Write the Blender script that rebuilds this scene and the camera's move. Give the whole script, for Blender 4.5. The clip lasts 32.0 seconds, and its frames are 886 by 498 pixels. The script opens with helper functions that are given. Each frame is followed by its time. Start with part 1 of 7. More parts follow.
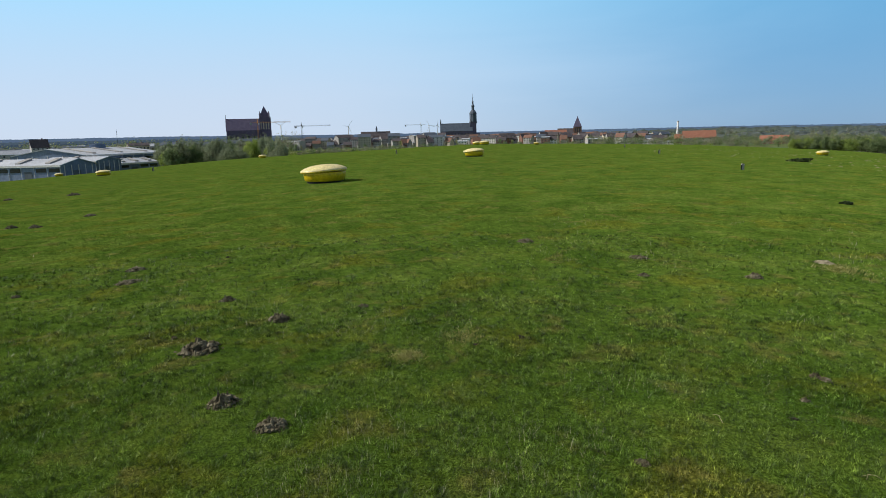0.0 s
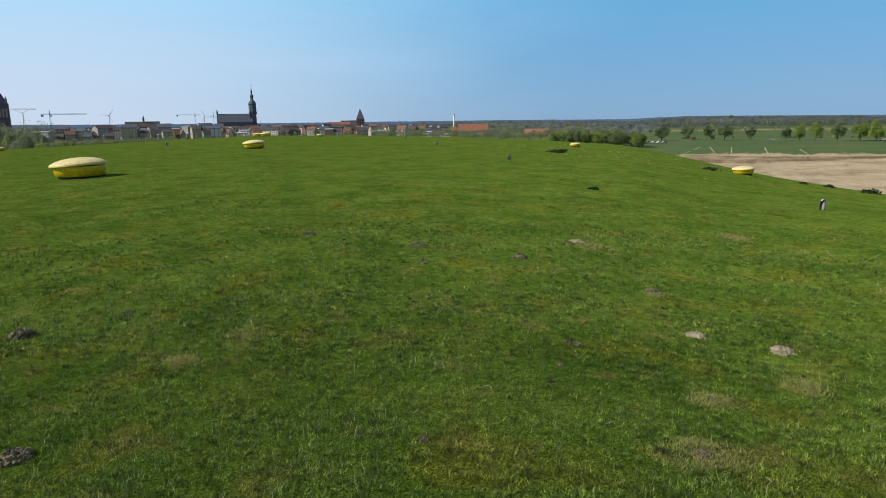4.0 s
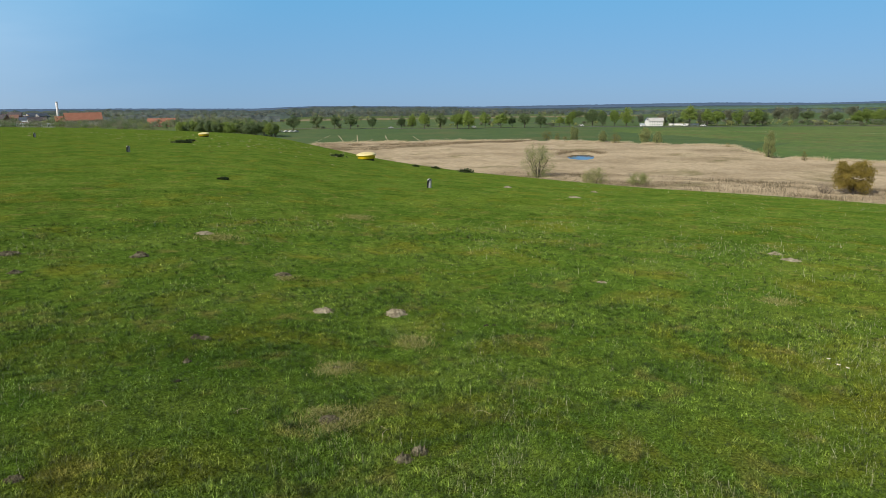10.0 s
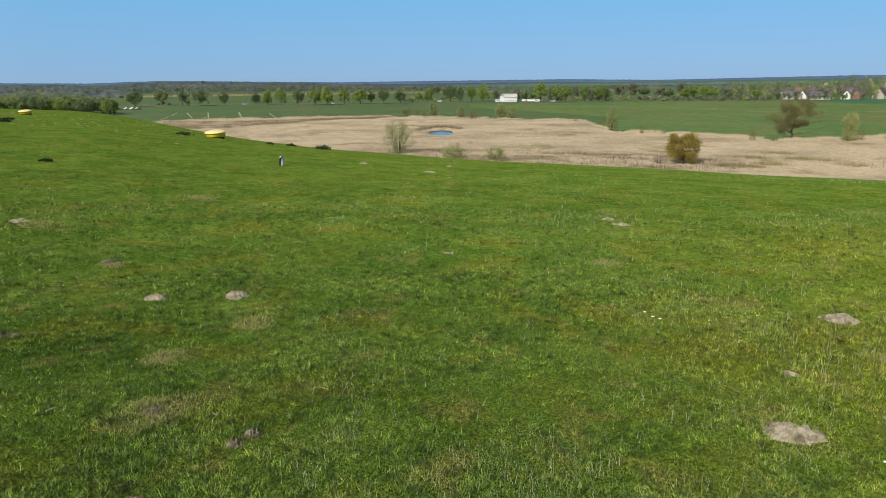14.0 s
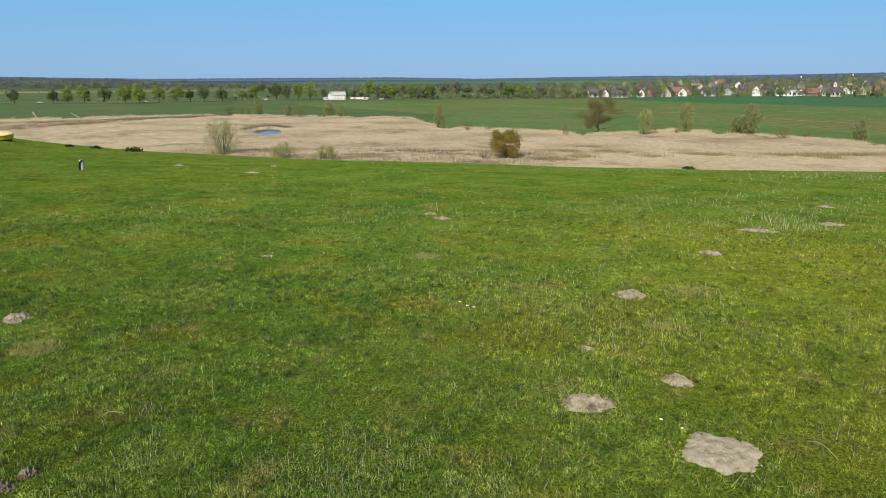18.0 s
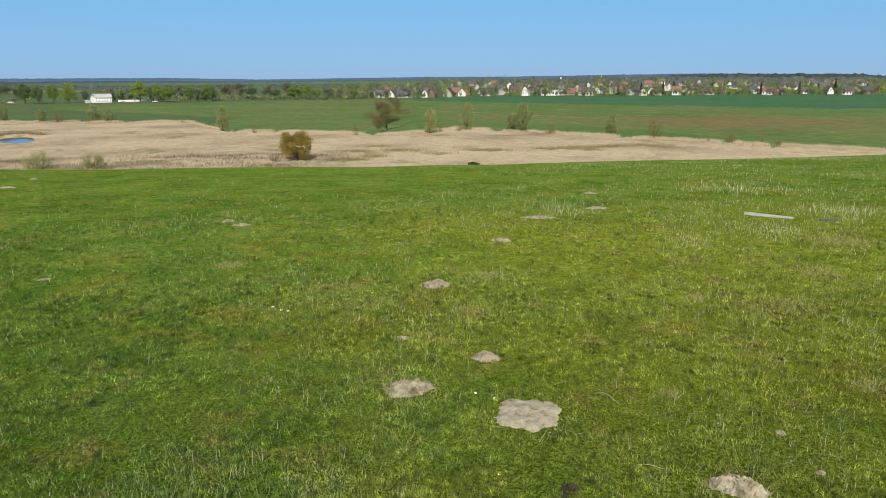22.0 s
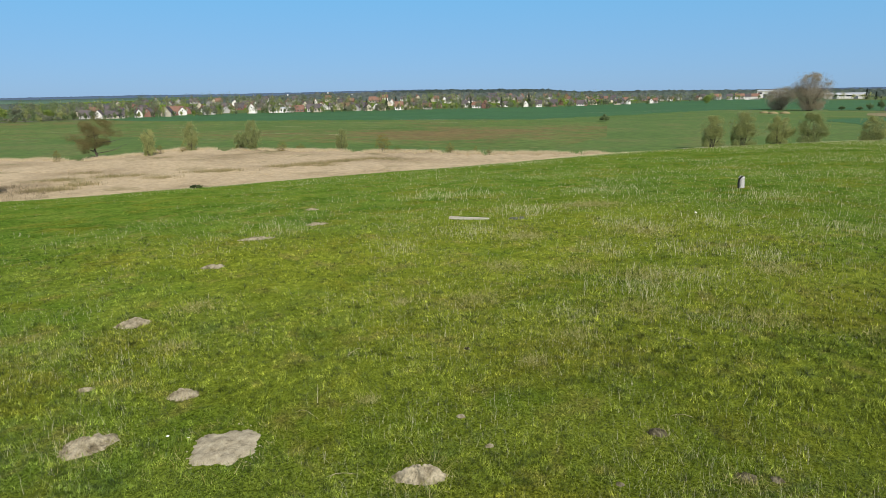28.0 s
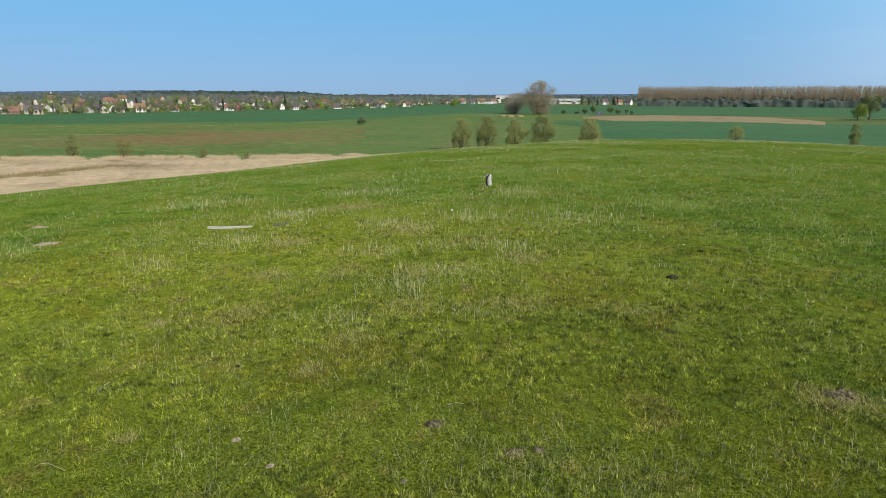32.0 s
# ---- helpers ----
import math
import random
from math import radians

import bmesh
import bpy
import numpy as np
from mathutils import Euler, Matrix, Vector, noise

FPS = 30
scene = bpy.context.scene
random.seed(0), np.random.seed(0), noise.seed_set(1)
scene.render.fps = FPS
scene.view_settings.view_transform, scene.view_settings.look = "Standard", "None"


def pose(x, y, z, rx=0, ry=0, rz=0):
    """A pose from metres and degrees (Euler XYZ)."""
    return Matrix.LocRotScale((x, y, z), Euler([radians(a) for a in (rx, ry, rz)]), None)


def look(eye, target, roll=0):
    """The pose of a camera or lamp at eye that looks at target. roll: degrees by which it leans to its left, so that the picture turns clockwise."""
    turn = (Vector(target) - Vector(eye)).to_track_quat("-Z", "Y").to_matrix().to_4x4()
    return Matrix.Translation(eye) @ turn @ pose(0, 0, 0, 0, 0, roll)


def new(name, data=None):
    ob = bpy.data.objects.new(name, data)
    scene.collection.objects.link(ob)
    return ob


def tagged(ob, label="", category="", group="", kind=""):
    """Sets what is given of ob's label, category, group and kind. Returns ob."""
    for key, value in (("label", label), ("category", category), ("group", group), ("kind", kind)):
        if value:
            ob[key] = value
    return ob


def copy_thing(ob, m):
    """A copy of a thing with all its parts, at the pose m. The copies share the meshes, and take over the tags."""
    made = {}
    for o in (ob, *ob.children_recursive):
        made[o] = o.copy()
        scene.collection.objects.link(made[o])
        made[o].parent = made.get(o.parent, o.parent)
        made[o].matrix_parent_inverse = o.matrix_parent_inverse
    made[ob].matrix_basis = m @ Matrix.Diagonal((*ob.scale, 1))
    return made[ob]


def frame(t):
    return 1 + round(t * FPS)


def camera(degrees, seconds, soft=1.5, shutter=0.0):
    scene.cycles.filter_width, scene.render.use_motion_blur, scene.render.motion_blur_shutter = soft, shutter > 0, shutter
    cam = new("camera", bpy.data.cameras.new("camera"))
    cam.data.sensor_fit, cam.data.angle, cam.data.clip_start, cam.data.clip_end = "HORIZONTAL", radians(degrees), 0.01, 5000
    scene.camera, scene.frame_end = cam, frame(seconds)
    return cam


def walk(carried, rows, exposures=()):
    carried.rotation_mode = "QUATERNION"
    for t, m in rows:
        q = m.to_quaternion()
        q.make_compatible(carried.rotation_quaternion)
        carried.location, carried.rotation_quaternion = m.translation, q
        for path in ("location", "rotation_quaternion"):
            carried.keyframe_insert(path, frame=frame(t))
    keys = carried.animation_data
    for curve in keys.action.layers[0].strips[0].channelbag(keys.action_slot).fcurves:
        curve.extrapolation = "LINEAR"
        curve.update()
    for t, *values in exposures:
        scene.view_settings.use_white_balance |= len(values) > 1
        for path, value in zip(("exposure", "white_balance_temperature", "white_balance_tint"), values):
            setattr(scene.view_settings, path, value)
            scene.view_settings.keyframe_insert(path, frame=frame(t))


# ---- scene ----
cam = camera(68.2, 32.0, soft=0.55)
# seconds, x, y, z, yaw (to the left), pitch, roll
PATH = [
    (0, 0.000, -0.001, 1.752, -0.00, -9.67, -1.64),
    (0.5, 0.007, 0.011, 1.746, -1.67, -9.86, -1.73),
    (1, 0.018, 0.014, 1.745, -3.72, -10.25, -1.45),
    (1.5, 0.026, 0.028, 1.741, -6.04, -10.62, -1.47),
    (2, 0.037, 0.032, 1.740, -8.35, -10.79, -1.44),
    (2.5, 0.049, 0.030, 1.734, -10.74, -10.83, -1.49),
    (3, 0.061, 0.014, 1.738, -13.32, -10.76, -1.38),
    (3.5, 0.071, 0.001, 1.737, -16.01, -10.74, -1.23),
    (5.5, 0.110, -0.039, 1.730, -25.98, -11.08, -1.23),
    (6, 0.123, -0.053, 1.722, -28.69, -11.17, -1.34),
    (6.5, 0.140, -0.069, 1.719, -31.36, -11.49, -1.35),
    (7, 0.151, -0.079, 1.718, -34.15, -11.88, -0.92),
    (7.5, 0.156, -0.091, 1.722, -36.87, -12.25, -1.15),
    (8, 0.151, -0.119, 1.724, -39.47, -12.28, -0.83),
    (8.5, 0.176, -0.117, 1.715, -42.02, -12.24, -0.98),
    (9, 0.192, -0.114, 1.712, -45.04, -12.25, -0.87),
    (9.5, 0.219, -0.118, 1.704, -47.52, -12.13, -0.97),
    (10, 0.227, -0.118, 1.700, -49.51, -12.20, -0.76),
    (10.5, 0.238, -0.133, 1.692, -49.87, -12.46, -1.07),
    (11, 0.283, -0.182, 1.679, -50.45, -13.30, -0.79),
    (11.5, 0.333, -0.224, 1.677, -51.32, -13.73, -0.75),
    (12, 0.340, -0.260, 1.668, -52.03, -13.64, -0.48),
    (12.5, 0.313, -0.263, 1.678, -54.14, -13.61, -1.64),
    (13, 0.309, -0.275, 1.678, -56.79, -13.61, -0.70),
    (13.5, 0.323, -0.279, 1.677, -58.92, -13.97, -0.80),
    (14, 0.350, -0.275, 1.670, -61.52, -14.34, -0.55),
    (14.5, 0.371, -0.276, 1.668, -64.01, -14.47, -0.62),
    (15, 0.378, -0.289, 1.667, -66.82, -14.33, -0.65),
    (15.5, 0.380, -0.298, 1.667, -69.27, -14.44, -0.68),
    (17.5, 0.440, -0.419, 1.662, -75.25, -14.53, -0.21),
    (18, 0.440, -0.426, 1.660, -76.15, -14.60, -0.15),
    (18.5, 0.409, -0.386, 1.663, -77.97, -14.78, -1.17),
    (19, 0.345, -0.334, 1.675, -80.38, -14.43, -0.87),
    (19.5, 0.317, -0.300, 1.676, -82.79, -14.53, -0.79),
    (20, 0.304, -0.299, 1.679, -84.91, -14.55, -0.33),
    (20.5, 0.309, -0.315, 1.674, -87.02, -14.87, -0.29),
    (21, 0.292, -0.329, 1.682, -89.48, -15.01, -0.20),
    (21.5, 0.296, -0.341, 1.681, -91.88, -14.78, -0.11),
    (22, 0.296, -0.355, 1.680, -94.18, -14.56, -0.09),
    (22.5, 0.289, -0.370, 1.676, -96.13, -14.29, -0.35),
    (23, 0.275, -0.384, 1.680, -98.12, -14.34, -0.33),
    (23.5, 0.269, -0.391, 1.683, -99.88, -14.39, -0.38),
    (24, 0.259, -0.397, 1.684, -101.54, -14.18, -0.57),
    (24.5, 0.236, -0.430, 1.691, -103.25, -13.90, -0.73),
    (25, 0.215, -0.477, 1.697, -105.91, -13.74, 0.01),
    (25.5, 0.207, -0.521, 1.704, -108.12, -13.82, 0.06),
    (27.5, 0.201, -0.645, 1.701, -114.91, -13.59, -0.62),
    (28, 0.184, -0.679, 1.705, -116.94, -13.32, -0.63),
    (28.5, 0.173, -0.713, 1.703, -118.93, -13.58, -0.31),
    (29, 0.153, -0.748, 1.700, -120.34, -13.81, -0.28),
    (29.5, 0.164, -0.754, 1.696, -122.63, -13.87, -0.33),
    (30, 0.178, -0.743, 1.702, -126.06, -14.00, -0.81),
    (30.5, 0.181, -0.732, 1.711, -129.55, -13.71, -0.86),
    (31, 0.181, -0.716, 1.712, -132.65, -13.36, -0.52),
    (31.5, 0.198, -0.709, 1.713, -135.31, -13.26, -0.40),
    (32, 0.216, -0.697, 1.716, -137.65, -13.17, 0.09),
]
walk(cam, [(t, pose(x, y, z, 0, 0, yaw) @ pose(0, 0, 0, 90 + pitch) @ pose(0, 0, 0, 0, 0, roll)) for t, x, y, z, yaw, pitch, roll in PATH],
     exposures=[(0, -.22), (8, -.26), (12, -.14), (20, -.05), (32, -.08)])

# ---- light ----
SUN_AZ, SUN_EL = -86.0, 36.0
world = bpy.data.worlds.new("sky")
scene.world = world
world.use_nodes = True
wn, wl = world.node_tree.nodes, world.node_tree.links
sky = wn.new("ShaderNodeTexSky")
sky.sky_type = "NISHITA"
sky.sun_disc = False
sky.sun_elevation = radians(SUN_EL)
sky.sun_rotation = radians(SUN_AZ)
sky.altitude = 20
sky.air_density, sky.dust_density, sky.ozone_density = 0.65, 0.3, 1.5
wn["Background"].inputs["Strength"].default_value = 0.091
tint = wn.new("ShaderNodeMix")
tint.data_type, tint.blend_type = "RGBA", "MULTIPLY"
tint.inputs[0].default_value = 1.0
tint.inputs[7].default_value = (0.81, 1.10, 1.43, 1)
wl.new(sky.outputs[0], tint.inputs[6])
# dull violet-blue murk low over the land, clear azure above it
way = wn.new("ShaderNodeTexCoord")
height = wn.new("ShaderNodeSeparateXYZ")
wl.new(way.outputs["Generated"], height.inputs[0])
low = wn.new("ShaderNodeMapRange")
low.inputs["From Max"].default_value = .25
wl.new(height.outputs["Z"], low.inputs["Value"])
murk = wn.new("ShaderNodeValToRGB")
for p_, c_ in ((0, (.66, .58, .70)), (.2, (.74, .75, .77)), (.44, (.83, .97, .85)), (.8, (.83, 1, .86))):
    e_ = murk.color_ramp.elements[0] if p_ == 0 else murk.color_ramp.elements[1] if p_ == .8 else murk.color_ramp.elements.new(p_)
    e_.position, e_.color = p_, (*c_, 1)
wl.new(low.outputs["Result"], murk.inputs[0])
murky = wn.new("ShaderNodeMix")
murky.data_type, murky.blend_type = "RGBA", "MULTIPLY"
murky.inputs[0].default_value = 1.0
wl.new(tint.outputs[2], murky.inputs[6])
wl.new(murk.outputs[0], murky.inputs[7])
# thin bright haze over the sunward half of the sky, with faint streaks of high cloud
sa, se = radians(SUN_AZ), radians(SUN_EL)
dot = wn.new("ShaderNodeVectorMath")
dot.operation = "DOT_PRODUCT"
dot.inputs[1].default_value = (math.sin(sa) * math.cos(se), math.cos(sa) * math.cos(se), math.sin(se))
wl.new(way.outputs["Generated"], dot.inputs[0])
cirrus_map = wn.new("ShaderNodeMapping")
cirrus_map.inputs["Scale"].default_value = (1.0, 1.6, 7.0)
wl.new(way.outputs["Generated"], cirrus_map.inputs[0])
cirrus = wn.new("ShaderNodeTexNoise")
cirrus.inputs["Scale"].default_value, cirrus.inputs["Detail"].default_value, cirrus.inputs["Distortion"].default_value = 2.2, 5, .8
wl.new(cirrus_map.outputs[0], cirrus.inputs["Vector"])
veil = wn.new("ShaderNodeMath")
veil.operation = "MULTIPLY_ADD"
veil.inputs[1].default_value = .14
wl.new(cirrus.outputs["Fac"], veil.inputs[0])
wl.new(dot.outputs["Value"], veil.inputs[2])
haze = wn.new("ShaderNodeMapRange")
haze.interpolation_type = "SMOOTHSTEP"
haze.inputs["From Min"].default_value, haze.inputs["From Max"].default_value = -.28, .40
wl.new(veil.outputs[0], haze.inputs["Value"])
glare = wn.new("ShaderNodeMix")
glare.data_type, glare.blend_type = "RGBA", "MULTIPLY"
glare.inputs[7].default_value = (2.0, 1.7, 1.45, 1)
wl.new(haze.outputs["Result"], glare.inputs[0])
# the clear air evens the sky out from side to side
even_ = wn.new("ShaderNodeValToRGB")
for p_, c_ in ((0, (3.4, 5.8, 8.6)), (.2, (2.7, 6.05, 9.3)), (.44, (2.1, 6.45, 10.4)), (.8, (1.8, 6.2, 10.7))):
    e_ = even_.color_ramp.elements[0] if p_ == 0 else even_.color_ramp.elements[1] if p_ == .8 else even_.color_ramp.elements.new(p_)
    e_.position, e_.color = p_, (*c_, 1)
wl.new(low.outputs["Result"], even_.inputs[0])
evened = wn.new("ShaderNodeMix")
evened.data_type = "RGBA"
evened.inputs[0].default_value = .75
wl.new(murky.outputs[2], evened.inputs[6])
wl.new(even_.outputs[0], evened.inputs[7])
wl.new(evened.outputs[2], glare.inputs[6])
white = wn.new("ShaderNodeMix")
white.data_type = "RGBA"
white.inputs[7].default_value = (8.3, 8.95, 10.7, 1)
part_white = wn.new("ShaderNodeMath")
part_white.operation = "MULTIPLY"
thin = wn.new("ShaderNodeMapRange")
thin.inputs["From Min"].default_value, thin.inputs["From Max"].default_value = .06, .24
thin.inputs["To Min"].default_value, thin.inputs["To Max"].default_value = .66, .22
wl.new(height.outputs["Z"], thin.inputs["Value"])
wl.new(thin.outputs["Result"], part_white.inputs[1])
wl.new(haze.outputs["Result"], part_white.inputs[0])
wl.new(part_white.outputs[0], white.inputs[0])
wl.new(glare.outputs[2], white.inputs[6])
wl.new(white.outputs[2], wn["Background"].inputs["Color"])
sun = new("sun", bpy.data.lights.new("sun", "SUN"))
sun.data.energy, sun.data.angle, sun.data.color = 5.0, radians(0.5), (1.0, 0.94, 0.85)
sun.matrix_world = look((0, 0, 60), (-60 * math.sin(sa) * math.cos(se), -60 * math.cos(sa) * math.cos(se), 60 - 60 * math.sin(se)))
scene.view_settings.exposure = 0.0

# ---- the lie of the land ----
EYE, PLAIN = 1.7, -15.0
TAZ = [-60, -34, -26, -18, -8, 3, 11, 20, 29, 35, 39, 45, 52, 60, 67, 77, 88, 100, 108, 118, 125, 132, 141, 150, 157, 165, 171, 190, 240, 300]
FALL = [3.2, 2.25, 1.8, 1.27, .95, .62, .79, 1.08, 1.6, 2.05, 3.05, 4.43, 5.5, 6.25, 6.77, 7.08, 7.35, 7.15, 6.75, 6.2, 5.62, 4.93, 4.2, 3.55, 3.33, 3.33, 3.45, 4, 5, 3.2]
LEAN = [0, 0, .004, .01, .014, .016, .015, .012, .006, 0, -.006, -.012, -.016, -.02, -.02, -.02, -.02, -.02, -.019, -.017, -.014, -.011, -.008, -.005, -.003, 0, 0, 0, 0, 0]


def around(azd, tab):
    a, b = np.array(TAZ + [TAZ[0] + 360]), np.array(tab + [tab[0]])
    g = np.arange(-60, 300, 1.0)
    v = np.interp(g, a, b)
    k = np.hanning(9)
    k /= k.sum()
    v = np.convolve(np.r_[v[-4:], v, v[:4]], k, "valid")
    return np.interp((azd + 60) % 360 - 60, np.r_[g, 300], np.r_[v, v[0]])


def hill(azd, r):
    b = around(azd, LEAN)
    c = ((np.tan(np.radians(around(azd, FALL))) + b) / 2) ** 2 / EYE
    q = np.minimum(r, np.minimum(1.3 * np.sqrt(EYE / c), 150))
    z, slope, d = b * q - c * q * q, b - 2 * c * q, r - q
    steep, run = -.33, 25.0
    e = np.minimum(d, run)
    return z + slope * e + (steep - slope) * e * e / (2 * run) + steep * (d - e)


def ground_z(x, y):
    x, y = np.asarray(x, float), np.asarray(y, float)
    r = np.hypot(x, y)
    z = hill(np.degrees(np.arctan2(x, y)), r)
    z = PLAIN + np.logaddexp(0, (z - PLAIN) / 1.5) * 1.5
    az = np.degrees(np.arctan2(x, y))
    z = z + 6 * np.exp(-((az + 2) / 20) ** 4) * np.clip((r - 450) / 350, 0, 1)
    rise = np.clip((r / np.interp(az, [83, 91, 99, 108, 118, 127, 134, 140], [625, 600, 655, 695, 750, 815, 1000, 1350]) - 1.05) / .4, 0, 1)
    z = z + 8 * np.clip((az - 86) / 8, 0, 1) * np.clip((136 - az) / 8, 0, 1) * rise * rise * (3 - 2 * rise)
    near = np.exp(-((r / 45) ** 2))
    return z + near * (.010 * np.sin(1.9 * x + 1.1 * y) + .010 * np.sin(1.3 * y - 2.3 * x + 1) + .007 * np.sin(4.1 * x + .7) * np.sin(3.7 * y + .2))


def gz(x, y):
    return float(ground_z(x, y))


def at(az, r):
    return r * math.sin(radians(az)), r * math.cos(radians(az))


# ---- materials ----
def material(name, rough=0.8, spec=0.3):
    m = bpy.data.materials.new(name)
    m.use_nodes = True
    b = m.node_tree.nodes["Principled BSDF"]
    b.inputs["Roughness"].default_value = rough
    b.inputs["Specular IOR Level"].default_value = spec
    return m, m.node_tree.nodes, m.node_tree.links, b


def coords(n, l, scale=(1, 1, 1), world_space=True):
    g = n.new("ShaderNodeNewGeometry") if world_space else n.new("ShaderNodeTexCoord")
    mp = n.new("ShaderNodeMapping")
    mp.inputs["Scale"].default_value = scale
    l.new(g.outputs["Position" if world_space else "Object"], mp.inputs[0])
    return mp.outputs[0]


def noise_at(n, l, vec, scale, detail=4, rough=.55, distort=0):
    t = n.new("ShaderNodeTexNoise")
    t.inputs["Scale"].default_value, t.inputs["Detail"].default_value = scale, detail
    t.inputs["Roughness"].default_value, t.inputs["Distortion"].default_value = rough, distort
    l.new(vec, t.inputs["Vector"])
    return t.outputs["Fac"]


def ramp(n, l, fac, stops):
    r = n.new("ShaderNodeValToRGB")
    e = r.color_ramp.elements
    while len(e) < len(stops):
        e.new(.5)
    for k, (p, c) in zip(e, stops):
        k.position, k.color = p, (*c, 1)
    l.new(fac, r.inputs[0])
    return r.outputs["Color"]


def step(n, l, fac, lo, hi, to=1.0):
    m = n.new("ShaderNodeMapRange")
    m.inputs["From Min"].default_value, m.inputs["From Max"].default_value = lo, hi
    m.inputs["To Max"].default_value = to
    l.new(fac, m.inputs["Value"])
    return m.outputs["Result"]


def mix(n, l, fac, a, b, how="MIX"):
    m = n.new("ShaderNodeMix")
    m.data_type, m.blend_type = "RGBA", how
    for sock, v in ((m.inputs[0], fac), (m.inputs[6], a), (m.inputs[7], b)):
        if isinstance(v, (int, float)):
            sock.default_value = v
        elif isinstance(v, tuple):
            sock.default_value = (*v, 1)
        else:
            l.new(v, sock)
    return m.outputs[2]


def bump(n, l, b, fac, strength, dist):
    k = n.new("ShaderNodeBump")
    k.inputs["Strength"].default_value, k.inputs["Distance"].default_value = strength, dist
    l.new(fac, k.inputs["Height"])
    l.new(k.outputs[0], b.inputs["Normal"])


def mottled(name, stops, scale, fine=0, rough=.85, bumpy=(0, 0), stretch=(1, 1, 1), spec=.25, world_space=True, randomly=0):
    """A surface in a few tones, by two scales of noise, with relief."""
    m, n, l, b = material(name, rough, spec)
    v = coords(n, l, stretch, world_space)
    f = noise_at(n, l, v, scale, 6, .6)
    c = ramp(n, l, f, stops)
    if fine:
        g = noise_at(n, l, v, fine, 3, .6)
        c = mix(n, l, .55, c, ramp(n, l, g, [(.25, (.45, .45, .45)), (.75, (1.35, 1.35, 1.35))]), "MULTIPLY")
        f = g
    if randomly:
        o = n.new("ShaderNodeObjectInfo")
        c = mix(n, l, randomly, c, ramp(n, l, o.outputs["Random"], [(0, (.55, .55, .55)), (1, (1.45, 1.4, 1.3))]), "MULTIPLY")
    l.new(c, b.inputs["Base Color"])
    if bumpy[0]:
        bump(n, l, b, f, *bumpy)
    return m


def turf_colour(n, l, dark=1.0):
    """The hues of the sward, shared by the soil sheet and the blades: green, mossy yellow and dry spots."""
    v = coords(n, l)
    big = noise_at(n, l, v, .16, 3, .5)
    mid = noise_at(n, l, v, .9, 4, .6, .4)
    spot = noise_at(n, l, v, 2.6, 3, .6, .5)
    k = dark
    c = ramp(n, l, mid, [(.3, (.065 * k, .122 * k, .017 * k)), (.5, (.096 * k, .163 * k, .024 * k)), (.7, (.132 * k, .195 * k, .034 * k))])
    # a mossier, drier stretch towards the field
    dist = n.new("ShaderNodeVectorMath")
    dist.operation = "DISTANCE"
    dist.inputs[1].default_value = (5.6, -5.0, 0)
    l.new(v, dist.inputs[0])
    part_ = step(n, l, dist.outputs["Value"], 8.5, 2.0, .5)
    add = n.new("ShaderNodeMath")
    add.operation = "ADD"
    l.new(part_, add.inputs[0])
    l.new(big, add.inputs[1])
    moss = step(n, l, add.outputs[0], .58, 1.02, .55)
    c = mix(n, l, moss, c, (.208 * k, .228 * k, .024 * k))
    rust = step(n, l, noise_at(n, l, v, 1.1, 4, .6, .6), .53, .66, .62)
    c = mix(n, l, rust, c, (.158 * k, .166 * k, .022 * k))
    lush = step(n, l, noise_at(n, l, v, .8, 4, .6, .8), .55, .68, .42)
    c = mix(n, l, lush, c, (.052 * k, .118 * k, .014 * k))
    cool = step(n, l, noise_at(n, l, v, 1.9, 4, .65, .7), .59, .70, .45)
    c = mix(n, l, cool, c, (.086 * k, .140 * k, .044 * k))
    dry = step(n, l, spot, .56, .70, .6)
    c = mix(n, l, dry, c, (.200 * k, .182 * k, .056 * k))
    return v, c


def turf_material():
    """Near the top the sheet is soil and moss, darkened for shade between the blades; farther off it stands for the
    closed sward.
    """
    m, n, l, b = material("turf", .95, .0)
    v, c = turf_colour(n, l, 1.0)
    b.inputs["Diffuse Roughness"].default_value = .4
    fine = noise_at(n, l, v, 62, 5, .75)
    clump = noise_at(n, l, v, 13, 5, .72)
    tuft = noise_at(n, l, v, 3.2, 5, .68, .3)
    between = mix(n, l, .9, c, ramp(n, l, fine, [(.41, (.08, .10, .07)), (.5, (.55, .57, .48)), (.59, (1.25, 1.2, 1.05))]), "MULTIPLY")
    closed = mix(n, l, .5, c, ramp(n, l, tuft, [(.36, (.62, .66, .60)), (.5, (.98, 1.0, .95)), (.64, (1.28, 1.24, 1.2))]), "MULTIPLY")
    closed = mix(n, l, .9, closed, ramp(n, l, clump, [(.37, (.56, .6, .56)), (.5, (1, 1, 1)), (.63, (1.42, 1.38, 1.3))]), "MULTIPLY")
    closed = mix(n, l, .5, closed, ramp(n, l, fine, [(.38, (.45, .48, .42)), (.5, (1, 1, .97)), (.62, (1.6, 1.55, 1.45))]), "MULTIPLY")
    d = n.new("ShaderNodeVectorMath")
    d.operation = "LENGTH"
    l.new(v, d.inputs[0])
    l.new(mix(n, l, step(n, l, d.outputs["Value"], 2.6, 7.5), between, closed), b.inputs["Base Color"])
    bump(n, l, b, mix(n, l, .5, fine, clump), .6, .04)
    return m


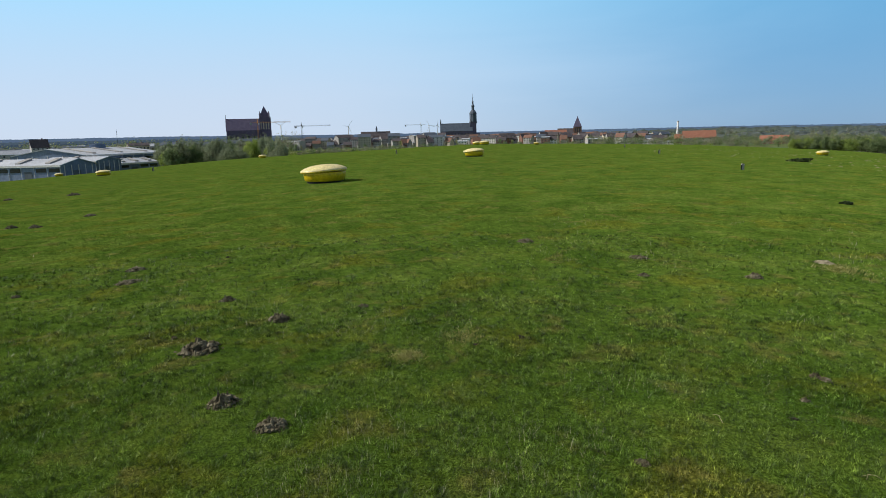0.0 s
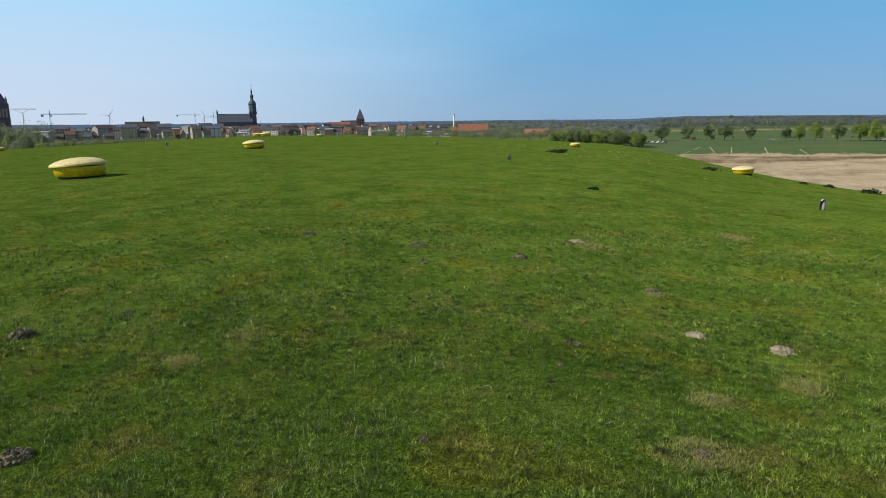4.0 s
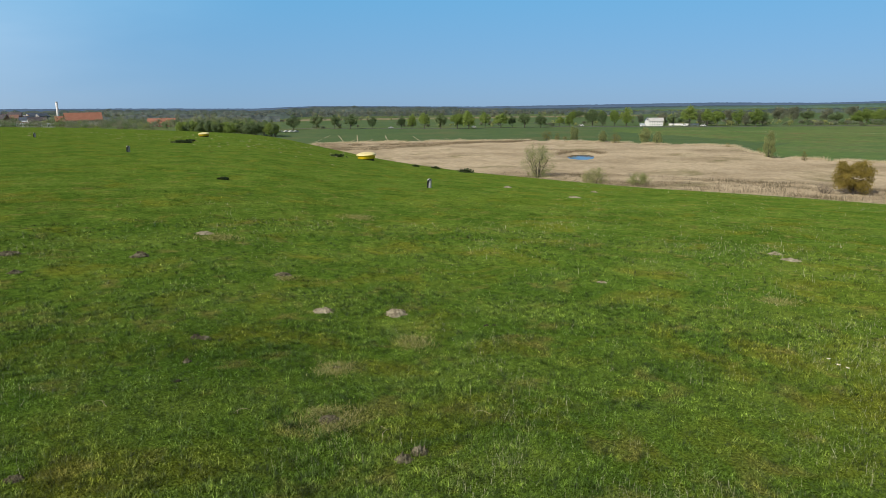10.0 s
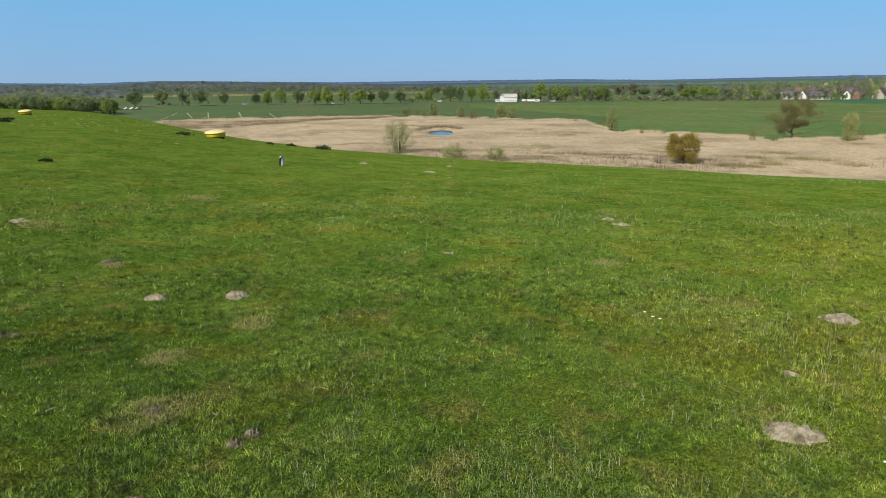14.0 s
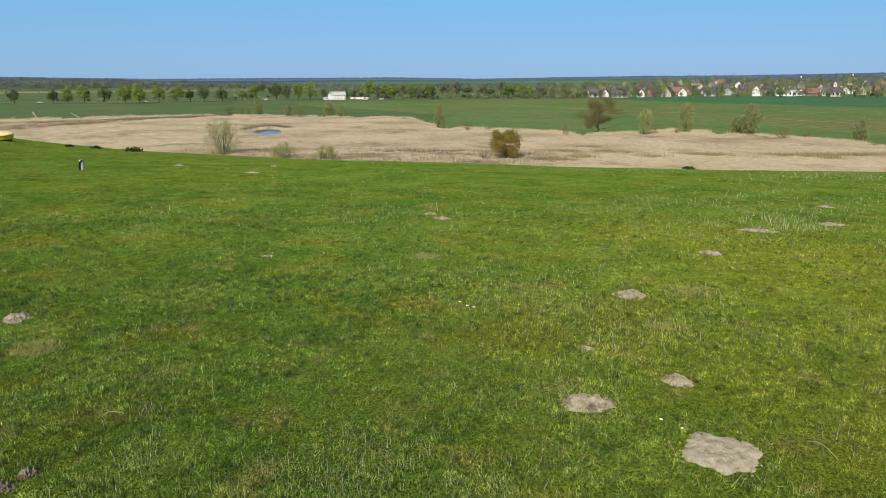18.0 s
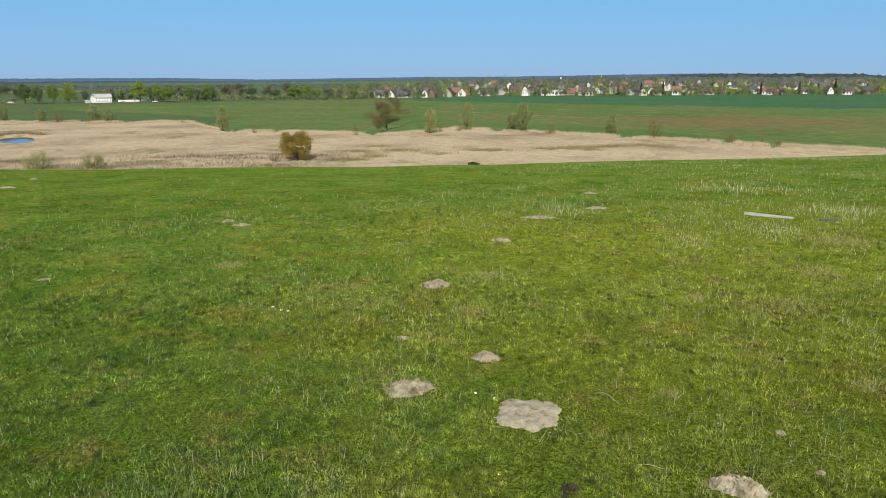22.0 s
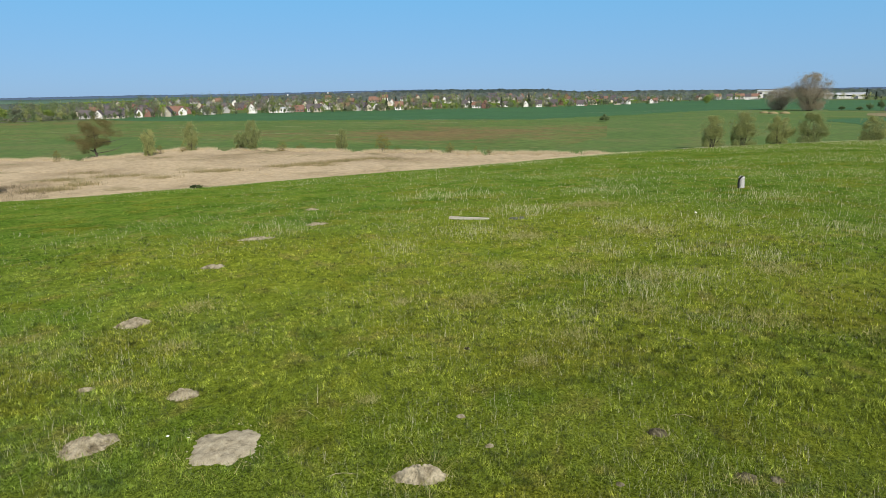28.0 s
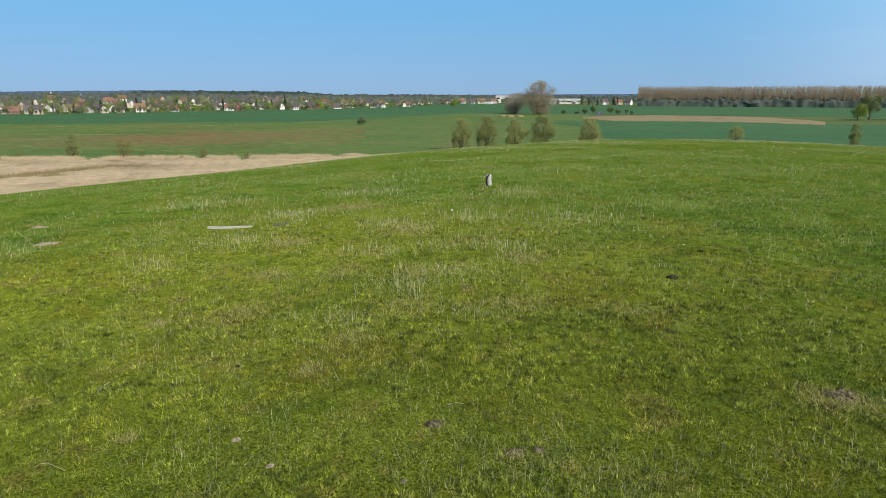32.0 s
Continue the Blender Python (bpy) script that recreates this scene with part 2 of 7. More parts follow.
def blade_material(name, pale, even=False):
    m, n, l, b = material(name, .8 if even or pale else .48, .03 if even or pale else .32)
    b.inputs["Diffuse Roughness"].default_value = .4 if even else 0
    if pale == "dead":
        g = n.new("ShaderNodeNewGeometry")
        c = ramp(n, l, g.outputs["Random Per Island"], [(0, (.19, .20, .042)), (.5, (.31, .31, .095)), (1, (.52, .50, .25))])
    elif pale:
        g = n.new("ShaderNodeNewGeometry")
        c = ramp(n, l, g.outputs["Random Per Island"], [(0, (.27, .29, .13)), (.5, (.43, .43, .25)), (1, (.60, .57, .41))])
    else:
        v, c = turf_colour(n, l)
        g = n.new("ShaderNodeNewGeometry")
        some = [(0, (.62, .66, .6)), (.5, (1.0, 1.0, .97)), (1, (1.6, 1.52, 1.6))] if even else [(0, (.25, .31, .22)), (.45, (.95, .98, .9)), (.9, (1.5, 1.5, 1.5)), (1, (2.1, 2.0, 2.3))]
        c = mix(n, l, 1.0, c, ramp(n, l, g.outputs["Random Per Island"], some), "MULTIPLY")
        # clump noise paints shaded hollows and lit tufts into the blade colour
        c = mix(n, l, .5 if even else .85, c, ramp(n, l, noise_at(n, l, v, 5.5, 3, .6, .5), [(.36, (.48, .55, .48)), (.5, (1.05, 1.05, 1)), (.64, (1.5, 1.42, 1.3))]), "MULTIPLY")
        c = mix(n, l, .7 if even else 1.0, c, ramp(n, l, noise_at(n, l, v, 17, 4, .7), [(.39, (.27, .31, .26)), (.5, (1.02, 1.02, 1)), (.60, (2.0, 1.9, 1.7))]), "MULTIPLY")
    l.new(c, b.inputs["Base Color"])
    # thin curled blades: their sheen follows the sward more than the single face
    up = n.new("ShaderNodeMix")
    up.data_type = "VECTOR"
    up.inputs[0].default_value = .8 if even else .7 if pale == "dead" else .4 if pale else .06
    up.inputs[5].default_value = (0, 0, 1)
    l.new(g.outputs["Normal"], up.inputs[4])
    l.new(up.outputs[1], b.inputs["Normal"])
    tr = n.new("ShaderNodeBsdfTranslucent")
    l.new(c, tr.inputs[0])
    ms = n.new("ShaderNodeMixShader")
    ms.inputs[0].default_value = .10
    l.new(b.outputs[0], ms.inputs[1])
    l.new(tr.outputs[0], ms.inputs[2])
    l.new(ms.outputs[0], n["Material Output"].inputs[0])
    return m


def leaf_material(name, lo, hi, through_light=.35):
    m, n, l, b = material(name, .6, .25)
    g = n.new("ShaderNodeNewGeometry")
    o = n.new("ShaderNodeObjectInfo")
    c = ramp(n, l, g.outputs["Random Per Island"], [(0, lo), (1, hi)])
    c = mix(n, l, .5, c, ramp(n, l, o.outputs["Random"], [(0, (.7, .75, .7)), (1, (1.3, 1.2, 1.1))]), "MULTIPLY")
    l.new(c, b.inputs["Base Color"])
    tr = n.new("ShaderNodeBsdfTranslucent")
    l.new(c, tr.inputs[0])
    ms = n.new("ShaderNodeMixShader")
    ms.inputs[0].default_value = through_light
    l.new(b.outputs[0], ms.inputs[1])
    l.new(tr.outputs[0], ms.inputs[2])
    l.new(ms.outputs[0], n["Material Output"].inputs[0])
    return m


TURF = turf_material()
MEADOW = mottled("meadow", [(.3, (.065, .130, .028)), (.5, (.100, .150, .04)), (.7, (.145, .155, .05))], .012, .25, stretch=(1, 1, 1))
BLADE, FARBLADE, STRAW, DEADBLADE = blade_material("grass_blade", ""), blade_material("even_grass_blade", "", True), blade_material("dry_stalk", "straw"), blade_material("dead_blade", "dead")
SAND = mottled("dry_sand", [(.32, (.215, .185, .122)), (.42, (.355, .315, .22)), (.6, (.455, .410, .295)), (.75, (.52, .472, .35))], 26, 150, .95, (.5, .004))
SANDSOIL = mottled("sandy_soil", [(.34, (.14, .116, .072)), (.46, (.275, .240, .162)), (.6, (.385, .343, .24)), (.75, (.485, .437, .315))], 16, 110, .95, (.5, .004))
SOIL = mottled("dark_soil", [(.3, (.044, .037, .020)), (.5, (.125, .110, .066)), (.7, (.28, .252, .175))], 16, 70, .95, (.35, .01))
NETTING = mottled("grey_netting", [(.3, (.05, .06, .045)), (.7, (.16, .17, .12))], 30, 140, .9)
PALETUFT = mottled("sandy_castings", [(.3, (.16, .18, .06)), (.7, (.27, .27, .13))], 3, 40, .95)
CLOD = mottled("black_soil", [(.3, (.020, .017, .011)), (.7, (.066, .056, .038))], 20, 90, .9, (.3, .005))
YELLOW = mottled("yellow_plastic", [(.3, (.62, .43, .008)), (.7, (.78, .56, .015))], 1.2, 9, .38, (.05, .01), spec=.5)
LIDCREAM = mottled("faded_yellow_plastic", [(.3, (.76, .64, .26)), (.7, (.86, .76, .40))], 1.5, 11, .45, (.05, .01), spec=.45)
CONCRETE = mottled("concrete", [(.3, (.30, .30, .29)), (.7, (.48, .48, .46))], 6, 50, .85, (.5, .01))
RUBBER = mottled("black_rubber", [(.3, (.012, .012, .013)), (.7, (.03, .03, .03))], 9, 40, .6)
TIMBER = mottled("weathered_timber", [(.3, (.33, .31, .26)), (.7, (.56, .53, .46))], 4, 30, .8, (.6, .005), stretch=(.3, 1, 1), world_space=False)
REED, rdn, rdl, rdb = material("dry_reed", .95, .1)
rdv = coords(rdn, rdl, (1, 1, .2))
rdf = noise_at(rdn, rdl, rdv, .9, 4, .6)
rdc = ramp(rdn, rdl, noise_at(rdn, rdl, rdv, .04, 5, .6), [(.3, (.29, .232, .138)), (.43, (.42, .340, .222)), (.6, (.535, .440, .292)), (.75, (.40, .322, .205))])
rdc = mix(rdn, rdl, step(rdn, rdl, noise_at(rdn, rdl, rdv, .055, 4, .65, .6), .56, .68, .75), rdc, (.21, .19, .085))
rdc = mix(rdn, rdl, .5, rdc, ramp(rdn, rdl, rdf, [(.3, (.6, .58, .55)), (.7, (1.3, 1.3, 1.3))]), "MULTIPLY")
rdl.new(rdc, rdb.inputs["Base Color"])
bump(rdn, rdl, rdb, rdf, .8, .4)
REEDBLADE = leaf_material("reed_stem", (.39, .312, .19), (.55, .448, .29), .25)
WATER, wtn, wtl, wtb = material("pond_water", .05, .5)
wtb.inputs["Base Color"].default_value = (.012, .020, .028, 1)
BARK = mottled("bark", [(.3, (.05, .042, .034)), (.7, (.13, .11, .09))], 1.5, 8, .9, (.6, .03))
LEAF_SPRING = leaf_material("spring_leaf", (.17, .25, .055), (.33, .42, .11), .5)
LEAF_DARK = leaf_material("dark_leaf", (.105, .16, .068), (.24, .31, .145), .5)
LEAF_WILLOW = leaf_material("willow_leaf", (.25, .285, .11), (.44, .475, .21), .5)
LEAF_OLIVE = leaf_material("olive_leaf", (.15, .132, .032), (.33, .272, .075), .45)
# grey twigs, their bluish cast painted in as haze over the far woods
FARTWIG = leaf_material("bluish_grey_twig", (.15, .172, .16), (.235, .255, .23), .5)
WEED = leaf_material("dark_weed_leaf", (.030, .052, .018), (.085, .115, .04), .3)
LEAF_GOLD = leaf_material("golden_olive_leaf", (.19, .16, .035), (.40, .325, .08), .5)
OAKLEAF = leaf_material("young_oak_leaf", (.125, .118, .05), (.26, .235, .10), .45)
TWIG_GREY = leaf_material("grey_twig", (.17, .185, .125), (.29, .31, .215), .5)
PLANTATION = leaf_material("bare_poplar_twigs", (.42, .365, .28), (.60, .535, .43), .7)
TWIG = leaf_material("bare_twig", (.20, .165, .125), (.36, .30, .23), .2)
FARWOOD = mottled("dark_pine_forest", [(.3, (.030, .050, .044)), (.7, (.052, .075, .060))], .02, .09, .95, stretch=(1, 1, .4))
# bare and mixed woods: distance haze is tinted into both base colours
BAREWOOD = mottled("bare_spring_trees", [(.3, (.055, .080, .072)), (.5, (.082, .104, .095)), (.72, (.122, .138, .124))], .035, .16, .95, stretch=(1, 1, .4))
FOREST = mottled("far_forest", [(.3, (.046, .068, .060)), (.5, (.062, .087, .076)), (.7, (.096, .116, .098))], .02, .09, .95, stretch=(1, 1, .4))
def skyline_material(name, colour, haze_glow):
    """The farthest hills, a backdrop: dull woods, the haze of miles of air painted as blue emission."""
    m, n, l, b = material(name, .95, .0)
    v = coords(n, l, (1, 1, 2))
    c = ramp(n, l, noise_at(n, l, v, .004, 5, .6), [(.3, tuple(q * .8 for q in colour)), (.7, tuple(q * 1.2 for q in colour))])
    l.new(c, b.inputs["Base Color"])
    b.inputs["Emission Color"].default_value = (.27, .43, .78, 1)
    b.inputs["Emission Strength"].default_value = haze_glow
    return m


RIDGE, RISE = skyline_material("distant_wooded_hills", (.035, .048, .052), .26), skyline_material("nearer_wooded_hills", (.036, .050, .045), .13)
F_BRIGHT = mottled("fresh_grass_field", [(.3, (.076, .150, .030)), (.52, (.108, .180, .040)), (.62, (.145, .180, .053)), (.75, (.118, .188, .045))], .03, .35)


def meadow_material(name, lo, hi):
    """Wet meadow: green with olive-brown dead streaks, the more the lower lo."""
    m, n, l, b = material(name, .9, .15)
    v = coords(n, l)
    c = ramp(n, l, noise_at(n, l, v, .02, 5, .6), [(.35, (.092, .165, .038)), (.6, (.130, .188, .050))])
    w = mix(n, l, .55, noise_at(n, l, v, .010, 3, .55, .5), noise_at(n, l, v, .07, 6, .7, .4))
    # dead sedge, thickest in one long stretch of the meadow
    far = n.new("ShaderNodeVectorMath")
    far.operation = "DISTANCE"
    far.inputs[1].default_value = (264, -141, PLAIN)
    l.new(v, far.inputs[0])
    more = n.new("ShaderNodeMath")
    more.operation = "ADD"
    l.new(w, more.inputs[0])
    l.new(step(n, l, far.outputs["Value"], 95, 15, .13), more.inputs[1])
    c = mix(n, l, step(n, l, more.outputs[0], lo, hi, .9), c, (.200, .145, .062))
    c = mix(n, l, step(n, l, noise_at(n, l, v, .11, 5, .7, .3), .60, .70, .5), c, (.27, .225, .11))
    c = mix(n, l, .6, c, ramp(n, l, noise_at(n, l, v, .3, 4, .6), [(.3, (.55, .55, .55)), (.7, (1.35, 1.35, 1.35))]), "MULTIPLY")
    l.new(c, b.inputs["Base Color"])
    return m


F_OLIVE = meadow_material("wet_meadow", .53, .66)
F_CROP = mottled("winter_crop", [(.3, (.040, .128, .046)), (.7, (.062, .158, .056))], .02, .3)
F_DULL = mottled("dull_green_pasture", [(.3, (.066, .122, .033)), (.52, (.086, .142, .040)), (.66, (.122, .145, .052))], .03, .35)
# green crop with the blue of distance haze mixed into its colour
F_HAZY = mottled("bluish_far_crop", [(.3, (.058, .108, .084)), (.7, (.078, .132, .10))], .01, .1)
F_STUBBLE = mottled("stubble_field", [(.3, (.20, .16, .085)), (.5, (.30, .25, .14)), (.75, (.16, .17, .07))], .05, .4)
F_PALE = mottled("pale_dry_grass", [(.3, (.40, .34, .21)), (.7, (.55, .48, .33))], .2, .7)
ASPHALT = mottled("asphalt", [(.3, (.09, .09, .09)), (.7, (.14, .14, .135))], .3, 3)
WALL_WHITE = mottled("white_plaster", [(.3, (.66, .65, .62)), (.7, (.82, .81, .78))], .3, 2, .8)
WALL_CREAM = mottled("cream_plaster", [(.3, (.44, .40, .32)), (.7, (.58, .53, .44))], .3, 2, .8, randomly=.5)
WALL_GREY = mottled("grey_plaster", [(.3, (.32, .32, .32)), (.7, (.45, .45, .44))], .3, 2, .8, randomly=.6)
BRICK = mottled("red_brick", [(.3, (.165, .088, .068)), (.7, (.25, .145, .115))], .4, 3, .85, (.3, .02), randomly=.4)
# dark brick whose violet-blue cast is haze painted into the colour
HAZYBRICK = mottled("dark_church_brick", [(.3, (.105, .092, .150)), (.7, (.155, .135, .205))], .2, 1.5, .85, (.3, .05))
TILE_RED = mottled("red_roof_tile", [(.3, (.19, .105, .078)), (.7, (.28, .165, .125))], .4, 3, .75, (.3, .03), randomly=.5)
TILEBRIGHT = mottled("orange_red_roof_tile", [(.3, (.29, .125, .078)), (.7, (.39, .18, .122))], .4, 3, .75, (.3, .03))
TILE_DARK = mottled("dark_roof_tile", [(.3, (.065, .062, .072)), (.7, (.14, .12, .125))], .4, 3, .7, (.3, .03), randomly=.5)
COPPER = mottled("green_copper", [(.3, (.085, .105, .140)), (.7, (.135, .160, .200))], .4, 3, .6)
SLATE = mottled("blue_slate", [(.3, (.07, .092, .125)), (.7, (.125, .155, .20))], .3, 2, .6)
STEELROOF = mottled("pale_sheet_roof", [(.3, (.38, .42, .47)), (.7, (.54, .58, .63))], .1, 1, .7, spec=.3)
STEELWALL = mottled("blue_grey_sheet_wall", [(.3, (.12, .17, .27)), (.7, (.21, .27, .39))], .08, .8, .5, spec=.5)
METAL = mottled("painted_steel", [(.3, (.6, .6, .6)), (.7, (.75, .75, .75))], .5, 3, .5)
ORANGE = mottled("orange_steel", [(.3, (.55, .24, .05)), (.7, (.68, .33, .09))], .5, 3, .5)
DARKSTEEL = mottled("dark_steel", [(.3, (.08, .10, .12)), (.7, (.15, .17, .2))], .5, 3, .5)
GLASS, gn, gl, gb = material("window_glass", .08, .5)
gb.inputs["Base Color"].default_value = (.03, .035, .04, 1)
PETAL = mottled("white_petal", [(.3, (.78, .78, .74)), (.7, (.88, .88, .86))], 50, 0, .6)
HAY = mottled("dead_grass", [(.3, (.16, .13, .06)), (.55, (.30, .25, .13)), (.75, (.40, .35, .22))], 14, 80, .95, (1, .02))
CARPAINT = mottled("car_paint", [(.3, (.55, .56, .57)), (.7, (.7, .7, .7))], .5, 0, .3, spec=.5, randomly=.9)


# ---- mesh helpers ----
def mesh_of(name, verts, faces, mats, smooth=False, index=None):
    me = bpy.data.meshes.new(name)
    me.from_pydata(verts, [], faces)
    for m in mats if isinstance(mats, (list, tuple)) else [mats]:
        me.materials.append(m)
    if index is not None:
        me.polygons.foreach_set("material_index", np.asarray(index, np.int32))
    if smooth:
        me.shade_smooth()
    me.update()
    return me


def tris_mesh(name, pts, mat, per=3):
    """pts: an array (count, per, 3) of loose faces."""
    pts = np.asarray(pts, np.float32)
    count = len(pts)
    me = bpy.data.meshes.new(name)
    me.vertices.add(count * per)
    me.vertices.foreach_set("co", pts.ravel())
    me.loops.add(count * per)
    me.loops.foreach_set("vertex_index", np.arange(count * per, dtype=np.int32))
    me.polygons.add(count)
    me.polygons.foreach_set("loop_start", np.arange(0, count * per, per, dtype=np.int32))
    me.polygons.foreach_set("loop_total", np.full(count, per, np.int32))
    me.materials.append(mat)
    me.update(calc_edges=True)
    return me


def part(name, bm, mat, parent, label=""):
    """Links a bmesh (or a ready mesh) as one part under a thing or under a part."""
    if isinstance(bm, bmesh.types.BMesh):
        me = bpy.data.meshes.new(name)
        bm.to_mesh(me)
        bm.free()
        me.materials.append(mat)
    else:
        me = bm
    ob = new(name, me)
    ob.parent = parent
    if label:
        ob["label"] = label
    return ob


def put(bm, verts_faces):
    v, f = verts_faces
    vs = [bm.verts.new(p) for p in v]
    for q in f:
        try:
            bm.faces.new([vs[i] for i in q])
        except ValueError:
            pass
    return bm


def box(x0, x1, y0, y1, z0, z1):
    v = [(x, y, z) for z in (z0, z1) for y in (y0, y1) for x in (x0, x1)]
    return v, [(0, 2, 3, 1), (4, 5, 7, 6), (0, 1, 5, 4), (2, 6, 7, 3), (0, 4, 6, 2), (1, 3, 7, 5)]


def boxes(*some):
    bm = bmesh.new()
    for b in some:
        put(bm, box(*b))
    return bm


def lathe(profile, sides=24, cap=True, centre=(0, 0)):
    """profile: (radius, height) from the foot up."""
    bm = bmesh.new()
    rings = []
    for r, z in profile:
        rings.append([bm.verts.new((centre[0] + r * math.cos(2 * math.pi * k / sides), centre[1] + r * math.sin(2 * math.pi * k / sides), z)) for k in range(sides)])
    for a, b in zip(rings, rings[1:]):
        for k in range(sides):
            f = bm.faces.new((a[k], a[(k + 1) % sides], b[(k + 1) % sides], b[k]))
            f.smooth = sides > 8
    if cap:
        bm.faces.new(rings[-1])
        bm.faces.new(rings[0][::-1])
    return bm


def thing(name, label, category, x, y, z, turn=0, group=""):
    e = new(name)
    e.matrix_world = pose(x, y, z, 0, 0, turn)
    e.empty_display_size = .2
    return tagged(e, label, category, group)


# ---- ground: the grassed mound and the plain, one sheet ----
radii = np.r_[0.4, np.arange(.8, 14, .3), np.geomspace(14, 260, 110), np.geomspace(275, 4900, 40)]
azs = np.arange(0, 360, .75)
RR, AA = np.meshgrid(radii, np.radians(azs), indexing="ij")
GX, GY = RR * np.sin(AA), RR * np.cos(AA)
GZ = ground_z(GX, GY)
nr, na = RR.shape
idx = np.arange(nr * na).reshape(nr, na)
verts = np.stack([GX.ravel(), GY.ravel(), GZ.ravel()], 1).tolist() + [[0, 0, gz(0, 0)]]
nxt = np.roll(idx, -1, 1)
quads = np.stack([idx[:-1], idx[1:], nxt[1:], nxt[:-1]], -1).reshape(-1, 4)[:, ::-1]
qz = GZ[:-1].ravel()
faces = quads.tolist() + [[nr * na, int(nxt[0, k]), int(idx[0, k])] for k in range(na)]
which = np.r_[(qz < -14.3).astype(int), np.zeros(na, int)]
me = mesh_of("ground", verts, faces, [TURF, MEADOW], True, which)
tagged(new("ground", me), "grassy mound with short turf above a flat green plain", "ground", kind="structure")


# ---- fields of the plain ----
def band(name, label, mat, table, lift, kind="structure", rows=6, rough=0.0, step_az=.5):
    """A stretch of the plain between two distances: table of (azimuth, near, far)."""
    a = np.arange(table[0][0], table[-1][0] + 1e-6, step_az)
    tt = np.array(table, float)
    near, far = np.interp(a, tt[:, 0], tt[:, 1]), np.interp(a, tt[:, 0], tt[:, 2])
    wob = 1 + .006 * np.sin(a * 2.3 + lift * 50) + .004 * np.sin(a * 7.1)
    near, far, wob, a = (np.r_[q[0], q, q[-1]] for q in (near, far, wob, a))
    u = np.r_[0, np.linspace(0, 1, rows), 1][:, None]
    r = (near + (far - near) * u) * wob
    x, y = r * np.sin(np.radians(a)), r * np.cos(np.radians(a))
    z = np.full(x.shape, PLAIN + lift)
    z[0], z[-1], z[:, 0], z[:, -1] = PLAIN - .1, PLAIN - .1, PLAIN - .1, PLAIN - .1
    i = np.arange(x.size).reshape(x.shape)
    q = np.stack([i[:-1, :-1], i[:-1, 1:], i[1:, 1:], i[1:, :-1]], -1).reshape(-1, 4)
    me = mesh_of(name, np.stack([x.ravel(), y.ravel(), z.ravel()], 1).tolist(), q.tolist(), mat)
    return tagged(new(name, me), label, "field", kind=kind)


band("field_dull", "dull green drained pasture below the avenue", F_DULL, [(34, 300, 560), (50, 300, 545), (60, 300, 545), (70, 275, 520), (74.5, 260, 420), (78, 330, 345)], .075)
band("field_fresh", "bright green grass field beyond the reeds", F_BRIGHT, [(60, 300, 320), (66, 280, 330), (75, 215, 520), (90, 190, 560), (100, 190, 560), (115, 180, 500), (126, 175, 520), (137, 180, 660), (150, 180, 640)], .06)
band("field_meadow", "olive and brownish wet meadow with dry patches", F_OLIVE, [(64, 440, 500), (75, 320, 520), (90, 330, 560), (100, 270, 500), (115, 215, 455), (126, 200, 430), (131, 260, 380)], .09)
band("field_crop", "dark green winter crop field", F_CROP, [(89.5, 585, 590), (93, 520, 720), (100, 485, 700), (112, 450, 740), (125, 435, 820), (133, 520, 1050), (140, 660, 1500), (147, 680, 1600)], .14)
band("field_crop", "dark green winter crop field before the poplar wood", F_CROP, [(146.5, 425, 432), (149, 390, 470), (152, 260, 470), (154, 200, 470), (160, 210, 480), (170, 215, 480), (190, 220, 480)], .14)
band("field_crop", "dark green winter crop field below the poplar wood", F_CROP, [(147, 640, 1250), (155, 640, 1250), (170, 640, 1250), (190, 640, 1250)], .12)
band("field_stubble", "pale stubble strip between green crops", F_STUBBLE, [(149.5, 520, 560), (152, 475, 600), (156, 485, 630), (163, 480, 610), (167.5, 455, 520)], .17)
band("field_far", "light green field beyond the avenue", F_DULL, [(36, 640, 900), (60, 580, 980), (80, 620, 1300), (93, 800, 1600)], .10)
band("field_far", "dry fallow strip beyond the avenue", F_STUBBLE, [(34, 1000, 1150), (50, 1010, 1120), (66, 1100, 1180)], .14)
band("road", "grey country road under the avenue trees", ASPHALT, [(34, 612, 618), (40, 578, 584), (50, 530, 536), (60, 556, 562), (70, 533, 539), (80, 560, 566), (90, 610, 616)], .18)


def strip(name, label, mat, line, width, lift, category="ditch"):
    """A narrow band over the plain along a line of (azimuth, distance)."""
    p = [Vector((*at(*q), PLAIN + lift)) for q in line]
    g_ = random.Random(int(line[0][0] * 100))
    v, f = [], []
    for k in range(len(p) - 1):
        d = p[k + 1] - p[k]
        n_ = max(2, int(d.length / 4))
        side = Vector((-d.y, d.x, 0)).normalized()
        for j in range(n_ + (k == len(p) - 2)):
            q = p[k] + d * (j / n_) + side * g_.uniform(-.3, .3) * width
            w_ = width * .5 * g_.uniform(.55, 1.2)
            v += [tuple(q - side * w_), tuple(q + side * w_)]
    f = [(2 * k, 2 * k + 1, 2 * k + 3, 2 * k + 2) for k in range(len(v) // 2 - 1)]
    tagged(new(name, mesh_of(name, v, f, mat)), label, category, kind="structure")


